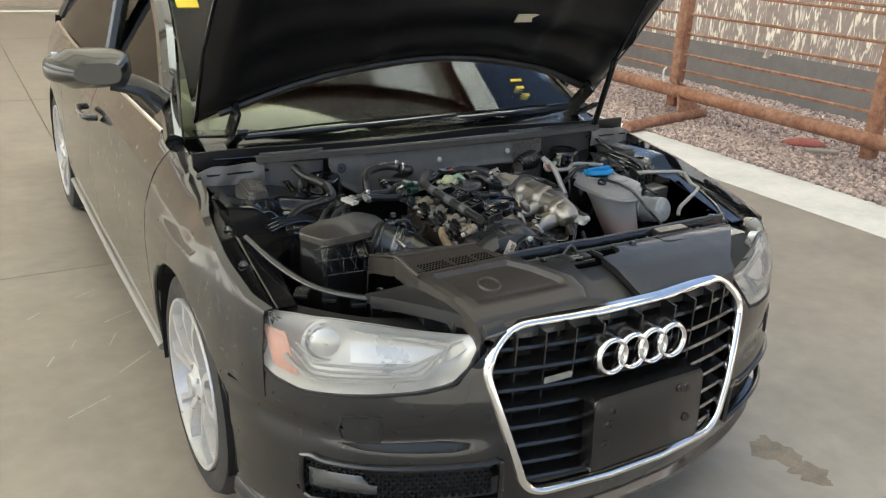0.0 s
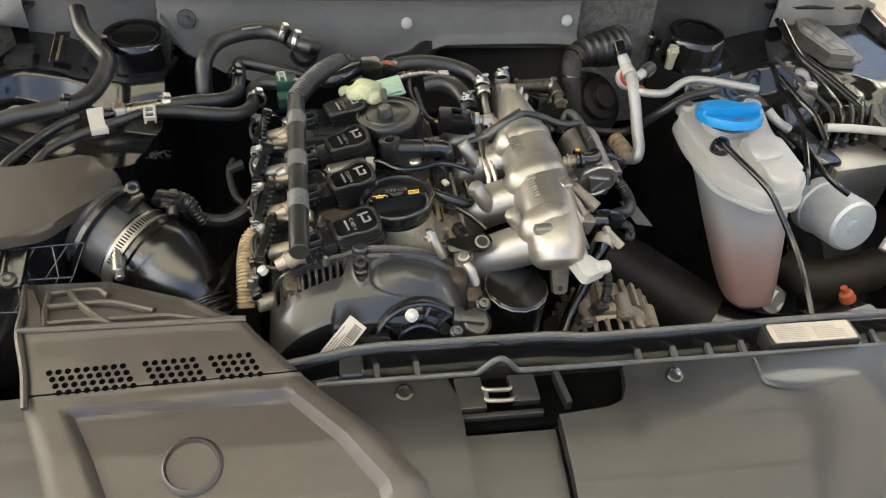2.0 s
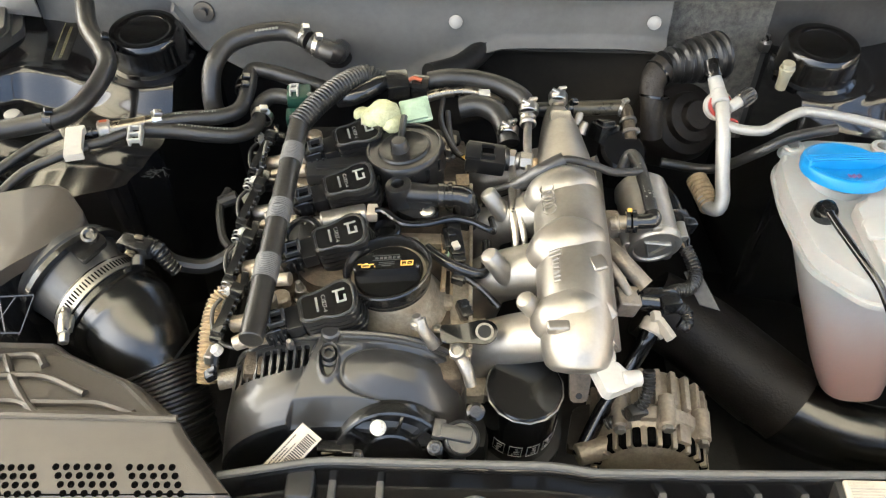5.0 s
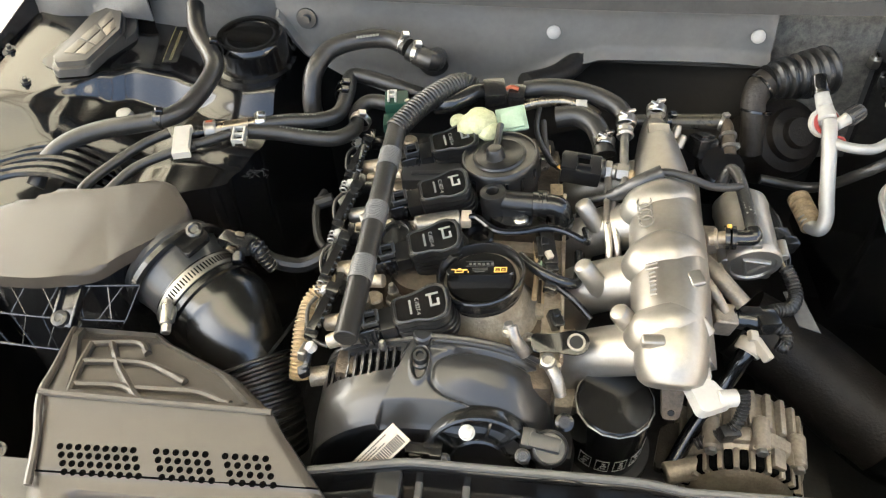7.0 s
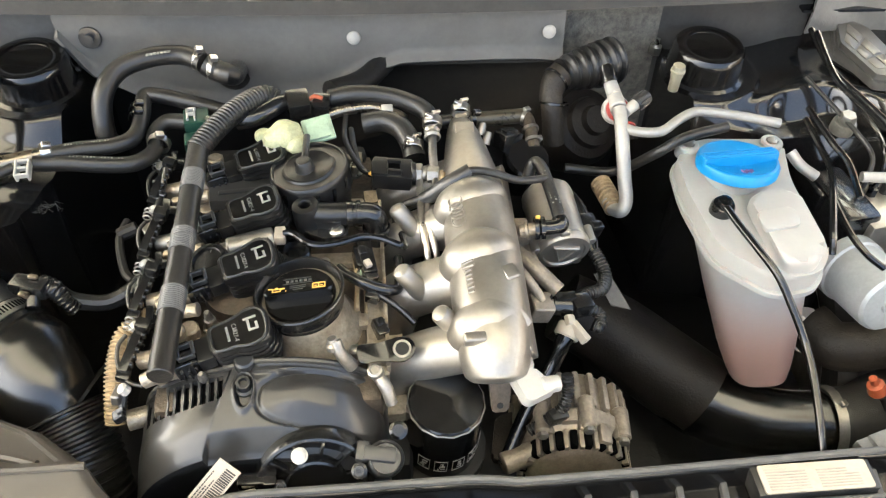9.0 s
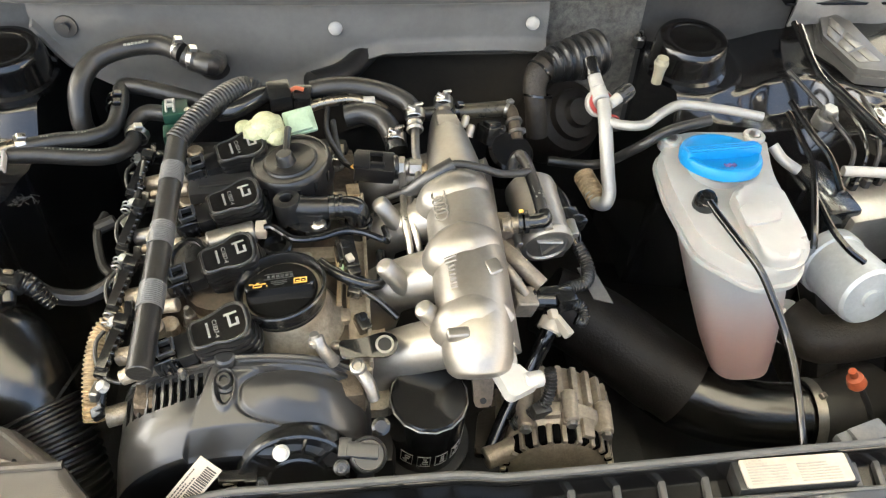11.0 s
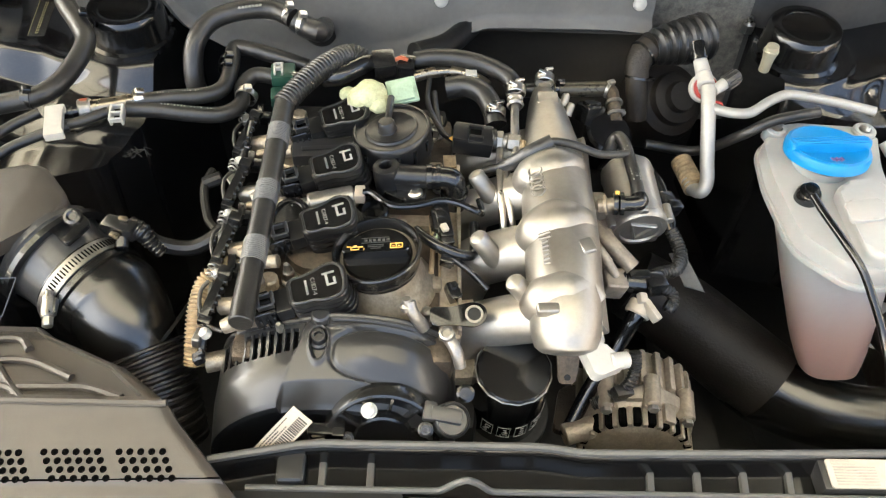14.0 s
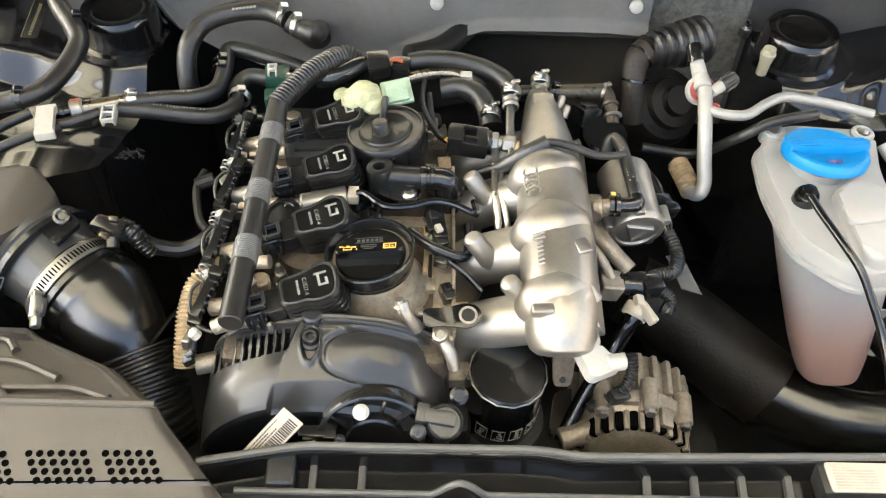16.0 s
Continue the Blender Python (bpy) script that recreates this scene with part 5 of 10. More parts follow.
def front_height(x, y):
    """The front panel cover's height over its plan."""
    return lerp_table([(0.095, 0.762), (0.11, 0.776), (0.15, 0.79), (0.2, 0.808), (0.26, 0.819), (0.295, 0.820), (0.328, 0.8135), (0.345, 0.812)], y - 0.09 * max(0, abs(x) - 0.3) ** 1.0) - 0.05 * max(0.0, abs(x) - 0.42)


def build_front_panel():
    fp = thing("f", "", "")
    fp.name = "front_panel"
    fp.parent = car
    fp["label"] = "black plastic front panel cover over the radiator"

    def edge_y(x):
        return lerp_table([(0, 0.1), (0.3, 0.104), (0.40, 0.118), (0.432, 0.165), (0.5, 0.225), (0.575, 0.295), (0.61, 0.33)], abs(x))

    def skin(x0, x1, y1, n, drop=0.0, name="panel_cover", yb=None):
        bm = bm_new()
        rows = []
        for i in range(n + 1):
            x = x0 + (x1 - x0) * i / n
            a, b = edge_y(x), y1(x)
            row = [(x, a - 0.004, front_height(x, a) - 0.035)]
            for j in range(15):
                y = a + (b - a) * j / 14
                row.append((x, y, front_height(x, y) - drop))
            row.append((x, b + 0.002, front_height(x, b) - 0.02 - drop))
            rows.append(row)
        rows = [[(r[0] + (0.002 if i == 0 else -0.002), r[1], r[2] - 0.022) for r in rows[i]] for i in (0,)] + rows + [[(r[0] - 0.002, r[1], r[2] - 0.022) for r in rows[-1]]]
        add_grid(bm, rows)
        thicken(bm, 0.003)
        return part(name, bm, "cover", fp, smooth=50)
    skin(0.046, 0.60, lambda x: lerp_table([(0.05, 0.2615), (0.105, 0.2665), (0.120, 0.274), (0.129, 0.29), (0.1335, 0.325), (0.5, 0.326), (0.55, 0.34), (0.6, 0.36)], x), 60)
    skin(-0.215, -0.056, lambda x: 0.326 if x < -0.062 else 0.29, 20, 0.002)
    skin(-0.47, -0.21, lambda x: 0.24, 20, 0.004)
    skin(-0.054, 0.044, lambda x: 0.258, 10, 0.021, "latch_channel")
    skin(-0.60, -0.45, lambda x: 0.345, 10, 0.006, "panel_end")
    # bead along the cover's rear edge, arched over the latch, highlight painted in grey
    bm = bm_new()
    arch_z = [(-0.20, 0.0), (-0.034, 0.0), (-0.028, 0.002), (-0.014, 0.019), (-0.006, 0.023), (0.002, 0.019), (0.015, 0.002), (0.021, 0.0), (0.56, 0.0)]
    xs = [-0.205, -0.15, -0.10, -0.05] + [-0.034 + 0.0055 * k for k in range(11)] + [0.03 + 0.053 * k for k in range(11)]
    add_tube(bm, [(x, 0.3285 + 0.03 * max(0.0, x - 0.5), front_height(0.0, 0.328) - 0.0005 + lerp_table(arch_z, x)) for x in xs], 0.0032, 8, 2)
    part("edge_bead", bm, "beadgrey", fp)
    # shallow step moulded along the cover
    bm = bm_new()
    for z0, pts in ((0.0, ((0.2930, 0.3180, 0.8165), (0.3017, 0.2737, 0.8200), (0.4384, 0.2782, 0.8125), (0.5149, 0.2678, 0.8060))),):
        add_tube(bm, [Vector(p) + Vector((0, 0, 0.0005)) for p in pts], 0.0025, 6, 5)
    part("moulded_bead", bm, "cover", fp)
    for p in ((0.1879, 0.2992, 0.8215), (-0.1140, 0.3041, 0.8195), (0.5923, 0.3345, 0.8200), (-0.5587, 0.3507, 0.8000)):
        bm = bm_new()
        add_lathe(bm, [(0.010, -0.002), (0.010, 0.002), (0.007, 0.0025), (0.005, 0.0), (0, 0.0)], p, (0, -0.2, 1), 16)
        part("panel_screw", bm, "gloss", fp)
    # cross member behind: channel, then rear lip and ribs with highlight painted in grey
    bm = bm_new()
    xs = [-0.62 + 1.24 * k / 62 for k in range(63)]

    def rear(x):
        return 0.366 - 0.006 * (1 / (1 + math.exp((0.083 - x) / 0.006))) + 0.010 * (1 / (1 + math.exp((0.30 - x) / 0.1))) - 0.02 * max(0, -x - 0.15) / 0.1
    add_grid(bm, [[(x, rear(x) + a, b) for a, b in ((-0.095, 0.80), (-0.05, 0.798), (-0.01, 0.80), (-0.005, 0.816), (-0.003, 0.824), (0.0, 0.8265), (0.003, 0.824), (0.004, 0.812), (0.004, 0.74))] for x in xs if x > -0.26])
    thicken(bm, 0.0025)
    part("cross_member", bm, "gloss", fp, "gloss black channel behind the panel", smooth=50)
    bm = bm_new()
    add_tube(bm, [(x, rear(x) + 0.0005, 0.8262) for x in xs if x > -0.255], 0.0038, 8, 2)
    part("rear_lip", bm, "beadgrey", fp)
    for x, lean in ((-0.1385, 0.0), (-0.0940, 0.0), (0.1665, 0.004), (0.2105, 0.004), (0.2545, 0.004), (0.2975, 0.005), (0.4480, 0.006), (0.4720, 0.006), (0.5000, 0.007)):
        bm = bm_new()
        add_box(bm, (x, 0.3455, 0.8010), (0.0068, 0.031, 0.010), Euler((0, 0, -lean * 25)).to_matrix(), 0.0018)
        part("rib", bm, "beadgrey", fp)
    bm = bm_new()
    add_box(bm, (-0.1665, 0.3480, 0.8100), (0.026, 0.030, 0.018), bev=0.005, seg=3)
    part("ramp_boss", bm, "cover", fp)
    # paper label with lines of small print
    bm = bm_new()
    add_box(bm, (0.3800, 0.3480, 0.8110), (0.118, 0.030, 0.022), bev=0.002)
    part("label_shelf", bm, "cover", fp)
    a, b, c = Vector((0.3270, 0.3620, 0.8235)), Vector((0.4330, 0.3620, 0.8235)), Vector((0.3262, 0.3335, 0.8235))
    m = frame_at(a, b - a, a - c)
    w, h = (b - a).length, (a - c).length
    bm = bm_new()
    add_prism(bm, [(0, -h), (w, -h), (w, 0), (0, 0)], -0.001, 0.001, m, r=0.003)
    lab = part("oil_label", bm, "label", fp, "white paper oil label")
    bm = bm_new()
    for k in range(7):
        for x0, x1 in ((0.05, 0.42), (0.52, 0.9)):
            if k < 2 and x0 > 0.5:
                x1 = 0.8
            y = -h * (0.26 + 0.1 * k)
            add_prism(bm, [(w * x0, y), (w * x1, y), (w * x1, y - h * 0.045), (w * x0, y - h * 0.045)], 0.001, 0.0014, m)
    part("print_block", bm, "ink", lab)
    for txt, k in (("Engine Oil", 0), ("Huile moteur", 1)):
        cu = bpy.data.curves.new("text", "FONT")
        cu.body, cu.size = txt, h * 0.15
        ob = bpy.data.objects.new("text", cu)
        me = ob.to_mesh().copy()
        bpy.data.objects.remove(ob)
        me.transform(m @ Matrix.Translation((w * 0.04, -h * (0.12 + 0.11 * k), 0.0013)))
        me.materials.append(M["ink"])
        o = new("print", me)
        o.parent = lab
    # latch sunk in its opening, over a black plate painted as the pocket's shade
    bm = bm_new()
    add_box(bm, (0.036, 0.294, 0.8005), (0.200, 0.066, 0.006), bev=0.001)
    part("latch_shade_plate", bm, "hole", fp)
    bm = bm_new()
    add_box(bm, (-0.043, 0.300, 0.812), (0.030, 0.042, 0.010), bev=0.002)
    add_box(bm, (0.017, 0.303, 0.811), (0.030, 0.036, 0.010), bev=0.002)
    add_box(bm, (-0.012, 0.2735, 0.808), (0.09, 0.006, 0.008), bev=0.001)
    part("latch_plate", bm, "cover", fp)
    bm = bm_new()
    add_box(bm, (0.060, 0.300, 0.810), (0.007, 0.044, 0.014), Euler((0, 0, 0.1)).to_matrix(), 0.001)
    part("latch_post", bm, "cover", fp)
    bm = bm_new()
    for y in (0.3020, 0.2880):
        add_tube(bm, [(-0.0285, y + 0.004, 0.8150), (-0.0240, y, 0.8165), (-0.0020, y - 0.001, 0.8165), (0.0030, y + 0.003, 0.8150)], 0.0026, 10, 4)
    add_cyl(bm, (-0.026, 0.3020, 0.8160), (-0.026, 0.2880, 0.8160), 0.0024, seg=8)
    part("latch_striker", bm, "dullsteel", fp)
    # lamp brackets and struts at either end
    for side in (-1, 1):
        bm = bm_new()
        add_tube(bm, [(side * 0.50, 0.30, 0.785), (side * 0.60, 0.345, 0.79), (side * 0.69, 0.43, 0.80), (side * 0.74, 0.55, 0.82), (side * 0.77, 0.7, 0.845)], 0.008, 10, 8, flat=0.7)
        part("lamp_carrier", bm, "plastic", fp)
        bm = bm_new()
        add_grid(bm, [[(side * (0.50 + 0.31 * u), 0.20 + 0.24 * u * u + 0.075 * v + 0.03 * u, 0.735 + 0.016 * v + 0.012 * u) for v in (0, 0.5, 1)] for u in [k / 12 for k in range(13)]])
        thicken(bm, 0.02)
        part("lamp_housing", bm, "dark", fp)
        bm = bm_new()
        for k in range(5):
            x = 0.56 + 0.05 * k
            add_box(bm, (side * x, 0.315 + 0.05 * k, 0.775), (0.035, 0.05, 0.012), Euler((0, 0, side * (0.2 + 0.12 * k))).to_matrix(), 0.003)
        part("lamp_clip", bm, "plastic", fp)


for _s in (-1, 1):
    build_wing(_s)
build_bulkhead()
build_front_panel()

# ---- engine ----
eng = thing("engine", "four-cylinder petrol engine with its cover removed", "engine")


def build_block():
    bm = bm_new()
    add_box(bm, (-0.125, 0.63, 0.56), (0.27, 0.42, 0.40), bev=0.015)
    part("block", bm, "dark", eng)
    bm = bm_new()
    add_box(bm, (-0.128, 0.635, 0.80), (0.222, 0.37, 0.075), bev=0.012)
    part("cylinder_head", bm, "headcast", eng, "oil-stained aluminium cylinder head")
    for y in (0.50, 0.588, 0.676, 0.764):
        bm = bm_new()
        add_lathe(bm, [(0.036, 0), (0.034, 0.018), (0.024, 0.022), (0, 0.022)], (-0.165, y, 0.832), (0, 0, 1), 20)
        part("coil_well", bm, "headcast", eng)
        bm = bm_new()
        add_cyl(bm, (-0.21, y + 0.04, 0.835), (-0.21, y + 0.04, 0.852), 0.010, seg=10, bev=0.002)
        part("head_boss", bm, "alu2", eng)
        bm = bm_new()
        add_box(bm, (-0.07, y + 0.045, 0.835), (0.08, 0.018, 0.02), bev=0.004)
        add_box(bm, (-0.1, y + 0.045, 0.837), (0.012, 0.03, 0.016), bev=0.003)
        part("head_web", bm, "alu2", eng)
    bm = bm_new()
    add_box(bm, (-0.125, 0.815, 0.80), (0.2, 0.03, 0.09), bev=0.01)
    part("head_end", bm, "dark", eng)
    # cast ledge with studs along the intake edge, black leads clipped to it
    bm = bm_new()
    add_box(bm, (-0.022, 0.6, 0.83), (0.022, 0.25, 0.024), bev=0.004)
    add_box(bm, (-0.012, 0.6, 0.843), (0.004, 0.24, 0.014), bev=0.001)
    part("head_ledge", bm, "alu2", eng, "stained cast ledge of the head")
    # bolts over the head
    rng = random.Random(7)
    for x, y in ((-0.19, 0.547), (-0.19, 0.635), (-0.19, 0.723), (-0.045, 0.50), (-0.035, 0.60), (-0.033, 0.69), (-0.04, 0.78), (-0.10, 0.485), (-0.075, 0.62)):
        bm = bm_new()
        p = Vector((x, y, 0.838))
        add_lathe(bm, [(0.009, 0), (0.009, 0.004), (0.0065, 0.005), (0.006, 0.016), (0.0035, 0.016), (0.003, 0.011), (0, 0.011)], p, (0, 0, 1), 12)
        part("head_bolt", bm, "steel", eng)


def build_coils():
    face = [(-0.025, -0.014), (-0.014, -0.0165), (-0.004, -0.016), (0.004, -0.0195), (0.013, -0.020), (0.023, -0.017), (0.027, -0.006), (0.027, 0.013), (0.021, 0.020), (0.010, 0.0205), (0.002, 0.017), (-0.008, 0.0145), (-0.025, 0.0145)]
    for k, p in enumerate(((-0.153, 0.4985, 0.8935), (-0.1515, 0.5905, 0.8935), (-0.151, 0.6735, 0.8935), (-0.149, 0.7575, 0.8935))):
        m = Matrix.Translation(p) @ Matrix.Rotation(radians(16), 4, "Z") @ Matrix.Rotation(radians(3), 4, "X") @ Matrix.Rotation(radians(-9), 4, "Y") @ Matrix.Scale(1.14, 4)
        q = m.to_3x3().normalized()
        bm = bm_new()
        add_prism(bm, face, -0.006, 0.0, m, bev=0.0022, r=0.006, seg=3)
        for j in range(4):
            g = 0.985 + 0.02 * j
            add_prism(bm, [(x * g + 0.001 * j, y * g) for x, y in face], -0.0115 - 0.0056 * j, -0.0072 - 0.0056 * j, m, bev=0.0014, r=0.006)
        add_prism(bm, [(x * 0.93, y * 0.93) for x, y in face], -0.055, -0.004, m, r=0.006)
        coil = part("ignition_coil", bm, "coil", eng, "black ignition coil with grey print")
        # raised bead round the face
        bm = bm_new()
        loop = round_outline([(x * 0.88, y * 0.87, 0.0004) for x, y in face], 0.006, 4)
        add_tube(bm, [m @ v for v in loop + loop[:1]], 0.0013, 6, 1, cap=False)
        part("coil_rim", bm, "satin", coil)
        bm = bm_new()
        add_prism(bm, [(x * 0.84, y * 0.83) for x, y in face], 0.0, 0.0004, m, r=0.006)
        part("coil_face", bm, "gloss", coil)
        bm = bm_new()
        for x0, y0, x1, y1 in ((0.0065, 0.0075, 0.0175, 0.0095), (0.0088, -0.0045, 0.0110, 0.0075), (0.0110, -0.0045, 0.0175, -0.0025), (0.0153, -0.0025, 0.0175, 0.0030)):
            add_prism(bm, [(x0, y0), (x1, y0), (x1, y1), (x0, y1)], 0.0004, 0.0008, m)
        part("coil_emblem", bm, "badge", coil)
        lettering("coil_print", "C1827-4", 0.0052, m @ Matrix.Translation((-0.002, -0.001, 0.0009)) @ Matrix.Rotation(radians(-90), 4, "Z"), "badge", coil)
        bm = bm_new()
        for i in range(6):
            add_prism(bm, [(-0.0092, -0.0075 + 0.0026 * i), (-0.0072, -0.0075 + 0.0026 * i), (-0.0072, -0.0056 + 0.0026 * i), (-0.0092, -0.0056 + 0.0026 * i)], 0.0004, 0.0008, m)
        part("code_print", bm, "print", coil)
        # shoulder, plug with its latch bridge, and the metal sleeve behind it
        bm = bm_new()
        add_box(bm, m @ Vector((-0.031, 0.0, -0.014)), (0.016, 0.027, 0.017), q, 0.002)
        part("coil_neck", bm, "coil", coil)
        bm = bm_new()
        add_box(bm, m @ Vector((-0.048, 0.0, -0.0145)), (0.024, 0.0235, 0.018), q, 0.002)
        for y in (-0.0105, 0.0105):
            add_box(bm, m @ Vector((-0.05, y, -0.013)), (0.018, 0.003, 0.022), q, 0.0008, 1)
        for i in range(3):
            add_box(bm, m @ Vector((-0.041 - 0.006 * i, -0.0125, -0.017)), (0.0022, 0.003, 0.015), q, 0.0006, 1)
        plug = part("coil_plug", bm, "plastic", coil)
        bm = bm_new()
        add_box(bm, m @ Vector((-0.045, 0.006, -0.0025)), (0.016, 0.003, 0.007), q, 0.0008, 1)
        add_box(bm, m @ Vector((-0.045, -0.006, -0.0025)), (0.016, 0.003, 0.007), q, 0.0008, 1)
        add_box(bm, m @ Vector((-0.038, 0.0, 0.0005)), (0.0035, 0.015, 0.0035), q, 0.0008, 1)
        add_box(bm, m @ Vector((-0.051, 0.0, 0.0)), (0.004, 0.015, 0.004), q, 0.0008, 1)
        part("plug_latch", bm, "satin", plug)
        bm = bm_new()
        add_lathe(bm, [(0.0, 0.0), (0.0112, 0.0), (0.0115, 0.002), (0.0115, 0.008), (0.0108, 0.009), (0.0108, 0.013), (0.0114, 0.014), (0.0114, 0.02), (0.0085, 0.022), (0.0075, 0.034), (0.0, 0.034)], m @ Vector((-0.058, 0.0, -0.016)), q @ Vector((-1, 0.04, -0.22)), 20)
        part("coil_sleeve", bm, "alu2" if k != 2 else "dullsteel", coil)


def build_rail():
    bm = bm_new()
    a, b = Vector((-0.2153, 0.7629, 0.9050)), Vector((-0.2171, 0.4500, 0.8950))
    add_cyl(bm, b, a, 0.0118, seg=24, bev=0.001)
    rail = part("wiring_conduit", bm, "rubber", eng, "black wiring conduit along the coils")
    d = (a - b).normalized()
    for f, w in ((0.27, 0.030), (0.545, 0.012), (0.50, 0.018), (0.80, 0.028)):
        bm = bm_new()
        c = b.lerp(a, f)
        n = int(w / 0.0022)
        prof = [(0.0117, -w / 2)]
        for k in range(n):
            h = -w / 2 + w * k / n
            prof += [(0.0128, h + 0.0002), (0.0128, h + 0.0014), (0.0121, h + 0.0017)]
        add_lathe(bm, prof + [(0.0117, w / 2)], c, d, 24)
        part("tape_wrap", bm, "greywrap", rail, "grey tape wrap")
    bm = bm_new()
    add_tube(bm, [(-0.2167, 0.7541, 0.9050), (-0.1974, 0.7877, 0.9100), (-0.1739, 0.8213, 0.9120), (-0.1488, 0.8492, 0.9080), (-0.1297, 0.8499, 0.9000)], 0.0132, 14, 6, rib=0.0014, pitch=0.005)
    part("corrugated_sleeve", bm, "rubber", rail)


def build_caps():
    lean = Vector((-0.15, 0.04, 1)).normalized()
    # crankcase breather disc
    c = Vector((-0.0910, 0.7275, 0.8975))
    bm = bm_new()
    add_lathe(bm, [(0.040, -0.05), (0.042, -0.03), (0.0455, -0.028), (0.046, -0.006), (0.0452, -0.001), (0.0435, 0.0012), (0.0415, 0.0012), (0.0408, -0.001), (0.0385, -0.0018), (0.031, -0.0012), (0.0295, 0.001), (0.0275, 0.0014), (0.026, 0.0005), (0.0, 0.0008)], c, lean, 56)
    pcv = part("breather_valve", bm, "coil", eng, "round black crankcase breather valve")
    for k in range(7):
        a = -2.6 + 0.42 * k
        bm = bm_new()
        add_box(bm, c + Vector((0.0462 * math.cos(a), 0.0462 * math.sin(a), -0.016 + 0.15 * 0.046 * math.cos(a))), (0.004, 0.005, 0.02), Matrix.Rotation(a, 3, "Z"), 0.001)
        part("valve_rib", bm, "plastic", pcv)
    bm = bm_new()
    add_lathe(bm, [(0.0115, 0), (0.0105, 0.002), (0.0098, 0.010), (0.008, 0.0125), (0, 0.013)], c + Vector((-0.004, -0.004, 0.0)), lean, 24)
    add_tube(bm, [c + Vector((-0.004, -0.002, 0.008)), c + Vector((-0.003, 0.018, 0.010)), c + Vector((-0.002, 0.042, 0.010))], 0.0042, 10, 3)
    part("breather_nipple", bm, "coil", pcv)
    # breather pipe: eye, barrel, collar and elbow, on its triangular arm
    pipe = part("breather_arm", add_prism(bm_new(), [(-0.1170, 0.6820), (-0.0930, 0.6500), (-0.0740, 0.6395), (-0.0500, 0.6440), (-0.0470, 0.6580), (-0.0650, 0.6640), (-0.0880, 0.6780), (-0.1040, 0.6900)], 0.858, 0.869, Matrix.Identity(4), bev=0.002, r=0.005), "plastic", eng, "black plastic breather pipe on its arm")
    bm = bm_new()
    e = Vector((-0.0945, 0.6700, 0.8920))
    add_lathe(bm, [(0.0165, -0.03), (0.0155, -0.004), (0.0145, 0.0), (0.012, 0.001), (0.0075, 0.001), (0.0065, -0.001), (0.006, -0.012), (0.0, -0.012)], e, lean, 28)
    part("pipe_eye", bm, "coil", pipe)
    bm = bm_new()
    add_tube(bm, [e + Vector((0.008, -0.001, -0.012)), (-0.070, 0.6675, 0.8790), (-0.0454, 0.6669, 0.8790)], [0.0130, 0.0132, 0.0125], 20, 5)
    add_prism(bm, [(-0.1000, 0.6590), (-0.0600, 0.6520), (-0.0480, 0.6600), (-0.0480, 0.6740), (-0.0900, 0.6820)], 0.862, 0.880, Matrix.Identity(4), bev=0.004, r=0.004)
    part("pipe_barrel", bm, "coil", pipe)
    bm = bm_new()
    add_lathe(bm, [(0.0125, -0.008), (0.0148, -0.007), (0.0148, -0.001), (0.0135, 0.0), (0.0135, 0.003), (0.0148, 0.004), (0.0148, 0.008), (0.012, 0.009)], (-0.0420, 0.6668, 0.8790), (1, 0, 0.02), 24)
    part("pipe_collar", bm, "plastic", pipe)
    bm = bm_new()
    add_tube(bm, [(-0.0400, 0.6667, 0.8790), (-0.0260, 0.6660, 0.8790), (-0.0185, 0.6645, 0.8740), (-0.0175, 0.6630, 0.8580), (-0.0175, 0.6625, 0.8400)], [0.0125, 0.0128, 0.0130, 0.0140, 0.0140], 20, 6)
    add_lathe(bm, [(0.0140, -0.003), (0.0158, -0.002), (0.0158, 0.002), (0.0140, 0.003)], (-0.0175, 0.6628, 0.8600), (0, 0, 1), 22)
    part("pipe_elbow", bm, "plastic", pipe)
    bm = bm_new()
    add_lathe(bm, [(0.0085, -0.003), (0.0085, 0.001), (0.0068, 0.0028), (0.004, 0.0036), (0.003, 0.002), (0.0, 0.002)], (-0.0612, 0.6512, 0.8700), lean, 20)
    part("arm_screw", bm, "steel", pipe)
    # oil filler neck, ring and cap
    c = Vector((-0.0975, 0.5485, 0.8895))
    m = frame_at(c, (1, 0.0, 0.13), (0, 1, -0.04))
    ax = m.to_3x3() @ Vector((0, 0, 1))
    bm = bm_new()
    add_lathe(bm, [(0.058, -0.07), (0.052, -0.052), (0.046, -0.045), (0.0425, -0.03), (0.0405, -0.016), (0.039, -0.008), (0.03, -0.008)], c, ax, 44)
    part("filler_neck", bm, "alu2", eng, "stained aluminium oil filler neck")
    bm = bm_new()
    add_lathe(bm, [(0.034, -0.02), (0.0412, -0.021), (0.0415, -0.016), (0.0430, -0.014), (0.0430, -0.008), (0.0450, -0.003), (0.0458, 0.0012), (0.0448, 0.0028), (0.0425, 0.0026), (0.0408, -0.001), (0.0385, -0.009), (0.0365, -0.013), (0.033, -0.014)], c, ax, 60)
    part("filler_ring", bm, "plastic", eng, "stepped black filler ring")
    bm = bm_new()
    add_lathe(bm, [(0.0362, -0.014), (0.0358, -0.006), (0.0345, -0.004), (0.0, -0.0035)], c, ax, 44)
    add_prism(bm, [(-0.0335, -0.0075), (0.0335, -0.0075), (0.0345, 0.0), (0.030, 0.009), (0.022, 0.0155), (-0.022, 0.0155), (-0.030, 0.009), (-0.0345, 0.0)], -0.006, 0.006, m, bev=0.0028, r=0.003, seg=3)
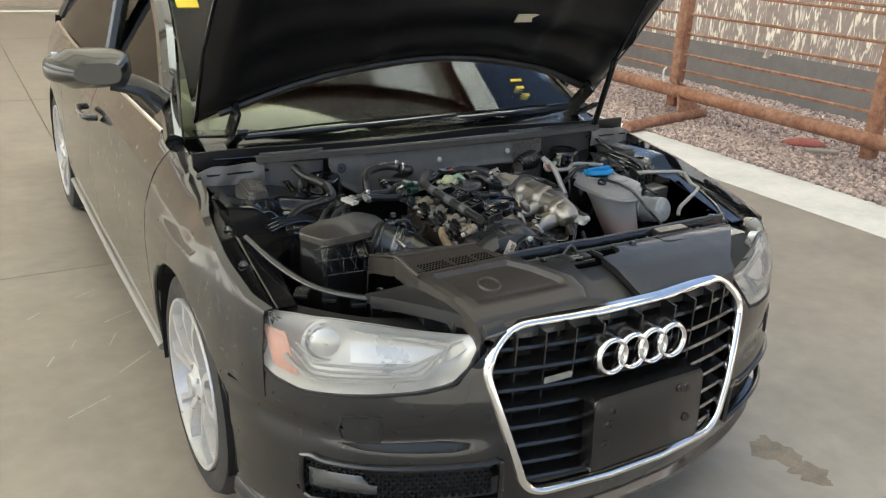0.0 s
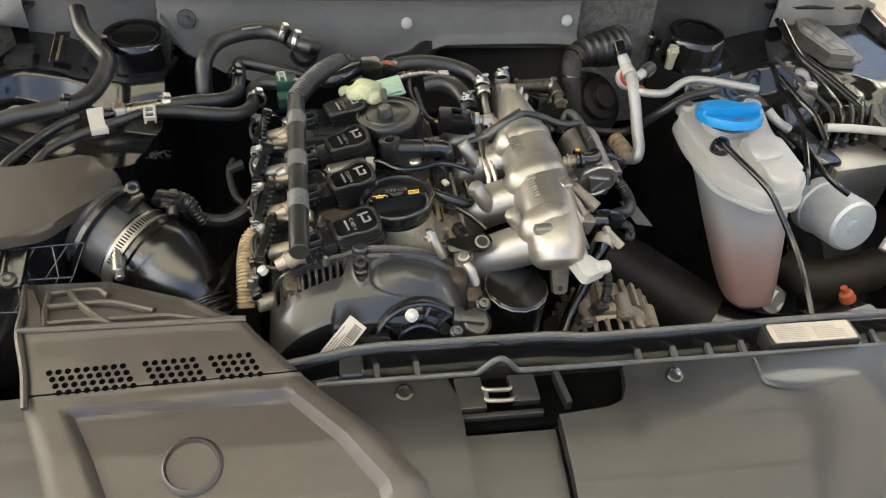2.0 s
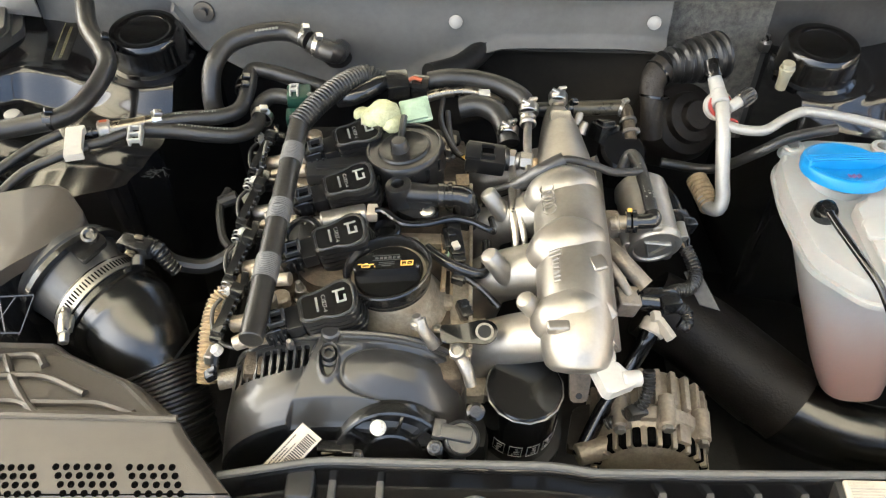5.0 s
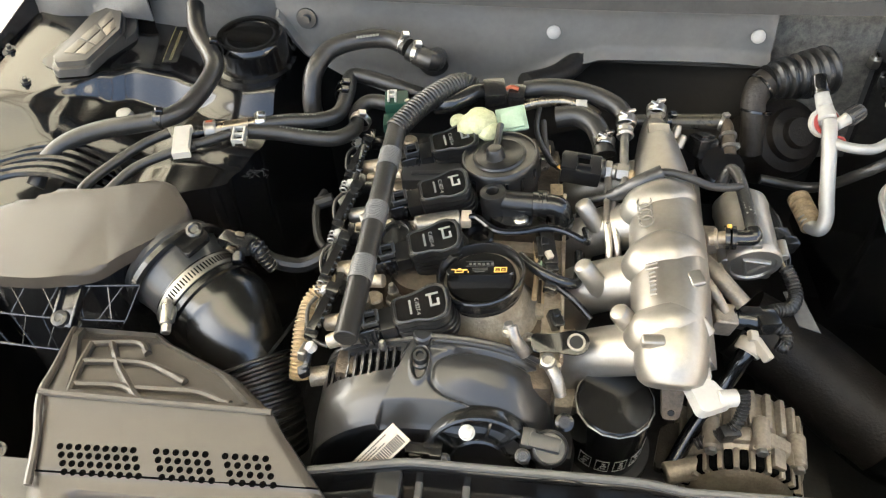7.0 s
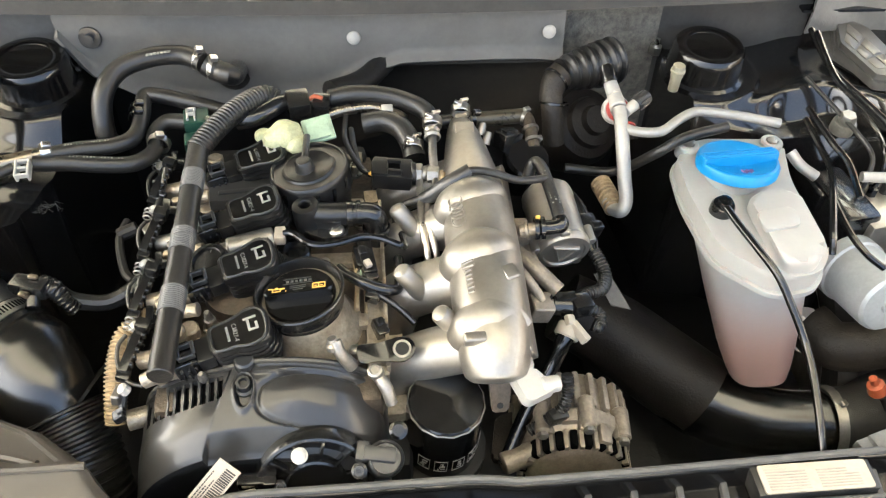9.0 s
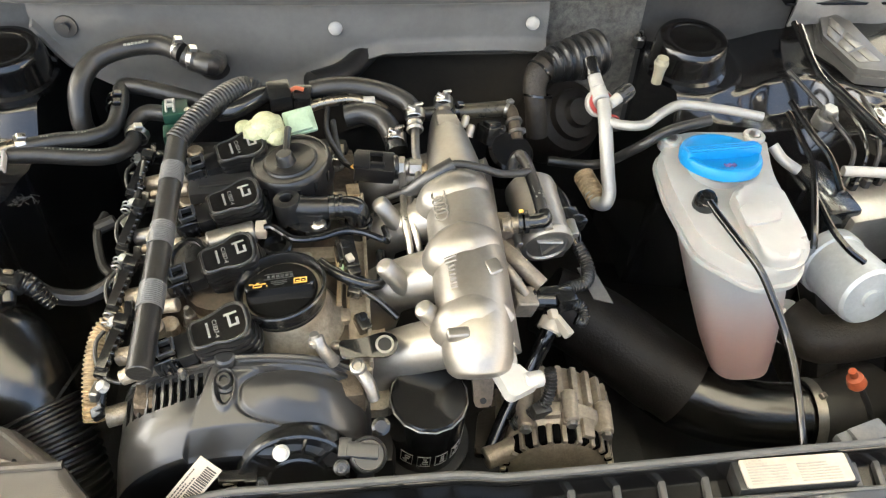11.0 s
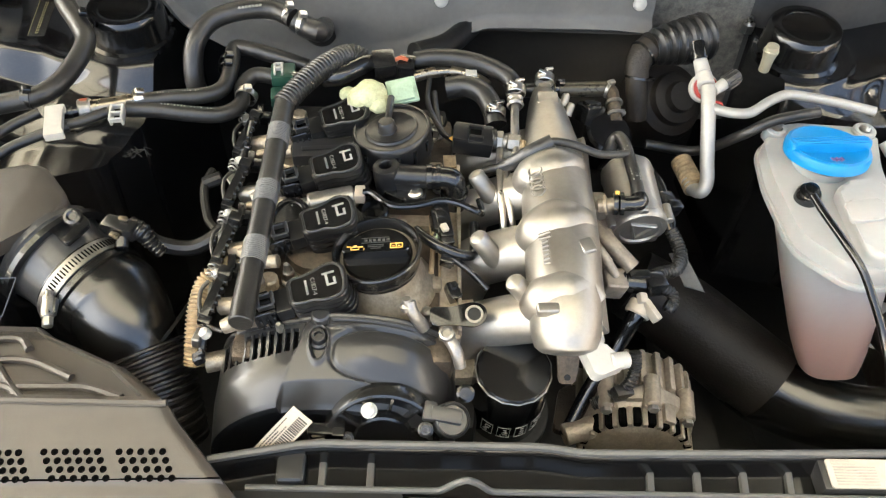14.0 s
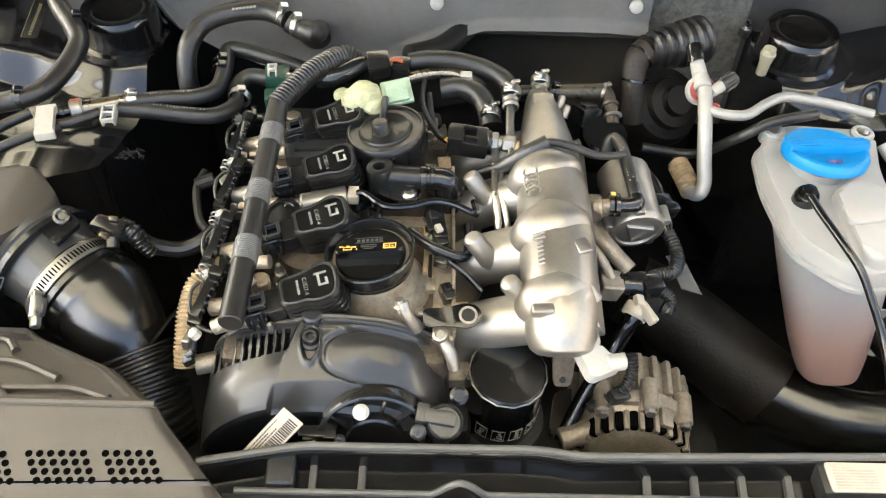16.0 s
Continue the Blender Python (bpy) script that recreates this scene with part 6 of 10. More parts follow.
    cap = part("oil_cap", bm, "gloss", eng, "gloss black oil filler cap with amber symbols")
    z0, z1 = 0.006, 0.0066

    def bars(name, rows, mt, label=""):
        b = bm_new()
        for x0, y0, x1, y1 in rows:
            add_prism(b, [(x0, y0), (x1, y0), (x1, y1), (x0, y1)], z0, z1, m)
        part(name, b, mt, cap, label)
    bars("oil_symbol", ((-0.0255, -0.0042, -0.0165, -0.0032), (-0.0255, -0.0042, -0.0245, 0.0002), (-0.0245, -0.0008, -0.0165, 0.0002), (-0.0175, -0.0042, -0.0165, 0.0002), (-0.0295, 0.0, -0.0255, 0.0012), (-0.0225, 0.0002, -0.0195, 0.0018), (-0.0165, -0.001, -0.0128, 0.0004), (-0.0122, -0.0042, -0.0112, -0.0026)), "gold", "amber oil can symbol")
    bars("book_symbol", ((0.0145, -0.0045, 0.0275, -0.0034), (0.0145, -0.0045, 0.0156, 0.0024), (0.0264, -0.0045, 0.0275, 0.0024), (0.0145, 0.0014, 0.0275, 0.0024), (0.0204, -0.0045, 0.0214, 0.002), (0.0168, -0.002, 0.0192, -0.0011), (0.0226, -0.002, 0.0250, -0.0011)), "gold", "amber handbook symbol")
    bars("cap_print", [(-0.012 + 0.0045 * k, 0.0062, -0.009 + 0.0045 * k, 0.0092) for k in range(6)] + [(-0.015, 0.0045, 0.015, 0.0050), (-0.015, 0.0110, 0.013, 0.0115), (-0.008, 0.0012, 0.008, 0.0019), (-0.008, -0.0012, 0.008, -0.0005), (-0.005, -0.0036, 0.005, -0.0029)], "ghost")


def build_timing_cover():
    X0, X1 = -0.2571, -0.0138

    def arc(u):
        """Top edge of the cover from side to side: x, z."""
        return X0 + (X1 - X0) * u, 0.79 + 0.082 * math.sqrt(max(0.0, 1 - abs(2 * u - 1) ** 2.2))

    def seam(v):
        return 0.398 - 0.098 * v

    def slot(u, v):
        """How deep the cooling slots are cut at a place."""
        a = (u - 0.035 - 0.012 * (v - 0.25)) / 0.0335
        if not 0 <= a <= 10.0 or not 0.10 < v < 0.44 - 0.012 * abs(a - 5):
            return 0.0
        return 1.0 if 0.24 < a % 1.0 < 0.80 else 0.0

    def pt(u, v, raise_=0.0, cut=True):
        x, z = arc(u)
        y = 0.478 - 0.072 * v + 0.02 * (2 * abs(u - 0.48)) ** 2 * (0.3 - v)
        dz = -0.026 * v ** 1.6 - 0.004
        s = u - seam(v)
        left = ease(-s / 0.014 + 0.5)
        # field under the slots, lower than the wedge beside it, rolling over at its front
        dz += left * (-0.0045 + 0.006 * ease((v - 0.3) / 0.4) - 0.016 * max(0.0, v - 0.62) ** 1.3)
        # framed oval dome with a groove round it
        g = (abs((u - 0.74) / 0.235) ** 2.5 + abs((v - 0.455) / 0.325) ** 2.5) ** 0.4
        dz += 0.0085 * ease((1 - g) / 0.75) - 0.0035 * math.exp(-((g - 1.03) / 0.055) ** 2)
        # rim along the back of the oval
        if u > 0.46:
            dz += 0.0038 * ease((0.135 - v) / 0.02 + 0.5) * ease((u - 0.47) / 0.02)
            dz -= 0.0022 * math.exp(-((v - 0.06) / 0.012) ** 2) * ease((u - 0.49) / 0.02)
        # the front breaks off sharply below the wedge and the dome
        dz -= (1 - left) * 0.075 * max(0.0, v - 0.80)
        # pocket for the bolt, with a raised shell round it
        g = math.hypot((u - 0.447) / 0.033, (v - 0.31) / (0.16 if v < 0.31 else 0.24))
        dz += -0.0095 * ease((1.05 - g) / 0.35) + 0.0025 * math.exp(-((g - 1.18) / 0.16) ** 2) * (1 - left)
        if cut:
            dz -= 0.0055 * slot(u, v)
        return Vector((x, y, z + dz + raise_))
    bm = bm_new()
    rows = []
    n = 300
    for i in range(n + 1):
        u = i / n
        row = [pt(u, 0) + Vector((0, 0.012, -0.05)), pt(u, 0) + Vector((0, 0.006, -0.006)), pt(u, 0.0)]
        row += [pt(u, k / 64) for k in range(1, 65)]
        e = pt(u, 1.0)
        row += [e + Vector((0, -0.003, -0.003)), e + Vector((0, -0.003, -0.012)), e + Vector((0, 0.006, -0.03)), e + Vector((0, 0.012, -0.12))]
        rows.append(row)
    add_grid(bm, rows)
    thicken(bm, 0.003)
    cov = part("timing_cover", bm, "satin", eng, "satin black plastic timing chain cover", smooth=38)
    bm = bm_new()
    add_tube(bm, [pt(u, 0.0, 0.001, False) for u in [k / 20 for k in range(21)]], 0.0032, 8, 3)
    part("cover_rim", bm, "satin", cov)
    # black strips in the shallow cuts, shade of the slots put into colour
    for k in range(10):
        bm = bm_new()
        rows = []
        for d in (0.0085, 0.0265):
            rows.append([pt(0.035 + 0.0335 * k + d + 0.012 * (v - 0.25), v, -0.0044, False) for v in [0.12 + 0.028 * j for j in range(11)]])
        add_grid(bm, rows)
        part("slot_shade", bm, "hole", cov)
    # tall boss at the back edge, bolt standing in its pocket
    bm = bm_new()
    c = pt(0.448, 0.02, 0.0, False)
    add_cyl(bm, c + Vector((0, 0.004, -0.03)), c + Vector((0, 0.002, 0.009)), 0.0115, 0.0098, 24, 0.002)
    part("cover_boss", bm, "satin", cov)
    c = pt(0.447, 0.25, 0.002)
    bm = bm_new()
    add_lathe(bm, [(0.0098, -0.002), (0.0098, 0.002), (0.0072, 0.003), (0.0068, 0.0125), (0.006, 0.0135), (0.0038, 0.0135), (0.0034, 0.0085), (0, 0.0085)], c, (0, -0.25, 1), 20)
    part("cover_bolt", bm, "cover", cov)
    # round cam adjuster housing in front
    c = Vector((-0.0856, 0.3860, 0.7985))
    ax = Vector((0.05, -1, 0.38))
    bm = bm_new()
    add_lathe(bm, [(0.056, -0.03), (0.0565, -0.003), (0.055, 0.001), (0.0525, 0.002), (0.0515, -0.001), (0.049, -0.0015), (0.048, -0.010), (0.030, -0.010), (0.0285, 0.001), (0.026, 0.002), (0.0245, -0.004), (0.018, -0.006), (0.0, -0.006)], c, ax, 56)
    hs = part("adjuster_housing", bm, "plastic", eng, "black round camshaft adjuster housing")
    mm = Matrix.Translation(c) @ basis(ax)
    for k in range(11):
        a = 2 * math.pi * k / 11 + 0.2
        bm = bm_new()
        add_box(bm, mm @ Vector((0.039 * math.cos(a), 0.039 * math.sin(a), -0.005)), (0.0034, 0.021, 0.009), (mm.to_3x3() @ Matrix.Rotation(a + math.pi / 2, 3, "Z")), 0.0012, 2)
        part("housing_rib", bm, "plastic", hs)
    bm = bm_new()
    add_lathe(bm, [(0.0075, -0.004), (0.0075, 0.001), (0.006, 0.0015), (0.0055, 0.004), (0.003, 0.0055), (0, 0.006)], (-0.0965, 0.3895, 0.8475), (0, -0.6, 1), 18)
    part("white_plug", bm, "palemetal", eng, "pale metal plug")
    # sensor with a squared head and a flat connector
    c = Vector((-0.0185, 0.392, 0.8290))
    bm = bm_new()
    add_lathe(bm, [(0.0175, -0.03), (0.0175, -0.004), (0.016, -0.001), (0.0148, 0.0), (0.0138, -0.003), (0.0, -0.003)], c, (0.15, -0.5, 1), 28)
    sp = part("sensor_plug", bm, "satin", eng, "grey-black cam position sensor")
    bm = bm_new()
    add_box(bm, c + Vector((-0.006, 0.004, 0.001)), (0.03, 0.014, 0.010), Euler((0.3, 0.1, -0.12)).to_matrix(), 0.002)
    add_box(bm, c + Vector((-0.022, 0.008, 0.001)), (0.012, 0.018, 0.012), Euler((0.3, 0.1, -0.12)).to_matrix(), 0.002)
    part("sensor_head", bm, "satin", sp)
    for p, r, mt in (((-0.0440, 0.3860, 0.8200), 0.0075, "satin"), ((-0.0060, 0.425, 0.822), 0.009, "gloss"), ((-0.118, 0.383, 0.806), 0.006, "satin")):
        bm = bm_new()
        add_lathe(bm, [(r, -0.006), (r, 0.003), (r * 0.7, 0.004), (r * 0.65, 0.008), (r * 0.35, 0.008), (r * 0.3, 0.005), (0, 0.005)], p, (0, -0.6, 1), 14)
        part("front_bolt", bm, mt, eng)
    # wire clip with a bright pin beside the label
    bm = bm_new()
    add_box(bm, (-0.1407, 0.3879, 0.8100), (0.03, 0.012, 0.012), bev=0.002)
    add_box(bm, (-0.126, 0.389, 0.8100), (0.012, 0.02, 0.016), bev=0.002)
    blk = part("clip_block", bm, "plastic", eng, "black plug on a short lead")
    bm = bm_new()
    add_cyl(bm, (-0.152, 0.384, 0.811), (-0.140, 0.3855, 0.811), 0.0035, seg=10, bev=0.0008)
    add_cyl(bm, (-0.149, 0.377, 0.808), (-0.139, 0.379, 0.808), 0.0028, seg=10, bev=0.0008)
    part("clip_pin", bm, "alu2", blk)
    # barcode label standing between cover and front panel
    a, b, d = Vector((-0.2085, 0.3614, 0.8120)), Vector((-0.1674, 0.3869, 0.8520)), Vector((-0.1844, 0.3597, 0.8120))
    m = frame_at(a, b - a, a - d)
    w, h = (b - a).length * 1.06, (a - d).length * 0.95
    bm = bm_new()
    add_prism(bm, [(0, -h), (w, -h), (w, 0), (0, 0)], -0.001, 0, m)
    lab = part("barcode_label", bm, "label", eng, "pale paper barcode label")
    bm = bm_new()
    rng = random.Random(3)
    x = 0.06
    while x < 0.92:
        q = rng.uniform(0.010, 0.026)
        add_prism(bm, [(w * x, -h * 0.9), (w * (x + q), -h * 0.9), (w * (x + q), -h * 0.45), (w * x, -h * 0.45)], 0, 0.0005, m)
        x += q + rng.uniform(0.010, 0.02)
    for y, x1 in ((0.10, 0.8), (0.22, 0.55), (0.33, 0.7)):
        x = 0.08
        while x < x1:
            q = rng.uniform(0.02, 0.05)
            add_prism(bm, [(w * x, -h * y), (w * (x + q), -h * y), (w * (x + q), -h * (y + 0.055)), (w * x, -h * (y + 0.055))], 0, 0.0005, m)
            x += q + 0.014
    part("barcode_print", bm, "barcode", lab)


def build_injectors():
    """The exhaust-side clutter left of the conduit: stubs, clips and looped leads for each cylinder."""
    rng = random.Random(11)
    for k, (px, e) in enumerate((((-0.2480, 0.4997, 0.8500), 0), ((-0.2502, 0.5741, 0.8500), 1), ((-0.2533, 0.6580, 0.8500), 2), ((-0.2556, 0.7429, 0.8500), 3))):
        p = Vector(px)
        bm = bm_new()
        add_cyl(bm, p + Vector((0.045, 0.0, 0.012)), p + Vector((-0.006, 0.004, -0.002)), 0.0105, 0.009, 14, 0.002)
        part("port_stub", bm, "alu2" if k != 2 else "dullsteel", eng, "bare metal stub on the head")
        bm = bm_new()
        add_cyl(bm, p + Vector((0.05, -0.02, 0.012)), p + Vector((0.006, -0.018, 0.002)), 0.0075, 0.006, 12, 0.001)
        part("port_stub", bm, "alu2", eng)
        # moulded clip standing along the head's edge, with ridges and a spring
        r3 = Euler((0.15, 0.2, -0.22)).to_matrix()
        bm = bm_new()
        add_box(bm, p + Vector((-0.012, 0.006, 0.006)), (0.0095, 0.044, 0.02), r3, 0.002)
        add_box(bm, p + r3 @ Vector((-0.012, 0.032, 0.012)), (0.014, 0.012, 0.016), r3, 0.003)
        add_box(bm, p + r3 @ Vector((-0.012, -0.02, 0.004)), (0.013, 0.01, 0.012), r3, 0.002)
        for j in range(5):
            add_box(bm, p + r3 @ Vector((-0.0065, -0.012 + 0.008 * j, 0.016)), (0.004, 0.0028, 0.008), r3, 0.0006, 1)
        part("lead_clip", bm, "plastic", eng, "black lead clip")
        bm = bm_new()
        add_tube(bm, [p + Vector((-0.018, 0.024, 0.014)), p + Vector((-0.024, 0.012, 0.012)), p + Vector((-0.022, -0.006, 0.006)), p + Vector((-0.01, -0.024, 0.004)), p + Vector((0.004, -0.03, 0.004))], 0.0022, 8, 6)
        part("thin_wire", bm, "rubber", eng)
        bm = bm_new()
        add_tube(bm, [p + Vector((-0.02 + 0.005 * math.cos(q * 1.3), 0.036 + 0.0012 * q, 0.006 + 0.005 * math.sin(q * 1.3))) for q in range(15)], 0.001, 5, 2)
        part("clip_spring", bm, "dullsteel", eng)
        bm = bm_new()
        add_lathe(bm, [(0.009, 0), (0.009, 0.012), (0.007, 0.014), (0, 0.014)], p + Vector((0.028, 0.03, -0.002)), (0, 0, 1), 12)
        part("round_boss", bm, "alu2", eng)
        bm = bm_new()
        add_lathe(bm, [(0.0045, 0), (0.0045, 0.007), (0.0035, 0.009), (0.0035, 0.014), (0.002, 0.016), (0, 0.016)], p + Vector((0.06, -0.026, 0.004)), (0, -0.3, 1), 8)
        part("stud", bm, "dullsteel", eng)
        bm = bm_new()
        add_lathe(bm, [(0.0055, -0.004), (0.0055, 0.003), (0.003, 0.005), (0, 0.005)], p + Vector((-0.012, -0.034, 0.006)), (-0.6, 0, 1), 10)
        part("ball_pin", bm, "palemetal", eng)
        bm = bm_new()
        add_box(bm, p + Vector((0.012, 0.046, 0.004)), (0.03, 0.014, 0.012), Euler((0, 0.2, 0.1)).to_matrix(), 0.002)
        add_box(bm, p + Vector((0.0, 0.05, 0.01)), (0.008, 0.02, 0.012), Euler((0, 0.2, 0.1)).to_matrix(), 0.002)
        part("valve_connector", bm, "plastic", eng, "black connector body")
    # small black clips along the edge
    a, b = Vector((-0.2677, 0.7815, 0.8580)), Vector((-0.2681, 0.4555, 0.8250))
    for k in range(14):
        bm = bm_new()
        c = a.lerp(b, k / 13) + Vector((rng.uniform(-0.008, 0.004), 0, rng.uniform(-0.008, 0.004)))
        q = Euler((rng.uniform(-0.4, 0.4), rng.uniform(-0.4, 0.4), rng.uniform(-0.5, 0.5))).to_matrix()
        add_box(bm, c, (rng.uniform(0.006, 0.012), rng.uniform(0.01, 0.02), rng.uniform(0.008, 0.016)), q, 0.0015, 1)
        add_box(bm, c + q @ Vector((0.004, 0, 0.004)), (0.008, 0.006, 0.006), q, 0.001, 1)
        part("harness_clip", bm, "plastic" if k % 4 else "dullsteel", eng)
    bm = bm_new()
    add_tube(bm, [(-0.2589, 0.7641, 0.8700), (-0.2628, 0.7331, 0.8580), (-0.2682, 0.6934, 0.8520), (-0.2675, 0.6428, 0.8500), (-0.2692, 0.5998, 0.8480), (-0.2692, 0.5484, 0.8400), (-0.2695, 0.4948, 0.8300), (-0.2729, 0.4656, 0.8100)], 0.0038, 8, 6)
    part("harness_lead", bm, "rubber", eng)
    # tan heat-wrapped corrugated hose and its stub
    bm = bm_new()
    add_tube(bm, [(-0.2453, 0.5625, 0.8450), (-0.2616, 0.5579, 0.8420), (-0.2776, 0.5439, 0.8350), (-0.2826, 0.5163, 0.8250), (-0.2830, 0.4900, 0.8100), (-0.2835, 0.4713, 0.7900)], 0.0105, 14, 8, rib=0.002, pitch=0.0042)
    part("tan_hose", bm, "tan", eng, "tan corrugated heat-resistant hose")
    bm = bm_new()
    add_cyl(bm, (-0.2700, 0.4671, 0.8000), (-0.2403, 0.4757, 0.8000), 0.0105, seg=16, bev=0.001)
    part("cover_stub", bm, "alu2", eng)
    bm = bm_new()
    add_tube(bm, [(-0.3051, 0.7194, 0.8300), (-0.3088, 0.6886, 0.8300), (-0.2997, 0.6512, 0.8200), (-0.2876, 0.6336, 0.8200)], 0.005, 8, 6)
    add_cyl(bm, (-0.2903, 0.7029, 0.8350), (-0.3106, 0.6964, 0.8300), 0.008, seg=10)
    part("sensor_lead", bm, "dark", eng)
    bm = bm_new()
    add_tube(bm, [(-0.2705, 0.6491, 0.8200), (-0.2896, 0.6245, 0.8150), (-0.3148, 0.6133, 0.8100), (-0.3461, 0.6103, 0.8200), (-0.3584, 0.6082, 0.8400)], 0.009, 10, 8)
    part("vent_hose", bm, "rubber", eng, "black rubber vent hose")
    bm = bm_new()
    add_grid(bm, [[Vector((-0.3367, 0.6204, 0.7800)) + Vector((0.02 * u, 0.14 * v - 0.13, -0.08 * v + 0.03 * u)) for v in (0, 0.25, 0.5, 0.75, 1)] for u in (0, 0.5, 1, 1.5)])
    thicken(bm, 0.003)
    part("heat_shield", bm, "dark", eng, "dark pressed heat shield")


def build_top_bits():
    # silver solenoid between the middle coils
    bm = bm_new()
    a, b = Vector((-0.1780, 0.6337, 0.8650)), Vector((-0.1284, 0.6458, 0.8680))
    add_cyl(bm, a, b, 0.0125, seg=20, bev=0.002)
    add_cyl(bm, a + (a - b).normalized() * 0.01, a, 0.008, seg=14)
    sol = part("solenoid", bm, "dullsteel", eng, "dull metal solenoid valve")
    bm = bm_new()
    add_box(bm, (-0.1219, 0.6441, 0.8720), (0.012, 0.018, 0.012), bev=0.002)
    part("solenoid_plug", bm, "label", sol)
    bm = bm_new()
    add_tube(bm, [(-0.1180, 0.6420, 0.8770), (-0.1085, 0.6405, 0.8780), (-0.0869, 0.6218, 0.8790), (-0.0606, 0.6219, 0.8790), (-0.0344, 0.6299, 0.8800), (-0.0139, 0.6265, 0.8800), (0.0060, 0.6190, 0.8760), (0.0125, 0.6250, 0.8680), (0.0101, 0.6511, 0.8600)], 0.0038, 10, 8)
    part("solenoid_lead", bm, "gloss", sol)
    bm = bm_new()
    add_lathe(bm, [(0.018, -0.02), (0.018, 0.0), (0.016, 0.002), (0.012, 0.002), (0.011, -0.004), (0, -0.004)], (-0.1077, 0.6343, 0.8580), (0, 0, 1), 24)
    part("blank_cap", bm, "gloss", eng)
    bm = bm_new()
    add_lathe(bm, [(0.023, -0.03), (0.023, 0.0), (0.021, 0.003), (0.017, 0.003), (0.016, 0.0), (0, 0.0)], (-0.1968, 0.6151, 0.8660), (-0.3, -0.2, 1), 24)
    part("round_clip", bm, "plastic", eng)
    # black cover block between the rear coils
    bm = bm_new()
    add_box(bm, (-0.1640, 0.7263, 0.8620), (0.085, 0.036, 0.016), Euler((0, 0, 0.1)).to_matrix(), 0.003)
    part("cover_block", bm, "satin", eng, "black moulded cover between the coils")
    bm = bm_new()
    add_box(bm, Vector((-0.1695, 0.7191, 0.8715)), (0.05, 0.006, 0.003), Euler((0, 0, 0.1)).to_matrix(), 0.001)
    add_lathe(bm, [(0.005, -0.001), (0.005, 0.002), (0.003, 0.002), (0, 0.001)], (-0.1455, 0.7147, 0.8700), (0, 0, 1), 12)
    part("block_rib", bm, "satin", eng)
    # yellow taped plug and pale green connector at the back
    bm = bm_new()
    for p, r in (((-0.1181, 0.7821, 0.9020), 0.020), ((-0.1301, 0.7787, 0.8980), 0.016), ((-0.1063, 0.7709, 0.8970), 0.015), ((-0.1449, 0.7892, 0.8950), 0.011)):
        b2 = bmesh.new()
        bmesh.ops.create_icosphere(b2, subdivisions=3, radius=r)
        for v in b2.verts:
            v.co *= 1 + 0.16 * noise.noise(v.co * 120 + Vector(p) * 9)
            v.co.z *= 0.7
        bmesh.ops.translate(b2, verts=b2.verts, vec=p)
        join(bm, b2)
    part("taped_plug", bm, "yellow", eng, "plug wrapped in pale yellow tape", smooth=80)
    bm = bm_new()
    add_box(bm, (-0.0806, 0.7910, 0.9000), (0.036, 0.034, 0.005), Euler((0.35, -0.15, 0.2)).to_matrix(), 0.002)
    add_box(bm, Vector((-0.0804, 0.7858, 0.9040)), (0.026, 0.024, 0.004), Euler((0.35, -0.15, 0.2)).to_matrix(), 0.001)
    part("green_connector", bm, "green", eng, "pale green connector")
    bm = bm_new()
    add_box(bm, (-0.1052, 0.8363, 0.9050), (0.028, 0.03, 0.024), Euler((0.2, 0, 0.2)).to_matrix(), 0.004)
    add_box(bm, (-0.0770, 0.8371, 0.9000), (0.022, 0.024, 0.024), Euler((0.2, 0, -0.1)).to_matrix(), 0.004)
    add_tube(bm, [(-0.1776, 0.8175, 0.8950), (-0.1563, 0.8181, 0.9000), (-0.1301, 0.8386, 0.9020), (-0.1179, 0.8455, 0.9020)], [0.011, 0.012, 0.012, 0.010], 12, 5)
    part("rear_connector", bm, "plastic", eng, "black rear wiring connectors")
    bm = bm_new()
    add_tube(bm, [(-0.0913, 0.8358, 0.9120), (-0.0844, 0.8354, 0.9160), (-0.0753, 0.8342, 0.9140)], 0.0025, 8, 4)
    part("red_wire", bm, "orange", eng, "orange-red wire")
    bm = bm_new()
    add_box(bm, (-0.0221, 0.7244, 0.8500), (0.015, 0.016, 0.004), Euler((0.3, 0, 0.1)).to_matrix(), 0.0008)
    part("tag_plate", bm, "tan", eng)
    # rear wall of the head: covers, brackets and leads in the gap to the manifold
    bm = bm_new()
    add_tube(bm, [(-0.0483, 0.8319, 0.8900), (-0.0500, 0.7929, 0.8850), (-0.0383, 0.7570, 0.8800), (-0.0242, 0.7382, 0.8750), (-0.0110, 0.7343, 0.8750)], 0.0034, 10, 6)
    add_tube(bm, [(-0.0424, 0.8063, 0.8880), (-0.0390, 0.7759, 0.8820), (-0.0330, 0.7487, 0.8760), (-0.0220, 0.7340, 0.8780)], 0.0036, 10, 6)
    part("thin_lead", bm, "rubber", eng)
    bm = bm_new()
    for k in range(3):
        o = Vector((0, 0.003 * (k - 1), 0))
        add_tube(bm, [Vector((-0.0240, 0.7350, 0.8790)) + o * 0.4, Vector((-0.0190, 0.7300, 0.8810)) + o, Vector((-0.0130, 0.7270, 0.8840)) + o], 0.0009, 6, 4)
    part("yellow_wire", bm, "gold", eng)
    bm = bm_new()
    add_box(bm, (-0.0309, 0.6164, 0.8620), (0.016, 0.05, 0.02), Euler((0.2, 0.1, 0.2)).to_matrix(), 0.003)
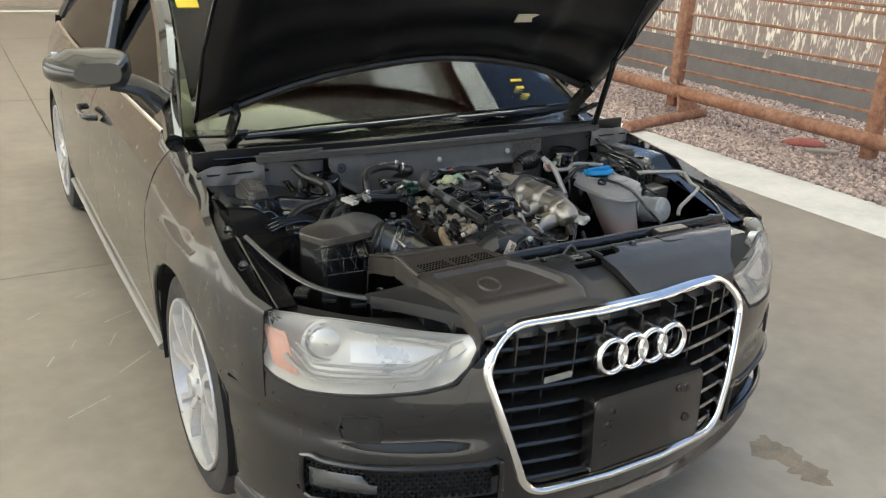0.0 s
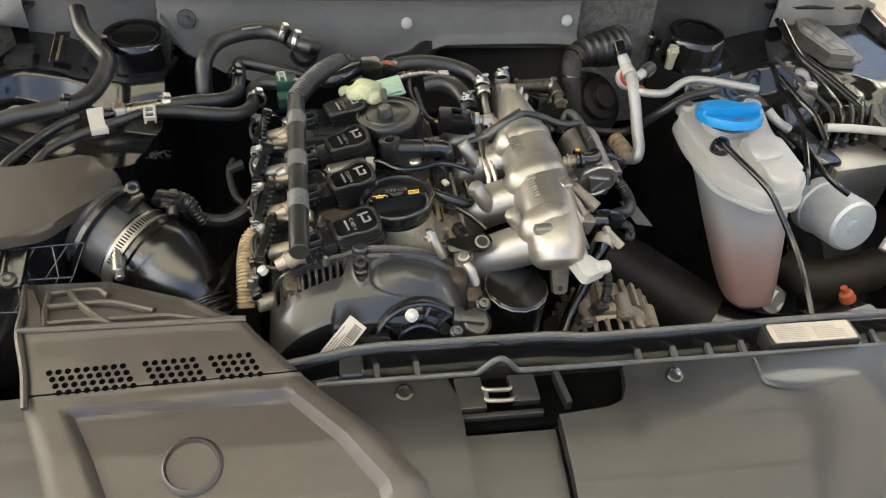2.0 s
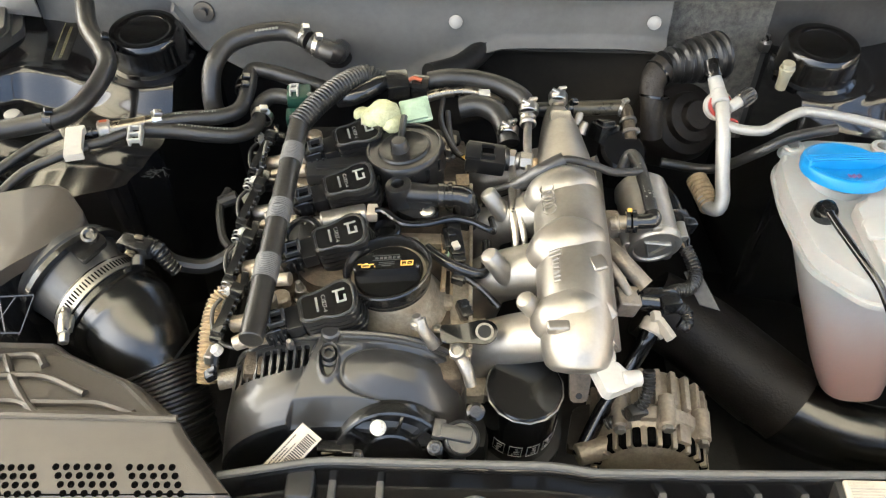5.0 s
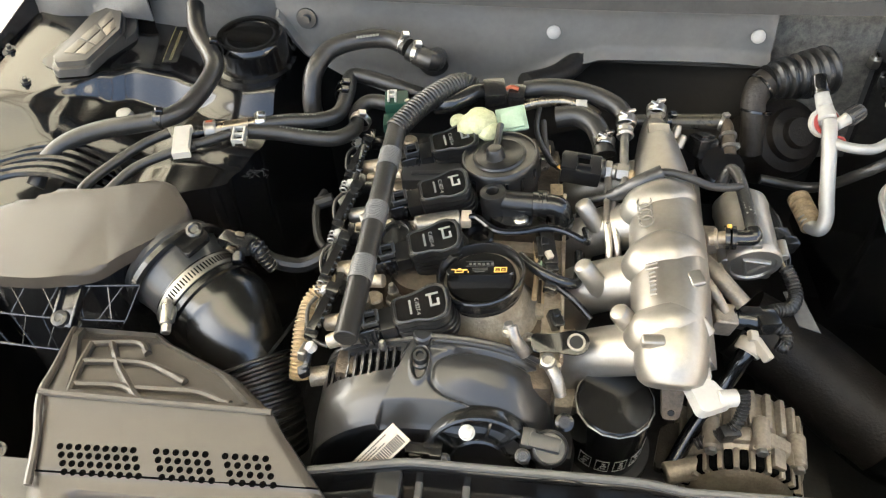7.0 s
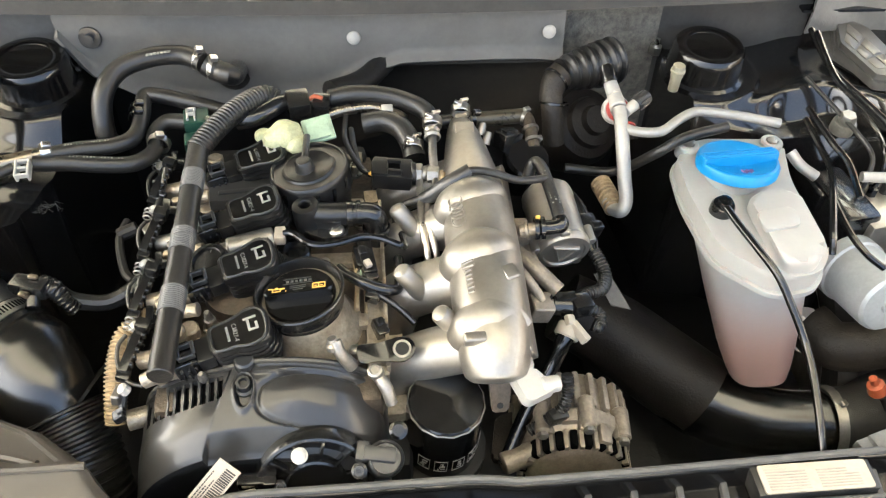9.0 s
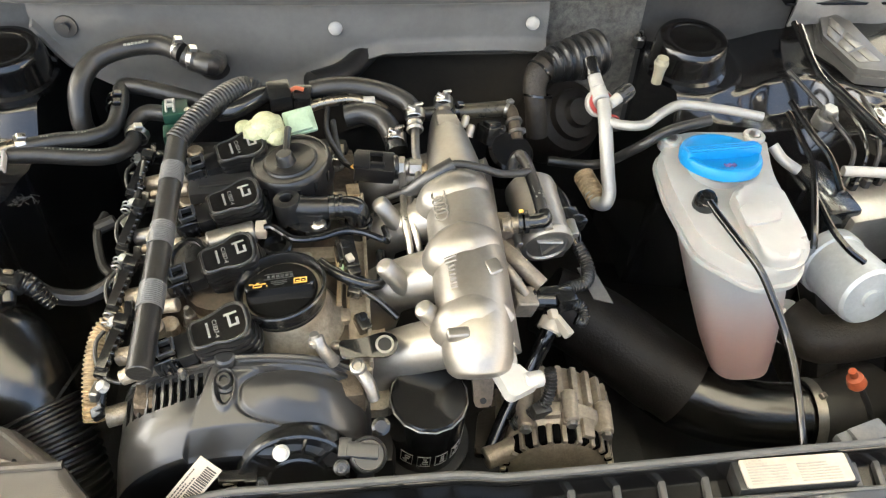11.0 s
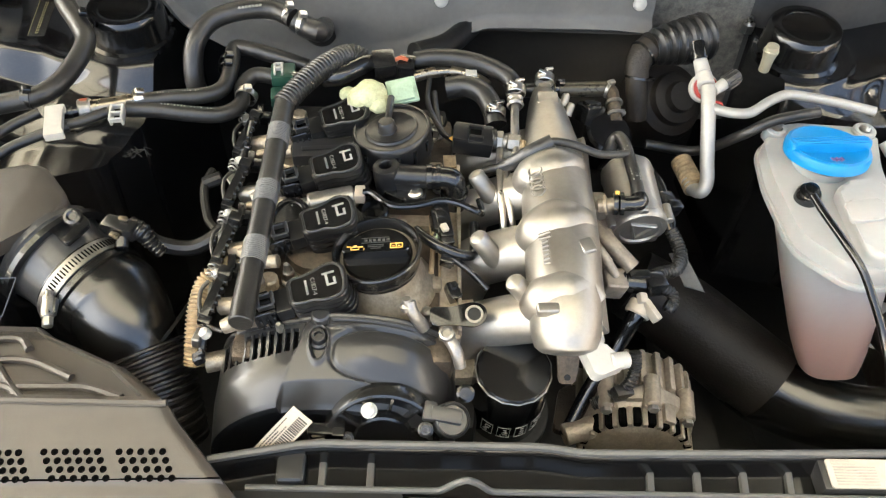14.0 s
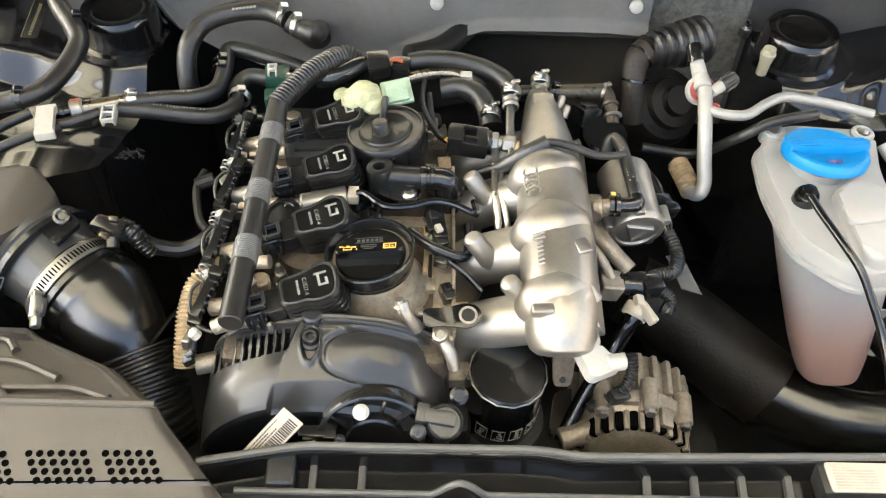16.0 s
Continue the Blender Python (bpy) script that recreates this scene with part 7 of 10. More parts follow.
    add_box(bm, (-0.0276, 0.5953, 0.8580), (0.014, 0.02, 0.014), Euler((0.3, 0.1, 0.4)).to_matrix(), 0.002)
    add_tube(bm, [(-0.0600, 0.5950, 0.8700), (-0.0480, 0.5830, 0.8700), (-0.0336, 0.5740, 0.8680), (-0.0135, 0.5693, 0.8620), (0.0010, 0.5740, 0.8560), (0.0049, 0.5950, 0.8520), (0.0049, 0.6230, 0.8500)], 0.0058, 12, 8)
    part("cam_sensor", bm, "plastic", eng, "black camshaft sensor and lead")
    bm = bm_new()
    add_tube(bm, [(-0.0420, 0.5850, 0.8660), (-0.0334, 0.5772, 0.8600), (-0.0016, 0.5567, 0.8500), (0.0180, 0.5400, 0.8400)], 0.0036, 10, 6)
    part("sensor_pipe", bm, "gloss", eng)
    bm = bm_new()
    add_tube(bm, [(-0.0418, 0.5531, 0.8500), (-0.0404, 0.5931, 0.8500), (-0.0433, 0.6355, 0.8500)], 0.003, 6, 5)
    add_tube(bm, [(-0.0323, 0.5507, 0.8400), (-0.0327, 0.5928, 0.8420), (-0.0366, 0.6321, 0.8450)], 0.002, 6, 5)
    part("edge_wire", bm, "tan", eng)
    # small connectors and coloured wires in the gap beside the head
    for c, s, rz in (((-0.0342, 0.6141, 0.8620), (0.018, 0.026, 0.016), 0.2), ((-0.0237, 0.5714, 0.8560), (0.014, 0.022, 0.014), -0.3), ((-0.0429, 0.6843, 0.8660), (0.02, 0.018, 0.016), 0.1), ((-0.0189, 0.5288, 0.8480), (0.012, 0.02, 0.014), 0.4)):
        q = Euler((0.2, 0.1, rz)).to_matrix()
        bm = bm_new()
        add_box(bm, c, s, q, 0.002)
        add_box(bm, Vector(c) + q @ Vector((0, s[1] * 0.2, s[2] * 0.5)), (s[0] * 0.5, s[1] * 0.4, 0.005), q, 0.001, 1)
        for j in range(3):
            add_box(bm, Vector(c) + q @ Vector((s[0] * 0.5, s[1] * (0.3 * j - 0.3), 0)), (0.003, 0.002, s[2] * 0.8), q, 0.0005, 1)
        part("small_connector", bm, "plastic", eng, "small black wiring connector")
    bm = bm_new()
    add_box(bm, (-0.0286, 0.5959, 0.8740), (0.007, 0.009, 0.005), Euler((0.2, 0.1, 0.5)).to_matrix(), 0.001)
    part("pale_clip", bm, "label", eng)
    for k, (dx, mt) in enumerate(((-0.004, "tan"), (0.0, "green"), (0.004, "white"))):
        bm = bm_new()
        o = Vector((dx, 0, 0))
        add_tube(bm, [Vector((-0.0342, 0.6059, 0.8620)) + o, Vector((-0.0370, 0.5890, 0.8580)) + o * 1.6, Vector((-0.0308, 0.5768, 0.8540)) + o * 0.6, Vector((-0.0237, 0.5746, 0.8550)) + o], 0.0012, 6, 6)
        part("coloured_wire", bm, mt, eng)
    # lifting eye
    bm = bm_new()
    m = frame_at((-0.0094, 0.4916, 0.8600), (1, 0.03, 0), (0, 1, 0.35))
    add_prism(bm, [(-0.032, -0.012), (-0.01, -0.010), (0.012, -0.013), (0.024, -0.006), (0.024, 0.008), (0.012, 0.014), (-0.012, 0.008), (-0.034, 0.008)], -0.002, 0.002, m, bev=0.001, r=0.006)
    eye = part("lifting_eye", bm, "gloss", eng, "black steel lifting eye")
    bm = bm_new()
    add_lathe(bm, [(0.0095, 0.0018), (0.0085, 0.003), (0.007, 0.003), (0.0068, 0.0018), (0.0095, 0.0018)], m @ Vector((0.011, 0.0005, 0)), m.to_3x3() @ Vector((0, 0, 1)), 20)
    part("eye_rim", bm, "dullsteel", eye)
    # dark disc painted for the eye's opening
    bm = bm_new()
    add_lathe(bm, [(0.0068, 0.0022), (0, 0.0022)], m @ Vector((0.011, 0.0005, 0)), m.to_3x3() @ Vector((0, 0, 1)), 20)
    part("eye_hole", bm, "dark", eye)
    bm = bm_new()
    add_tube(bm, [(-0.0626, 0.4913, 0.8800), (-0.0581, 0.4842, 0.8700), (-0.0484, 0.4829, 0.8500)], [0.006, 0.006, 0.0075], 12, 4)
    add_lathe(bm, [(0.008, 0), (0.008, 0.005), (0.0055, 0.007), (0.0045, 0.012), (0, 0.012)], (-0.0634, 0.4891, 0.8720), (-0.2, 0.3, 1), 10)
    part("banjo_bolt", bm, "dullsteel", eng)
    bm = bm_new()
    add_tube(bm, [(-0.0260, 0.4733, 0.8520), (-0.0159, 0.4592, 0.8450), (-0.0108, 0.4502, 0.8300)], [0.006, 0.0065, 0.006], 12, 4)
    add_lathe(bm, [(0.0075, -0.006), (0.0075, 0.005), (0.005, 0.006), (0.004, 0.004), (0, 0.004)], (-0.0251, 0.4698, 0.8570), (-0.2, -0.3, 1), 14)
    part("side_bolt", bm, "dullsteel", eng)


build_block()
build_coils()
build_rail()
build_caps()
build_timing_cover()
build_injectors()
build_top_bits()

# ---- intake side ----
def build_manifold():
    man = thing("intake_manifold", "cast aluminium intake manifold bolted to the engine", "manifold")
    spine = [(0.0945, 0.8360, 0.8680), (0.0950, 0.8000, 0.8720), (0.0950, 0.7270, 0.8760), (0.0952, 0.6450, 0.8760), (0.0948, 0.5760, 0.8730), (0.0930, 0.5200, 0.8690), (0.0920, 0.4800, 0.8600), (0.0920, 0.4570, 0.8440)]
    pts = smooth_path(spine, 16)
    bm = bm_new()
    rows = []
    n = len(pts)
    for i, p in enumerate(pts):
        f = i / (n - 1)
        r = lerp_table([(0, 0.013), (0.05, 0.016), (0.15, 0.022), (0.3, 0.033), (0.45, 0.0395), (0.62, 0.0395), (0.8, 0.037), (0.9, 0.0345), (0.96, 0.031), (0.99, 0.024), (1, 0.012)], f)
        t = (pts[min(i + 1, n - 1)] - pts[max(i - 1, 0)]).normalized()
        s = t.cross(Vector((0, 0, 1))).normalized()
        u = s.cross(t)
        if u.z < 0:
            u = -u
        row = []
        for k in range(48):
            a = 2 * math.pi * k / 48
            ca, sa = math.cos(a), math.sin(a)
            row.append(p + s * (r * ca) + u * (r * 0.95 * sa))
        rows.append(row)
    g = add_grid(bm, rows, closed=True)
    bm.faces.new(g[0])
    bm.faces.new(g[-1])
    body = part("plenum", bm, "alu", man, "bead-blasted aluminium plenum", smooth=60)
    # runners rise from the head and lie across the plenum
    for y, k, dz in ((0.662, 1.0, 0.0), (0.580, 1.06, -0.002), (0.499, 0.98, -0.012), (0.742, 0.86, -0.004)):
        bm = bm_new()
        add_tube(bm, [(-0.006, y + 0.013, 0.780), (0.004, y + 0.012, 0.820 + dz), (0.030, y + 0.008, 0.841 + dz), (0.064, y + 0.003, 0.858 + dz), (0.088, y + 0.003, 0.866 + dz)], [0.0275 * k, 0.0270 * k, 0.0265 * k, 0.0270 * k, 0.0275 * k], 30, 8)
        part("runner", bm, "alu", man, "cast intake runner", smooth=60)
        if y < 0.7:
            bm = bm_new()
            add_tube(bm, [(0.056, y + 0.001, 0.862 + dz), (0.070, y + 0.003, 0.8800 + dz), (0.090, y + 0.008, 0.8885 + dz), (0.109, y + 0.014, 0.8815 + dz), (0.122, y + 0.018, 0.862 + dz)], [0.014 * k, 0.0255 * k, 0.0300 * k, 0.0250 * k, 0.012 * k], 30, 8)
            part("plenum_lobe", bm, "alu", body, smooth=60)
        bm = bm_new()
        add_prism(bm, [(-0.022, y - 0.036), (0.006, y - 0.036), (0.006, y + 0.036), (-0.022, y + 0.036)], 0.775, 0.790, None, bev=0.003, r=0.008)
        part("runner_flange", bm, "alu2", man)
    # blunt injector bosses
    for p, q, r in (((0.0290, 0.6590, 0.8500), (0.0035, 0.6680, 0.8860), 0.0105), ((0.0280, 0.5740, 0.8480), (0.0040, 0.5740, 0.8860), 0.011), ((0.0600, 0.5165, 0.8560), (0.0385, 0.5140, 0.8880), 0.011), ((0.1190, 0.8150, 0.8660), (0.1230, 0.8250, 0.8780), 0.0055), ((0.1230, 0.8020, 0.8620), (0.1290, 0.8110, 0.8740), 0.0055)):
        p, q = Vector(p), Vector(q)
        h = (q - p).length
        bm = bm_new()
        add_lathe(bm, [(r * 1.15, 0), (r, h * 0.35), (r * 0.93, h - 0.004), (r * 0.75, h - 0.0012), (r * 0.4, h), (0, h)], p, q - p, 20)
        part("nipple", bm, "alu", man)
    # rear lug, cast steps and bean-shaped bosses
    for p, s, rz in (((0.0950, 0.7960, 0.8900), (0.026, 0.020, 0.010), 0.02), ((0.0955, 0.8330, 0.8760), (0.016, 0.012, 0.014), 0.0), ((0.0700, 0.4780, 0.8900), (0.022, 0.011, 0.012), 0.05), ((0.1130, 0.5480, 0.9050), (0.016, 0.018, 0.005), 0.35)):
        bm = bm_new()
        add_box(bm, p, s, Euler((0.1, 0, rz)).to_matrix(), 0.0035, 3)
        part("lug", bm, "alu", man)
    bm = bm_new()
    add_tube(bm, [(0.1030, 0.5190, 0.8870), (0.1120, 0.5110, 0.8860), (0.1240, 0.5010, 0.8760)], [0.0095, 0.0105, 0.0095], 16, 4)
    part("lug", bm, "alu", man)
    # foot below the front end
    bm = bm_new()
    m = frame_at((0.0965, 0.4500, 0.8200), (1, 0, 0), (0, 0.55, 0.84))
    add_prism(bm, [(-0.008, -0.010), (0.008, -0.010), (0.010, 0.004), (0.012, 0.034), (-0.012, 0.034), (-0.009, 0.004)], -0.012, 0.0, m, bev=0.0025, r=0.003)
    foot = part("foot", bm, "headcast", man)
    # dark disc painted for the foot's hole
    bm = bm_new()
    add_lathe(bm, [(0.0035, 0.0), (0.003, 0.0008), (0.0, 0.0008)], m @ Vector((0.0, -0.003, 0.0)), m.to_3x3() @ Vector((0, 0, 1)), 12)
    part("foot_hole", bm, "dark", foot)
    # raised cast marks: interlaced rings and bars
    bm = bm_new()
    for k in range(4):
        c = Vector((0.0690, 0.6370, 0.9065)) + Vector((-0.0004 * k, 0.0098 * (k - 1.5), 0.0))
        add_tube(bm, [c + Vector((0.0068 * math.cos(a), 0.0078 * math.sin(a), 0.003 * math.cos(a))) for a in [2 * math.pi * j / 14 for j in range(15)]], 0.0011, 6, 1)
    for k in range(8):
        c = Vector((0.0745, 0.5440, 0.9075)) + Vector((-0.004, 0.0055 * (k - 4), 0))
        add_box(bm, c, (0.007 if k < 6 else 0.013, 0.0026, 0.0024), Euler((0, -0.4, 0.1 * (k % 3))).to_matrix(), 0.0006, 1)
    for k in range(9):
        c = Vector((0.0760, 0.7480, 0.8960)) + Vector((0.0006 * k, 0.0062 * (k - 3), -0.0007 * k))
        add_box(bm, c, (0.006, 0.0024, 0.0024), Euler((0, -0.4, 0)).to_matrix(), 0.0006, 1)
    cm = part("cast_mark", bm, "alu", body)
    cm["kind"] = "stuff"
    # flange seam on the far side, casting under the throttle
    bm = bm_new()
    m = frame_at((0.1330, 0.6450, 0.8630), (0.03, 1, 0), (-0.5, 0, 0.85))
    add_prism(bm, [(-0.17, -0.010), (0.10, -0.010), (0.115, 0.0), (0.10, 0.010), (-0.17, 0.010)], -0.006, 0.003, m, bev=0.001, r=0.004)
    part("flange", bm, "alu", man)
    bm = bm_new()
    add_prism(bm, [(0.126, 0.590), (0.150, 0.584), (0.166, 0.610), (0.160, 0.640), (0.146, 0.668), (0.126, 0.690)], 0.800, 0.838, None, bev=0.004, r=0.006, seg=3)
    add_tube(bm, [(0.132, 0.640, 0.848), (0.150, 0.606, 0.850), (0.178, 0.578, 0.836)], [0.007, 0.0095, 0.009], 16, 5)
    add_tube(bm, [(0.128, 0.606, 0.858), (0.144, 0.580, 0.852), (0.158, 0.566, 0.836)], [0.005, 0.0055, 0.005], 12, 5)
    add_box(bm, (0.146, 0.660, 0.846), (0.026, 0.030, 0.020), Euler((0.1, 0.3, 0.3)).to_matrix(), 0.004, 3)
    add_box(bm, (0.156, 0.566, 0.824), (0.026, 0.026, 0.026), Euler((0.1, 0.2, 0.1)).to_matrix(), 0.004, 3)
    part("side_casting", bm, "altcast", man, "stained casting under the throttle")
    # throttle motor housing: barrel, lid ring, triangular emboss
    a, b = Vector((0.1880, 0.7150, 0.8480)), Vector((0.1960, 0.6360, 0.8340))
    L = (b - a).length
    bm = bm_new()
    add_lathe(bm, [(0.0, -0.012), (0.022, -0.012), (0.030, -0.004), (0.0315, 0.006), (0.0305, 0.010), (0.0300, L - 0.012), (0.0318, L - 0.010), (0.0318, L - 0.003), (0.0298, L), (0.0250, L + 0.0005), (0.0235, L - 0.002), (0.0, L - 0.002)], a, b - a, 44)
    thr = part("throttle_body", bm, "alu", man, "cast throttle motor housing")
    ax = (b - a).normalized()
    q = basis(ax)
    bm = bm_new()
    tri = [b + ax * -0.001 + q.to_3x3() @ Vector((0.0175 * math.cos(t), 0.0175 * math.sin(t), 0)) for t in (0.3, 2.4, 4.5)]
    add_tube(bm, tri + tri[:1], 0.0028, 8, 1)
    part("throttle_rib", bm, "alu", thr)
    for t in (0.4, 1.7, 3.0, 5.4):
        bm = bm_new()
        c = b - ax * 0.008 + q.to_3x3() @ Vector((0.033 * math.cos(t), 0.033 * math.sin(t), 0))
        add_cyl(bm, c - ax * 0.016, c + ax * 0.006, 0.0058, seg=12, bev=0.001)
        part("throttle_lug", bm, "alu", thr)
    bm = bm_new()
    add_prism(bm, [(0.168, 0.690), (0.196, 0.735), (0.212, 0.735), (0.226, 0.690), (0.214, 0.668)], 0.800, 0.842, None, bev=0.003, r=0.006)
    part("throttle_flange", bm, "alu2", thr)
    # purge line: printed slim hose down to a collared elbow
    bm = bm_new()
    add_tube(bm, [(0.1650, 0.7290, 0.8620), (0.1690, 0.7380, 0.8760), (0.1750, 0.7380, 0.8840), (0.1797, 0.7210, 0.8860), (0.1815, 0.6900, 0.8870), (0.1838, 0.6560, 0.8850), (0.1852, 0.6410, 0.8800)], 0.0072, 14, 8)
    v = part("purge_hose", bm, "rubber", man, "slim black purge hose with pale print")
    bm = bm_new()
    add_tube(bm, [(0.1850, 0.6450, 0.8810), (0.1850, 0.6370, 0.8790), (0.1780, 0.6350, 0.8780), (0.1680, 0.6355, 0.8770)], [0.0085, 0.0098, 0.0085, 0.0085], 16, 6)
    for x in (0.1660, 0.1590):
        add_lathe(bm, [(0.0085, -0.003), (0.0128, -0.0028), (0.0128, 0.0018), (0.0085, 0.003)], (x, 0.6362, 0.8760), (1, -0.05, 0.1), 22)
    part("hose_elbow", bm, "plastic", v)
    bm = bm_new()
    for k in range(14):
        for j in range(3):
            if (k * 5 + j * 3) % 4:
                c = Vector((0.1800, 0.7120, 0.8930)).lerp(Vector((0.1836, 0.6600, 0.8925)), k / 13) + Vector((0.0036 * (j - 1), 0, -0.0011 * abs(j - 1)))
                add_box(bm, c, (0.0026, 0.0024, 0.0012), bev=0.0003, seg=1)
    part("hose_print", bm, "print", v)
    bm = bm_new()
    add_cyl(bm, (0.1410, 0.6390, 0.8690), (0.1600, 0.6365, 0.8750), 0.0078, seg=16, bev=0.001)
    add_lathe(bm, [(0.0078, -0.002), (0.011, -0.0015), (0.011, 0.0015), (0.0078, 0.002)], (0.1490, 0.6380, 0.8715), (1, -0.1, 0.3), 16)
    part("purge_stub", bm, "alu2", v)
    bm = bm_new()
    add_box(bm, (0.1590, 0.6400, 0.8890), (0.005, 0.004, 0.003), bev=0.0008)
    part("paint_mark", bm, "gold", v)
    # vacuum hose across the top, with a foam-covered length
    bm = bm_new()
    add_tube(bm, [(0.0045, 0.6740, 0.8560), (0.0060, 0.6840, 0.8600), (0.0160, 0.6880, 0.8700), (0.0465, 0.6870, 0.8850), (0.0685, 0.6860, 0.9050), (0.0885, 0.6905, 0.9155), (0.1156, 0.6890, 0.9120), (0.1418, 0.6900, 0.9000), (0.1640, 0.6960, 0.8940), (0.1790, 0.7010, 0.8920)], 0.0046, 12, 8)
    vac = part("vacuum_hose", bm, "rubber", man, "black vacuum hose over the manifold")
    bm = bm_new()
    add_tube(bm, [(0.0330, 0.6872, 0.8790), (0.0465, 0.6868, 0.8850), (0.0685, 0.6858, 0.9050), (0.0890, 0.6905, 0.9155)], [0.0055, 0.0088, 0.0092, 0.0092], 16, 8)
    part("foam_sleeve", bm, "satin", vac)
    # fuel pipes, hexagon unions, pressure sensor
    bm = bm_new()
    add_tube(bm, [(0.0345, 0.7200, 0.8820), (0.0341, 0.7020, 0.8790), (0.0334, 0.6587, 0.8700), (0.0374, 0.6230, 0.8500), (0.0400, 0.6160, 0.8300)], 0.0043, 12, 8)
    add_tube(bm, [(0.0530, 0.7180, 0.8840), (0.0520, 0.7060, 0.8820), (0.0425, 0.6900, 0.8760), (0.0415, 0.6546, 0.8680), (0.0470, 0.6280, 0.8500), (0.0490, 0.6200, 0.8300)], 0.0043, 12, 8)
    part("fuel_pipe", bm, "steel", man, "bright steel fuel pipes")
    bm = bm_new()
    q3 = Euler((0.15, 0.1, -0.06)).to_matrix()
    add_box(bm, (0.0035, 0.7270, 0.8830), (0.046, 0.030, 0.024), q3, 0.003, 2)
    add_box(bm, (-0.0110, 0.7230, 0.8960), (0.018, 0.022, 0.006), q3, 0.0015)
    add_box(bm, (0.0060, 0.7150, 0.8960), (0.016, 0.004, 0.008), q3, 0.001)
    add_box(bm, (0.0060, 0.7330, 0.8960), (0.016, 0.004, 0.008), q3, 0.001)
    add_cyl(bm, (0.0255, 0.7265, 0.8830), (0.0310, 0.7265, 0.8830), 0.0135, seg=20, bev=0.001)
    sens = part("pressure_sensor", bm, "coil", man, "black fuel pressure sensor")
    bm = bm_new()
    add_box(bm, (0.0060, 0.7240, 0.8945), (0.013, 0.012, 0.003), q3, 0.0005, 1)
    part("sensor_slot", bm, "hole", sens)
    bm = bm_new()
    add_cyl(bm, (0.0305, 0.7255, 0.8840), (0.0385, 0.7245, 0.8840), 0.0118, seg=6, bev=0.001)
    add_cyl(bm, (0.0385, 0.7245, 0.8840), (0.0440, 0.7230, 0.8840), 0.0085, seg=16, bev=0.001)
    add_cyl(bm, (0.0440, 0.7228, 0.8840), (0.0580, 0.7205, 0.8850), 0.0100, seg=6, bev=0.001)
    un = part("fuel_union", bm, "dullsteel", man, "metal fuel unions")
    bm = bm_new()
    add_tube(bm, [(0.0527, 0.7270, 0.8860), (0.0525, 0.7500, 0.8900), (0.0541, 0.7790, 0.8950)], 0.0052, 12, 4)
    add_lathe(bm, [(0.0085, 0), (0.0105, 0.003), (0.0085, 0.008), (0.0100, 0.012), (0.0, 0.014)], (0.0541, 0.7740, 0.8950), (0, 1, 0.2), 16)
    part("union_pipe", bm, "dullsteel", un)
    bm = bm_new()
    add_cyl(bm, (0.0540, 0.7195, 0.8830), (0.0640, 0.7180, 0.8840), 0.0072, seg=14, bev=0.002)
    part("orange_cap", bm, "tan", un)
    for c in ((0.0563, 0.8050, 0.8950), (0.0955, 0.8420, 0.8850), (0.0316, 0.7760, 0.8840)):
        c = Vector(c)
        bm = bm_new()
        add_lathe(bm, [(0.0112, -0.006), (0.0122, -0.005), (0.0122, 0.005), (0.0112, 0.006)], c, (0.1, 1, 0.3), 18)
        add_box(bm, c + Vector((0.004, 0.004, 0.012)), (0.012, 0.004, 0.007), Euler((0.3, 0.2, 0.5)).to_matrix(), 0.0008, 1)
        add_box(bm, c + Vector((-0.004, -0.002, 0.012)), (0.010, 0.004, 0.007), Euler((0.3, 0.2, -0.4)).to_matrix(), 0.0008, 1)
        part("spring_clamp", bm, "steel", man, "steel spring clamp")
    # pale lever bracket: arm, block and stub
    bm = bm_new()
    m = frame_at((0.1190, 0.4560, 0.8600), (1, 0.05, -0.12), (0, 1, 0.15))
    add_prism(bm, [(-0.0140, 0.0000), (-0.0040, -0.0260), (0.0020, -0.0285), (0.0280, -0.0170), (0.0300, -0.0090), (0.0180, -0.0030), (0.0100, 0.0060), (0.0060, 0.0060)], -0.016, 0.0, m, bev=0.002, r=0.003, seg=3)
    lev = part("lever_bracket", bm, "palemetal", man, "pale bare-metal lever bracket")
    bm = bm_new()
    add_prism(bm, [(-0.0150, 0.0020), (0.0080, 0.0040), (0.0110, 0.0080), (0.0080, 0.0480), (0.0010, 0.0490)], -0.020, -0.002, m, bev=0.003, r=0.003)
    part("lever_web", bm, "alu", lev)
    bm = bm_new()
    add_cyl(bm, m @ Vector((0.014, -0.012, -0.005)), m @ Vector((0.0335, -0.0085, -0.005)), 0.0088, 0.0082, 20, 0.0015)
    part("lever_stub", bm, "palemetal", lev)
    # plugs and wiring to the right of the throttle
    bm = bm_new()
    add_cyl(bm, (0.1640, 0.5710, 0.8210), (0.1700, 0.5705, 0.8210), 0.0145, seg=20, bev=0.001)
    add_cyl(bm, (0.1700, 0.5705, 0.8210), (0.1960, 0.5690, 0.8200), 0.0118, seg=20, bev=0.002)
    add_box(bm, (0.2020, 0.5670, 0.8230), (0.024, 0.022, 0.020), Euler((0, 0.1, 0.25)).to_matrix(), 0.004)
    add_box(bm, (0.1850, 0.5720, 0.8330), (0.022, 0.010, 0.005), Euler((0, 0, 0.05)).to_matrix(), 0.0015)
    part("throttle_plug", bm, "plastic", man, "black throttle wiring plug")
    bm = bm_new()
    add_box(bm, (0.2290, 0.6720, 0.8400), (0.020, 0.026, 0.020), Euler((0.1, 0.2, 0.25)).to_matrix(), 0.003)
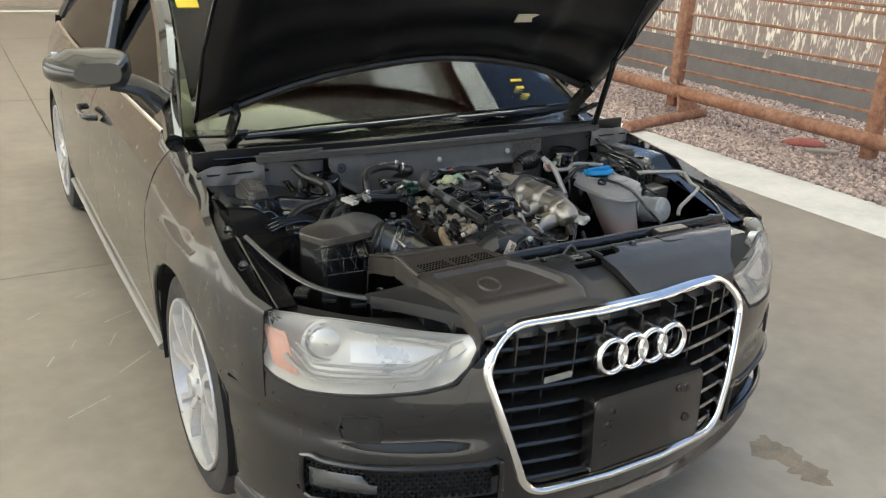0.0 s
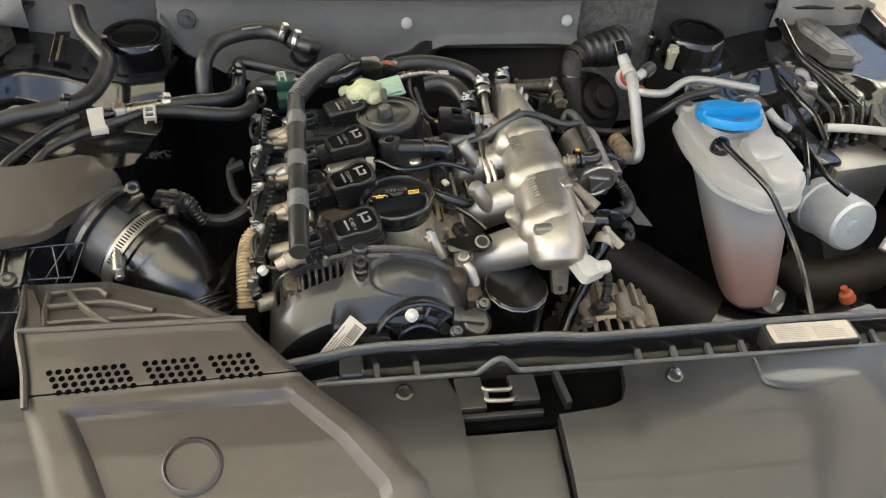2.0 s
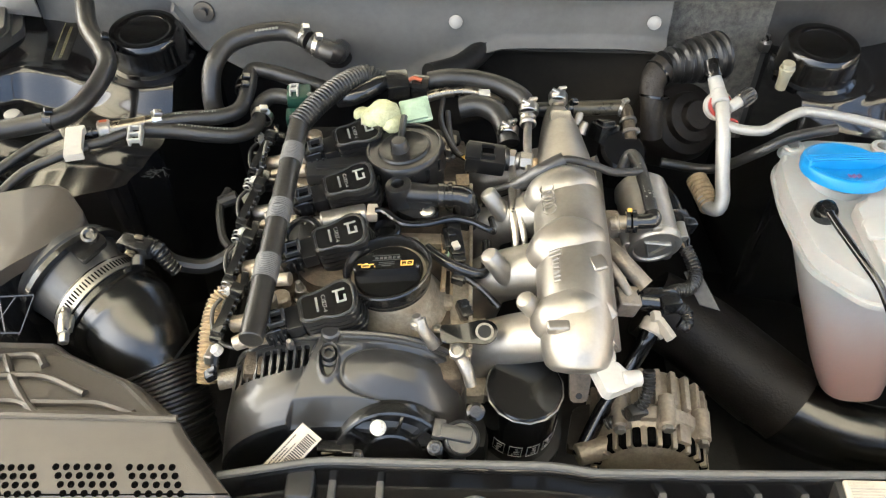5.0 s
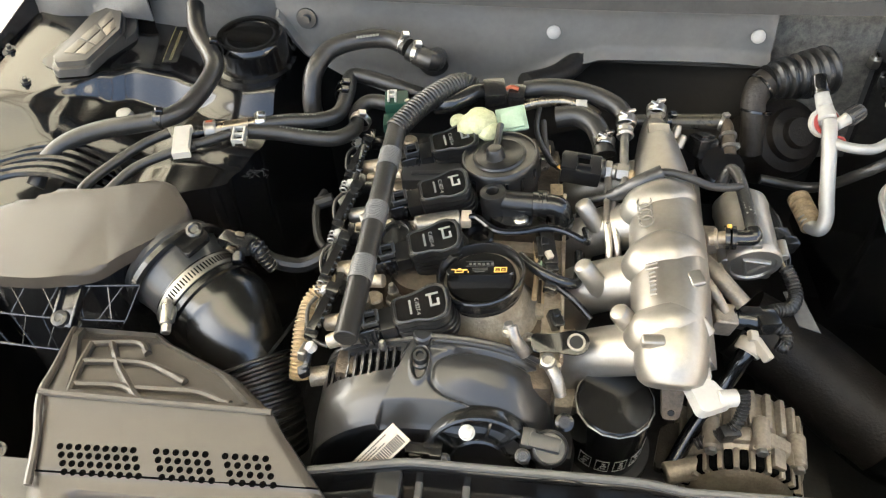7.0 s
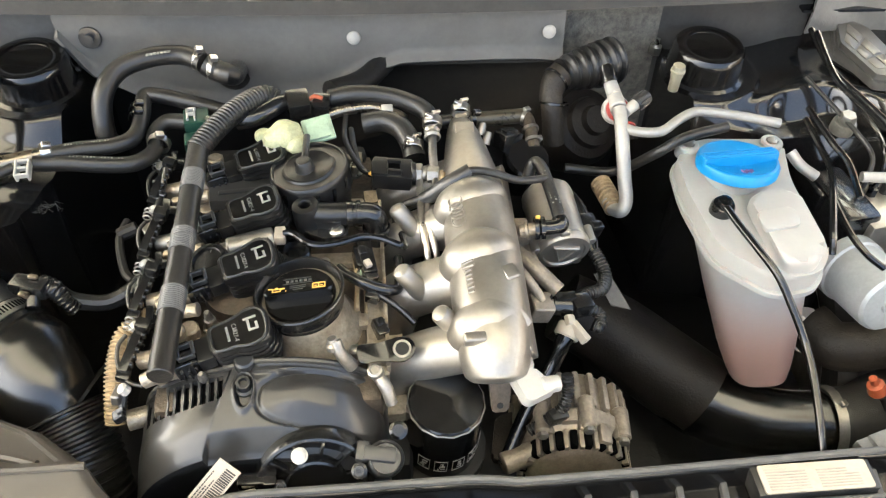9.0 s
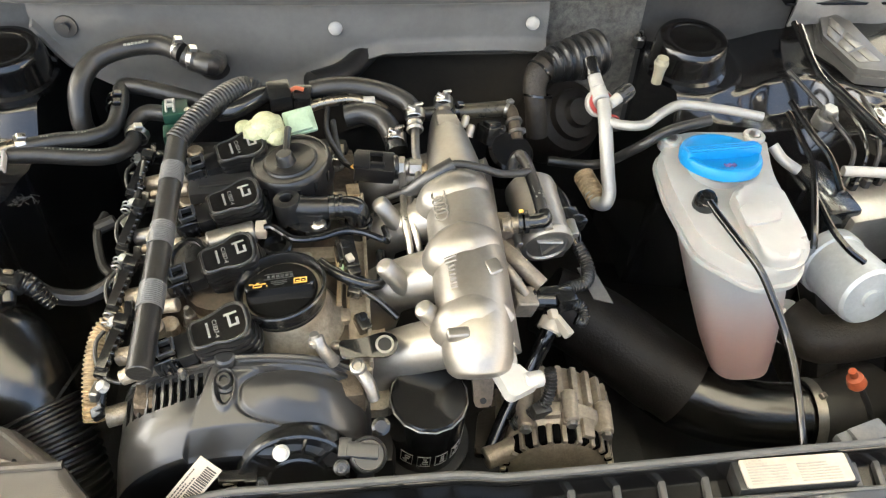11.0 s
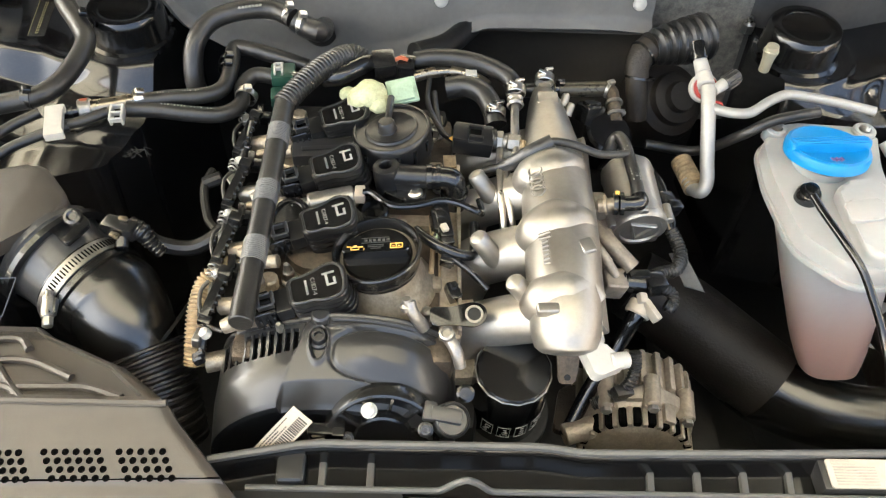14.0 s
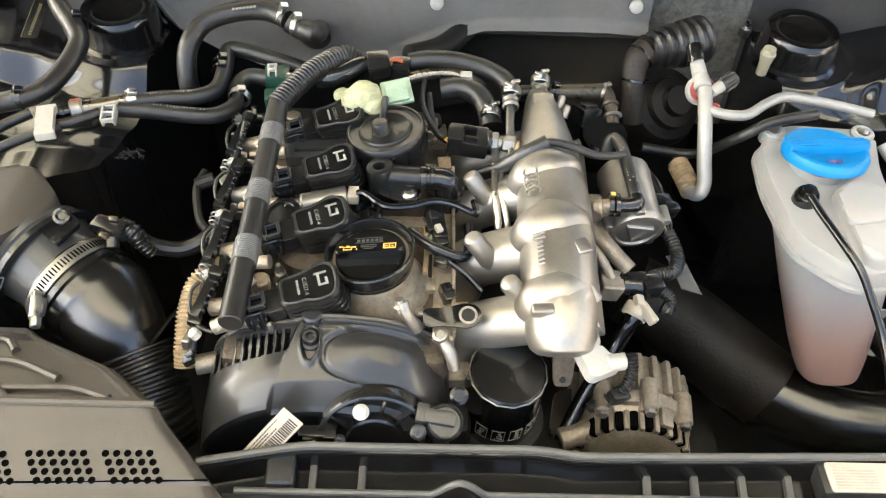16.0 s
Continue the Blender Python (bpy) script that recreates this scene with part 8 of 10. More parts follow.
    add_box(bm, (0.2360, 0.6640, 0.8430), (0.016, 0.012, 0.018), Euler((0.1, 0.2, 0.25)).to_matrix(), 0.002)
    add_tube(bm, [(0.2150, 0.7200, 0.8500), (0.2240, 0.7000, 0.8480), (0.2280, 0.6830, 0.8440)], 0.006, 10, 6)
    part("throttle_plug", bm, "plastic", man, "black throttle wiring plugs")
    for k in range(4):
        bm = bm_new()
        o = Vector((0.0035 * (k - 1.5), 0, 0.001 * (k % 2)))
        add_tube(bm, [Vector((0.2298, 0.6590, 0.8370)) + o, Vector((0.2300, 0.6500, 0.8340)) + o * 1.3, Vector((0.2330, 0.6420, 0.8290)) + o * 0.6], 0.0012, 6, 5)
        part("plug_wire", bm, "tan" if k == 1 else "rubber", man)
    bm = bm_new()
    add_tube(bm, [(0.2330, 0.6430, 0.8280), (0.2390, 0.6300, 0.8220), (0.2420, 0.6130, 0.8160), (0.2330, 0.5950, 0.8150), (0.2150, 0.5870, 0.8180), (0.2030, 0.5790, 0.8200)], 0.0074, 14, 8, rib=0.0014, pitch=0.0042)
    add_tube(bm, [(0.2122, 0.5640, 0.8200), (0.2228, 0.5590, 0.8150), (0.2210, 0.5450, 0.8100), (0.2130, 0.5480, 0.8120)], 0.0065, 12, 6, rib=0.0012, pitch=0.004)
    part("plug_sleeve", bm, "rubber", man, "ribbed black wiring sleeve")
    bm = bm_new()
    m = frame_at((0.2480, 0.6030, 0.8080), (0.35, -1, -0.1), (1, 0.3, 0.3))
    add_prism(bm, [(-0.025, -0.008), (0.02, -0.012), (0.035, 0.004), (-0.02, 0.008)], -0.001, 0.001, m)
    part("tape_flag", bm, "greywrap", man)
    bm = bm_new()
    add_tube(bm, [(0.1920, 0.5530, 0.8120), (0.1815, 0.5382, 0.8000), (0.1669, 0.5221, 0.7700), (0.1358, 0.4857, 0.7300), (0.1118, 0.4469, 0.7000)], [0.0115, 0.0095, 0.0085, 0.0085, 0.0085], 16, 6)
    dh = part("oil_hose", bm, "gloss", man, "glossy black hose")
    bm = bm_new()
    add_lathe(bm, [(0.0125, -0.008), (0.0142, -0.006), (0.0142, 0.006), (0.0125, 0.008)], (0.1865, 0.5450, 0.8060), (0.4, 0.6, 0.4), 18)
    add_box(bm, (0.1955, 0.5360, 0.8150), (0.010, 0.026, 0.010), Euler((0.3, 0.4, 0.7)).to_matrix(), 0.002)
    add_box(bm, (0.1865, 0.5475, 0.8220), (0.010, 0.012, 0.008), Euler((0.3, 0.4, 0.2)).to_matrix(), 0.002)
    part("pale_clamp", bm, "label", dh)


def build_oil_filter():
    f = thing("oil_filter", "black spin-on oil filter canister standing on the engine", "oil filter")
    c = Vector((0.0440, 0.4590, 0.8170))
    ax = Vector((0.02, -0.10, 1))
    mm = Matrix.Translation(c) @ basis(ax)
    bm = bm_new()
    seg = 60

    def ring(r, h, wave):
        return [mm @ Vector(((r + wave * abs(math.sin(7.5 * t))) * math.cos(t), (r + wave * abs(math.sin(7.5 * t))) * math.sin(t), h)) for t in [2 * math.pi * k / seg for k in range(seg)]]
    rows = [ring(r, h, w) for r, h, w in ((0.012, 0.0004, 0), (0.030, 0.0, 0), (0.0362, -0.0005, 0), (0.0380, -0.0022, -0.0003), (0.0388, -0.006, -0.0010), (0.0392, -0.017, -0.0006), (0.0397, -0.021, 0), (0.0398, -0.10, 0), (0.037, -0.104, 0))]
    g = add_grid(bm, rows, closed=True)
    bm.faces.new(g[0])
    body = part("canister", bm, "gloss", f)
    bm = bm_new()
    for k in range(15):
        a, b = 2 * math.pi * k / 15, 2 * math.pi * (k + 1) / 15
        add_tube(bm, [mm @ Vector((r * math.cos(t), r * math.sin(t), -0.0042)) for t, r in ((a, 0.0390), ((a + b) / 2, 0.0380), (b, 0.0390))], 0.0010, 6, 1)
    part("flute_edge", bm, "dullsteel", body, "worn bright edge of the flutes")
    # thin printed frames and lines round the foot of the canister
    bm = bm_new()

    def tick(a, h, w, d):
        add_box(bm, mm @ Vector((0.0400 * math.cos(a), 0.0400 * math.sin(a), h)), (w, 0.0006, d), (mm.to_3x3() @ Matrix.Rotation(a + math.pi / 2, 3, "Z")), 0.0001, 1)
    rng = random.Random(6)
    for k in range(5):
        a = radians(-135 + 27 * k)
        for j in range(-3, 4):
            for h in (-0.060, -0.082):
                tick(a + 0.05 * j, h, 0.0022, 0.0007)
        for h in (-0.0655, -0.071, -0.0765):
            tick(a - 0.165, h, 0.0007, 0.0055)
            tick(a + 0.165, h, 0.0007, 0.0055)
            tick(a + rng.uniform(-0.08, 0.08), h, rng.uniform(0.003, 0.006), rng.uniform(0.0008, 0.0022))
            tick(a + rng.uniform(-0.08, 0.08), h - 0.002, rng.uniform(0.0008, 0.003), 0.003)
    part("filter_print", bm, "badge", body)
    bm = bm_new()
    add_lathe(bm, [(0.05, -0.125), (0.05, -0.1), (0.03, -0.1)], c, ax, 30)
    add_box(bm, c + Vector((-0.02, 0.02, -0.19)), (0.10, 0.09, 0.15), bev=0.01)
    part("filter_base", bm, "dark", f)


def build_alternator():
    a = thing("alternator", "grey-brown cast alternator with cooling slots", "alternator")
    c = Vector((0.1890, 0.4330, 0.6850))
    ax = Vector((-0.10, -1, 0.02)).normalized()
    bm = bm_new()
    add_lathe(bm, [(0.0, 0.0), (0.042, 0.0), (0.052, -0.003), (0.0585, -0.010), (0.0595, -0.026), (0.0625, -0.030), (0.0660, -0.034), (0.0665, -0.048), (0.0630, -0.051), (0.0605, -0.054), (0.0605, -0.092), (0.052, -0.105), (0, -0.106)], c, ax, 56)
    body = part("housing", bm, "altcast", a)
    mm = Matrix.Translation(c) @ basis(ax)
    q = mm.to_3x3()

    def on(t, r, h):
        return mm @ Vector((r * math.cos(t), r * math.sin(t), h))
    for k in range(24):
        t = 2 * math.pi * k / 24
        turn = q @ Matrix.Rotation(t, 3, "Z")
        bm = bm_new()
        add_box(bm, on(t, 0.0625, -0.074), (0.013, 0.0072, 0.044), turn, 0.0022, 2)
        part("fin", bm, "altcast", body)
        t += math.pi / 24
        bm = bm_new()
        add_box(bm, on(t, 0.0575, -0.0145), (0.010, 0.0085, 0.020), q @ Matrix.Rotation(t, 3, "Z"), 0.0015, 1)
        part("slot", bm, "hole", body)
        bm = bm_new()
        add_box(bm, on(t + math.pi / 24, 0.0600, -0.0135), (0.007, 0.0055, 0.024), q @ Matrix.Rotation(t + math.pi / 24, 3, "Z"), 0.0018, 2)
        part("bridge", bm, "altcast", body)
    for t in (0.75, 1.45, 2.2, 3.3):
        bm = bm_new()
        add_cyl(bm, on(t, 0.068, -0.060), on(t, 0.068, -0.022), 0.0095, 0.0085, 16, 0.002)
        add_box(bm, on(t, 0.062, -0.030), (0.012, 0.020, 0.018), q @ Matrix.Rotation(t, 3, "Z"), 0.003, 2)
        part("bolt_lug", bm, "altcast", body)
        bm = bm_new()
        add_cyl(bm, on(t, 0.068, -0.024), on(t, 0.068, -0.017), 0.0062, seg=6, bev=0.0008)
        part("through_bolt", bm, "dullsteel", body)
    bm = bm_new()
    add_box(bm, on(1.75, 0.064, -0.038), (0.012, 0.018, 0.016), q @ Matrix.Rotation(1.75, 3, "Z"), 0.002, 2)
    add_box(bm, on(1.15, 0.062, -0.020), (0.012, 0.014, 0.022), q @ Matrix.Rotation(1.15, 3, "Z"), 0.002, 2)
    part("regulator", bm, "altcast", a)
    # long mount bolt, bracket plate and lead
    bm = bm_new()
    add_cyl(bm, (0.1080, 0.4445, 0.7060), (0.1660, 0.4615, 0.7120), 0.0125, seg=20, bev=0.002)
    add_lathe(bm, [(0.0145, 0), (0.0145, 0.007), (0.0115, 0.008), (0.0115, 0.012), (0.0135, 0.013), (0.0135, 0.02), (0, 0.021)], (0.1650, 0.4612, 0.7120), (1, 0.29, 0.1), 18)
    part("mount_bolt", bm, "altcast", a)
    bm = bm_new()
    add_prism(bm, [(0.098, 0.455), (0.130, 0.450), (0.170, 0.470), (0.185, 0.500), (0.165, 0.520), (0.110, 0.510)], 0.690, 0.700, None, bev=0.003, r=0.008)
    part("mount_plate", bm, "hosebrown", a)
    bm = bm_new()
    add_tube(bm, [(0.1785, 0.5000, 0.7900), (0.1800, 0.4900, 0.7750), (0.1750, 0.4789, 0.7600), (0.1645, 0.4755, 0.7500), (0.1520, 0.4720, 0.7400), (0.1390, 0.4695, 0.7300)], 0.0062, 12, 8, rib=0.0014, pitch=0.004)
    add_box(bm, (0.1680, 0.4720, 0.7520), (0.022, 0.014, 0.014), Euler((0, 0.2, 0.3)).to_matrix(), 0.003)
    part("alternator_lead", bm, "rubber", a)


# ---- hoses and pipes at the back ----
def hose(name, label, pts, r, mt="rubber", n=8, seg=14, rib=0.0, pitch=0.008):
    bm = bm_new()
    add_tube(bm, pts, r, seg, n, rib, pitch)
    ob = part(name, bm, mt)
    return tagged(ob, label, "hose")


def clamp(parent, p, ax, r, w=0.006, mt="steel"):
    bm = bm_new()
    add_lathe(bm, [(r, -w / 2), (r + 0.0016, -w / 2), (r + 0.0016, w / 2), (r, w / 2)], p, ax, 20)
    add_box(bm, Vector(p) + Vector((0.004, -0.003, r + 0.003)), (0.01, 0.008, 0.007), Euler((0.2, 0.3, 0.4)).to_matrix(), 0.001, 1)
    return part("hose_clamp", bm, mt, parent)


def build_hoses():
    h = hose("heater_hose", "black rubber heater hose arching to the bulkhead",
             [(-0.3431, 0.8453, 0.8400), (-0.3478, 0.8549, 0.8650), (-0.3458, 0.8786, 0.8950), (-0.3276, 0.9070, 0.9120), (-0.2876, 0.9216, 0.9200), (-0.2502, 0.9242, 0.9200), (-0.2239, 0.9090, 0.9180)], 0.0125)
    clamp(h, (-0.2309, 0.9163, 0.9190), Vector((0.03, -0.008, -0.004)), 0.0128)
    clamp(h, (-0.2132, 0.9055, 0.9130), Vector((0.03, -0.008, -0.004)), 0.0128)
    bm = bm_new()
    add_tube(bm, [(-0.2216, 0.9082, 0.9160), (-0.2063, 0.9027, 0.9100), (-0.1891, 0.9011, 0.9050), (-0.1966, 0.9900, 0.8535)], 0.0138, 14, 6)
    add_lathe(bm, [(0.024, -0.004), (0.023, 0.006), (0.016, 0.008), (0.014, 0.002)], (-0.2013, 0.9820, 0.8538), (0, -1, 0.2), 24)
    part("hose_elbow", bm, "rubber", h)
    bm = bm_new()
    for k in range(7):
        add_box(bm, Vector((-0.2882, 0.9045, 0.9340)).lerp(Vector((-0.2634, 0.9116, 0.9340)), k / 6), (0.0035, 0.005, 0.001), bev=0.0003, seg=1)
    part("hose_print", bm, "print", h)
    h2 = hose("coolant_hose", "black rubber coolant hose behind the engine",
              [(-0.3955, 0.7732, 0.8860), (-0.3591, 0.7854, 0.8850), (-0.3218, 0.7945, 0.8820), (-0.3000, 0.8114, 0.8820), (-0.2960, 0.8484, 0.8860), (-0.2967, 0.8805, 0.8900), (-0.2753, 0.8795, 0.8900), (-0.2366, 0.8705, 0.8850), (-0.2024, 0.8630, 0.8780)], 0.0098)
    clamp(h2, (-0.3010, 0.8560, 0.8870), (0.1, 1, 0.1), 0.0102, 0.007, "gloss")
    clamp(h2, (-0.3000, 0.8420, 0.8855), (0.1, 1, 0.1), 0.0102, 0.004, "gloss")
    h3 = hose("coolant_hose", "black rubber coolant hose behind the engine",
              [(-0.4041, 0.7638, 0.8840), (-0.3700, 0.7682, 0.8800), (-0.3318, 0.7699, 0.8740), (-0.2976, 0.7754, 0.8700), (-0.2779, 0.7962, 0.8700), (-0.2791, 0.8210, 0.8760), (-0.2648, 0.8380, 0.8820), (-0.2347, 0.8342, 0.8820)], 0.0098)
    for hh, a, b in ((h2, Vector((-0.3700, 0.7820, 0.8950)), Vector((-0.3250, 0.7930, 0.8918))), (h3, Vector((-0.3640, 0.7690, 0.8890)), Vector((-0.3080, 0.7725, 0.8810)))):
        bm = bm_new()
        for k in range(16):
            if k % 5 != 3:
                add_box(bm, a.lerp(b, k / 15), (0.0016, 0.0028 - 0.0008 * (k % 2), 0.0008), Euler((0, 0, 0.2)).to_matrix(), 0.0002, 1)
        part("hose_print", bm, "print", hh)
    clamp(h3, (-0.2708, 0.8014, 0.8780), (0.2, 1, 0.1), 0.012, 0.008)
    bm = bm_new()
    r = Euler((0, 0, 0.15)).to_matrix()
    add_box(bm, (-0.2290, 0.8340, 0.8860), (0.030, 0.030, 0.016), r, 0.003)
    add_box(bm, (-0.2270, 0.8060, 0.8740), (0.030, 0.024, 0.016), r, 0.003)
    part("quick_coupling", bm, "darkgreen", h3, "dark green quick-release coupling")
    bm = bm_new()
    for dx in (-0.0045, 0.0045):
        add_box(bm, (-0.2345 + dx, 0.8335, 0.8950), (0.0028, 0.022, 0.005), r, 0.0008, 1)
    add_box(bm, (-0.2345, 0.8340, 0.8955), (0.010, 0.004, 0.005), r, 0.0008, 1)
    add_box(bm, (-0.2345, 0.8435, 0.8950), (0.010, 0.003, 0.006), r, 0.0008, 1)
    part("coupling_clip", bm, "white", h3, "white retaining clip")
    bm = bm_new()
    add_cyl(bm, (-0.2180, 0.8290, 0.8880), (-0.2020, 0.8245, 0.8870), 0.0075, seg=16, bev=0.0015)
    part("coupling_ring", bm, "steel", h3)
    h4 = hose("fuel_line", "bright metal tapered fuel fitting with an orange mark",
              [(-0.4430, 0.7580, 0.8880), (-0.4280, 0.7630, 0.8880), (-0.4100, 0.7700, 0.8880), (-0.3948, 0.7770, 0.8880)], [0.0105, 0.0095, 0.0085, 0.0080], "hosesteel", 8, 18)
    bm = bm_new()
    add_lathe(bm, [(0.0, 0.0), (0.0105, 0.0), (0.0128, 0.0015), (0.0128, 0.013), (0.0112, 0.015)], (-0.4560, 0.7535, 0.8880), (1, 0.35, 0), 24)
    part("fitting_end", bm, "dullsteel", h4)
    bm = bm_new()
    add_lathe(bm, [(0.0045, -0.02), (0.0065, -0.018), (0.0065, -0.012), (0.0085, -0.011), (0.0085, -0.007), (0.0065, -0.006), (0.0065, 0.0)], (-0.4560, 0.7535, 0.8880), (1, 0.35, 0), 18)
    part("line_socket", bm, "plastic", h4)
    bm = bm_new()
    add_box(bm, (-0.4490, 0.7575, 0.9003), (0.009, 0.005, 0.0016), Euler((0.2, 0, 0.3)).to_matrix(), 0.0005, 1)
    part("orange_mark", bm, "orange", h4)
    clamp(h4, (-0.3925, 0.7785, 0.8870), (1, 0.4, 0), 0.0105, 0.011)
    r = Euler((0.15, 0, 0.12)).to_matrix()
    bm = bm_new()
    for dx in (-0.0065, 0.0065):
        add_box(bm, Vector((-0.4085, 0.7440, 0.8915)) + r @ Vector((dx, 0, 0)), (0.0028, 0.024, 0.012), r, 0.0008, 1)
    for dy in (-0.0105, 0.0, 0.0105):
        add_box(bm, Vector((-0.4085, 0.7440, 0.8935)) + r @ Vector((0, dy, 0)), (0.013, 0.003, 0.007), r, 0.0008, 1)
    part("pipe_clip", bm, "white", h4)
    h5 = hose("vent_pipe", "black rubber pipe looping over the inner wing",
              [(-0.5323, 0.9746, 0.9300), (-0.5187, 0.9347, 0.9150), (-0.4913, 0.8967, 0.9050), (-0.4778, 0.8654, 0.9000), (-0.4857, 0.8093, 0.8950), (-0.5048, 0.7763, 0.8920), (-0.5404, 0.7612, 0.8900), (-0.5868, 0.7464, 0.8880), (-0.6246, 0.7264, 0.8820), (-0.6485, 0.7054, 0.8680), (-0.6573, 0.6778, 0.8500)], [0.0125, 0.0125, 0.012, 0.0115, 0.0105], n=7)
    clamp(h5, (-0.5186, 0.7694, 0.8920), (1, 0.1, 0), 0.0115, 0.01, "plastic")
    clamp(h5, (-0.4889, 0.9049, 0.9060), (0.1, 1, -0.2), 0.0125, 0.005, "gloss")
    for k, pts in enumerate(([(-0.5008, 0.7502, 0.8860), (-0.5276, 0.7309, 0.8820), (-0.5563, 0.6983, 0.8760), (-0.5787, 0.6622, 0.8700), (-0.5770, 0.6383, 0.8650)], [(-0.4607, 0.7282, 0.8860), (-0.4953, 0.7120, 0.8820), (-0.5280, 0.6902, 0.8760), (-0.5490, 0.6570, 0.8680)],
                             [(-0.4216, 0.7529, 0.8880), (-0.4523, 0.7353, 0.8860), (-0.4787, 0.7279, 0.8850)])):
        hose("fuel_line", "thin black plastic fuel line", pts, 0.0062)
    # light tag over the lines
    bm = bm_new()
    m = frame_at((-0.4714, 0.7204, 0.9020), Vector((-0.4722, 0.7554, 0.9020)) - Vector((-0.4945, 0.7492, 0.9020)), Vector((-0.4945, 0.7492, 0.9020)) - Vector((-0.4654, 0.6874, 0.9020)))
    add_prism(bm, [(-0.0095, -0.026), (0.0115, -0.026), (0.0115, -0.021), (0.0095, -0.020), (0.0095, 0.020), (0.0115, 0.021), (0.0115, 0.026), (-0.0095, 0.026)], -0.009, 0.0, m, bev=0.0012, r=0.001)
    tagged(part("line_holder", bm, "white"), "cream plastic line holder clipped over fuel lines", "clip")
    # harness bundle on the wing
    for k in range(5):
        hose("taped_wire", "black taped wiring loom on the inner wing",
             [Vector((-0.7186, 0.6943, 0.8680)) + Vector((0, -0.01 * k, 0.004 * (k % 2))), Vector((-0.6720, 0.7238, 0.8720)) + Vector((0, -0.012 * k, 0)), Vector((-0.6217, 0.7279, 0.8720)) + Vector((0, -0.013 * k, 0.003)),
              Vector((-0.5767, 0.7184, 0.8620)) + Vector((0, -0.012 * k, 0)), Vector((-0.5577, 0.7072, 0.8500)) + Vector((0.004 * k, -0.01 * k, 0))], 0.0055, "gloss", 6, 8)
    # white cap on the wing, a stub of frayed tape
    bm = bm_new()
    add_lathe(bm, [(0.013, -0.012), (0.0125, -0.002), (0.0105, 0.0), (0.0100, 0.003), (0.006, 0.0045), (0, 0.0045)], (-0.6090, 0.8370, 0.8430), (0, 0, 1), 16)
    tagged(part("wing_plug", bm, "palemetal"), "pale metal plug in the inner wing", "plug")
    # cam-end pipe along the bulkhead
    h6 = hose("breather_hose", "black breather hose along the back of the engine",
              [(-0.0672, 0.8522, 0.9000), (-0.0429, 0.8530, 0.9050), (-0.0114, 0.8517, 0.9050), (0.0238, 0.8448, 0.9000), (0.0481, 0.8303, 0.8950), (0.0573, 0.8142, 0.8880)], 0.0115)
    hose("metal_pipe", "bare steel pipe behind the engine", [(-0.0693, 0.8299, 0.8920), (-0.0486, 0.8352, 0.8950), (-0.0174, 0.8391, 0.8950), (0.0109, 0.8324, 0.8900), (0.0240, 0.8240, 0.8860)], 0.0068, "hosesteel", 8, 16)
    bm = bm_new()
    add_box(bm, (0.0023, 0.8269, 0.9000), (0.014, 0.012, 0.008), bev=0.001)
    part("pipe_tag", bm, "white", h6)
    hose("breather_hose", "black rubber hose curling to the fuel pump", [(-0.0267, 0.8194, 0.8850), (-0.0029, 0.8181, 0.8900), (0.0178, 0.8055, 0.8880), (0.0292, 0.7837, 0.8800), (0.0325, 0.7671, 0.8720)], 0.0135)
    hose("breather_hose", "black rubber hose behind the manifold tip", [(0.0560, 0.8430, 0.8640), (0.0800, 0.8455, 0.8650), (0.1080, 0.8475, 0.8650)], 0.0095, "rubber", 4, 16)
    cp = hose("metal_pipe", "dull brownish metal crosspipe at the bulkhead", [(0.1080, 0.8476, 0.8650), (0.1450, 0.8530, 0.8630), (0.1800, 0.8595, 0.8605)], 0.0098, "crosspipe", 4, 20)
    clamp(cp, (0.1130, 0.8485, 0.8650), (1, 0.12, 0), 0.0100, 0.005, "plastic")
    hose("rubber_duct", "dark rubber duct behind the engine", [(-0.0686, 0.9070, 0.8700), (-0.0277, 0.9441, 0.8600), (-0.0013, 0.9801, 0.8600), (0.0133, 0.9938, 0.8700)], 0.016, "dark")
    bm = bm_new()
    add_lathe(bm, [(0.0, 0.010), (0.026, 0.010), (0.030, 0.006), (0.031, -0.004), (0.024, -0.006), (0.024, -0.05), (0.0, -0.05)], (0.1790, 0.8000, 0.8330), (0.15, -0.35, 1), 28)
    fpump = part("fuel_pump", bm, "gloss")
    tagged(fpump, "black high-pressure pump behind the manifold", "pump")
    bm = bm_new()
    add_tube(bm, [(0.1800, 0.8595, 0.8605), (0.1860, 0.8520, 0.8600), (0.1880, 0.8360, 0.8540), (0.1890, 0.8150, 0.8420)], [0.0095, 0.0085, 0.0085, 0.0095], 14, 5)
    part("pump_pipe", bm, "headcast", fpump, "brass-coloured bent pipe")
    bm = bm_new()
    for c, ax in (((0.1830, 0.8570, 0.8600), (0.8, -0.5, 0)), ((0.1878, 0.8370, 0.8545), (0.1, -1, -0.3)), ((0.1888, 0.8230, 0.8480), (0.1, -1, -0.4))):
        add_lathe(bm, [(0.0095, -0.0025), (0.0112, -0.002), (0.0112, 0.002), (0.0095, 0.0025)], c, ax, 18)
    add_box(bm, (0.1850, 0.8590, 0.8710), (0.010, 0.007, 0.005), Euler((0.2, 0.2, 0.6)).to_matrix(), 0.001, 1)
    add_box(bm, (0.1985, 0.8240, 0.8510), (0.006, 0.008, 0.005), Euler((0.2, 0.2, 0.2)).to_matrix(), 0.001, 1)
    part("pump_clamp", bm, "dullsteel", fpump)
    bm = bm_new()
    r = Euler((-0.2, 0.25, 0.5)).to_matrix()
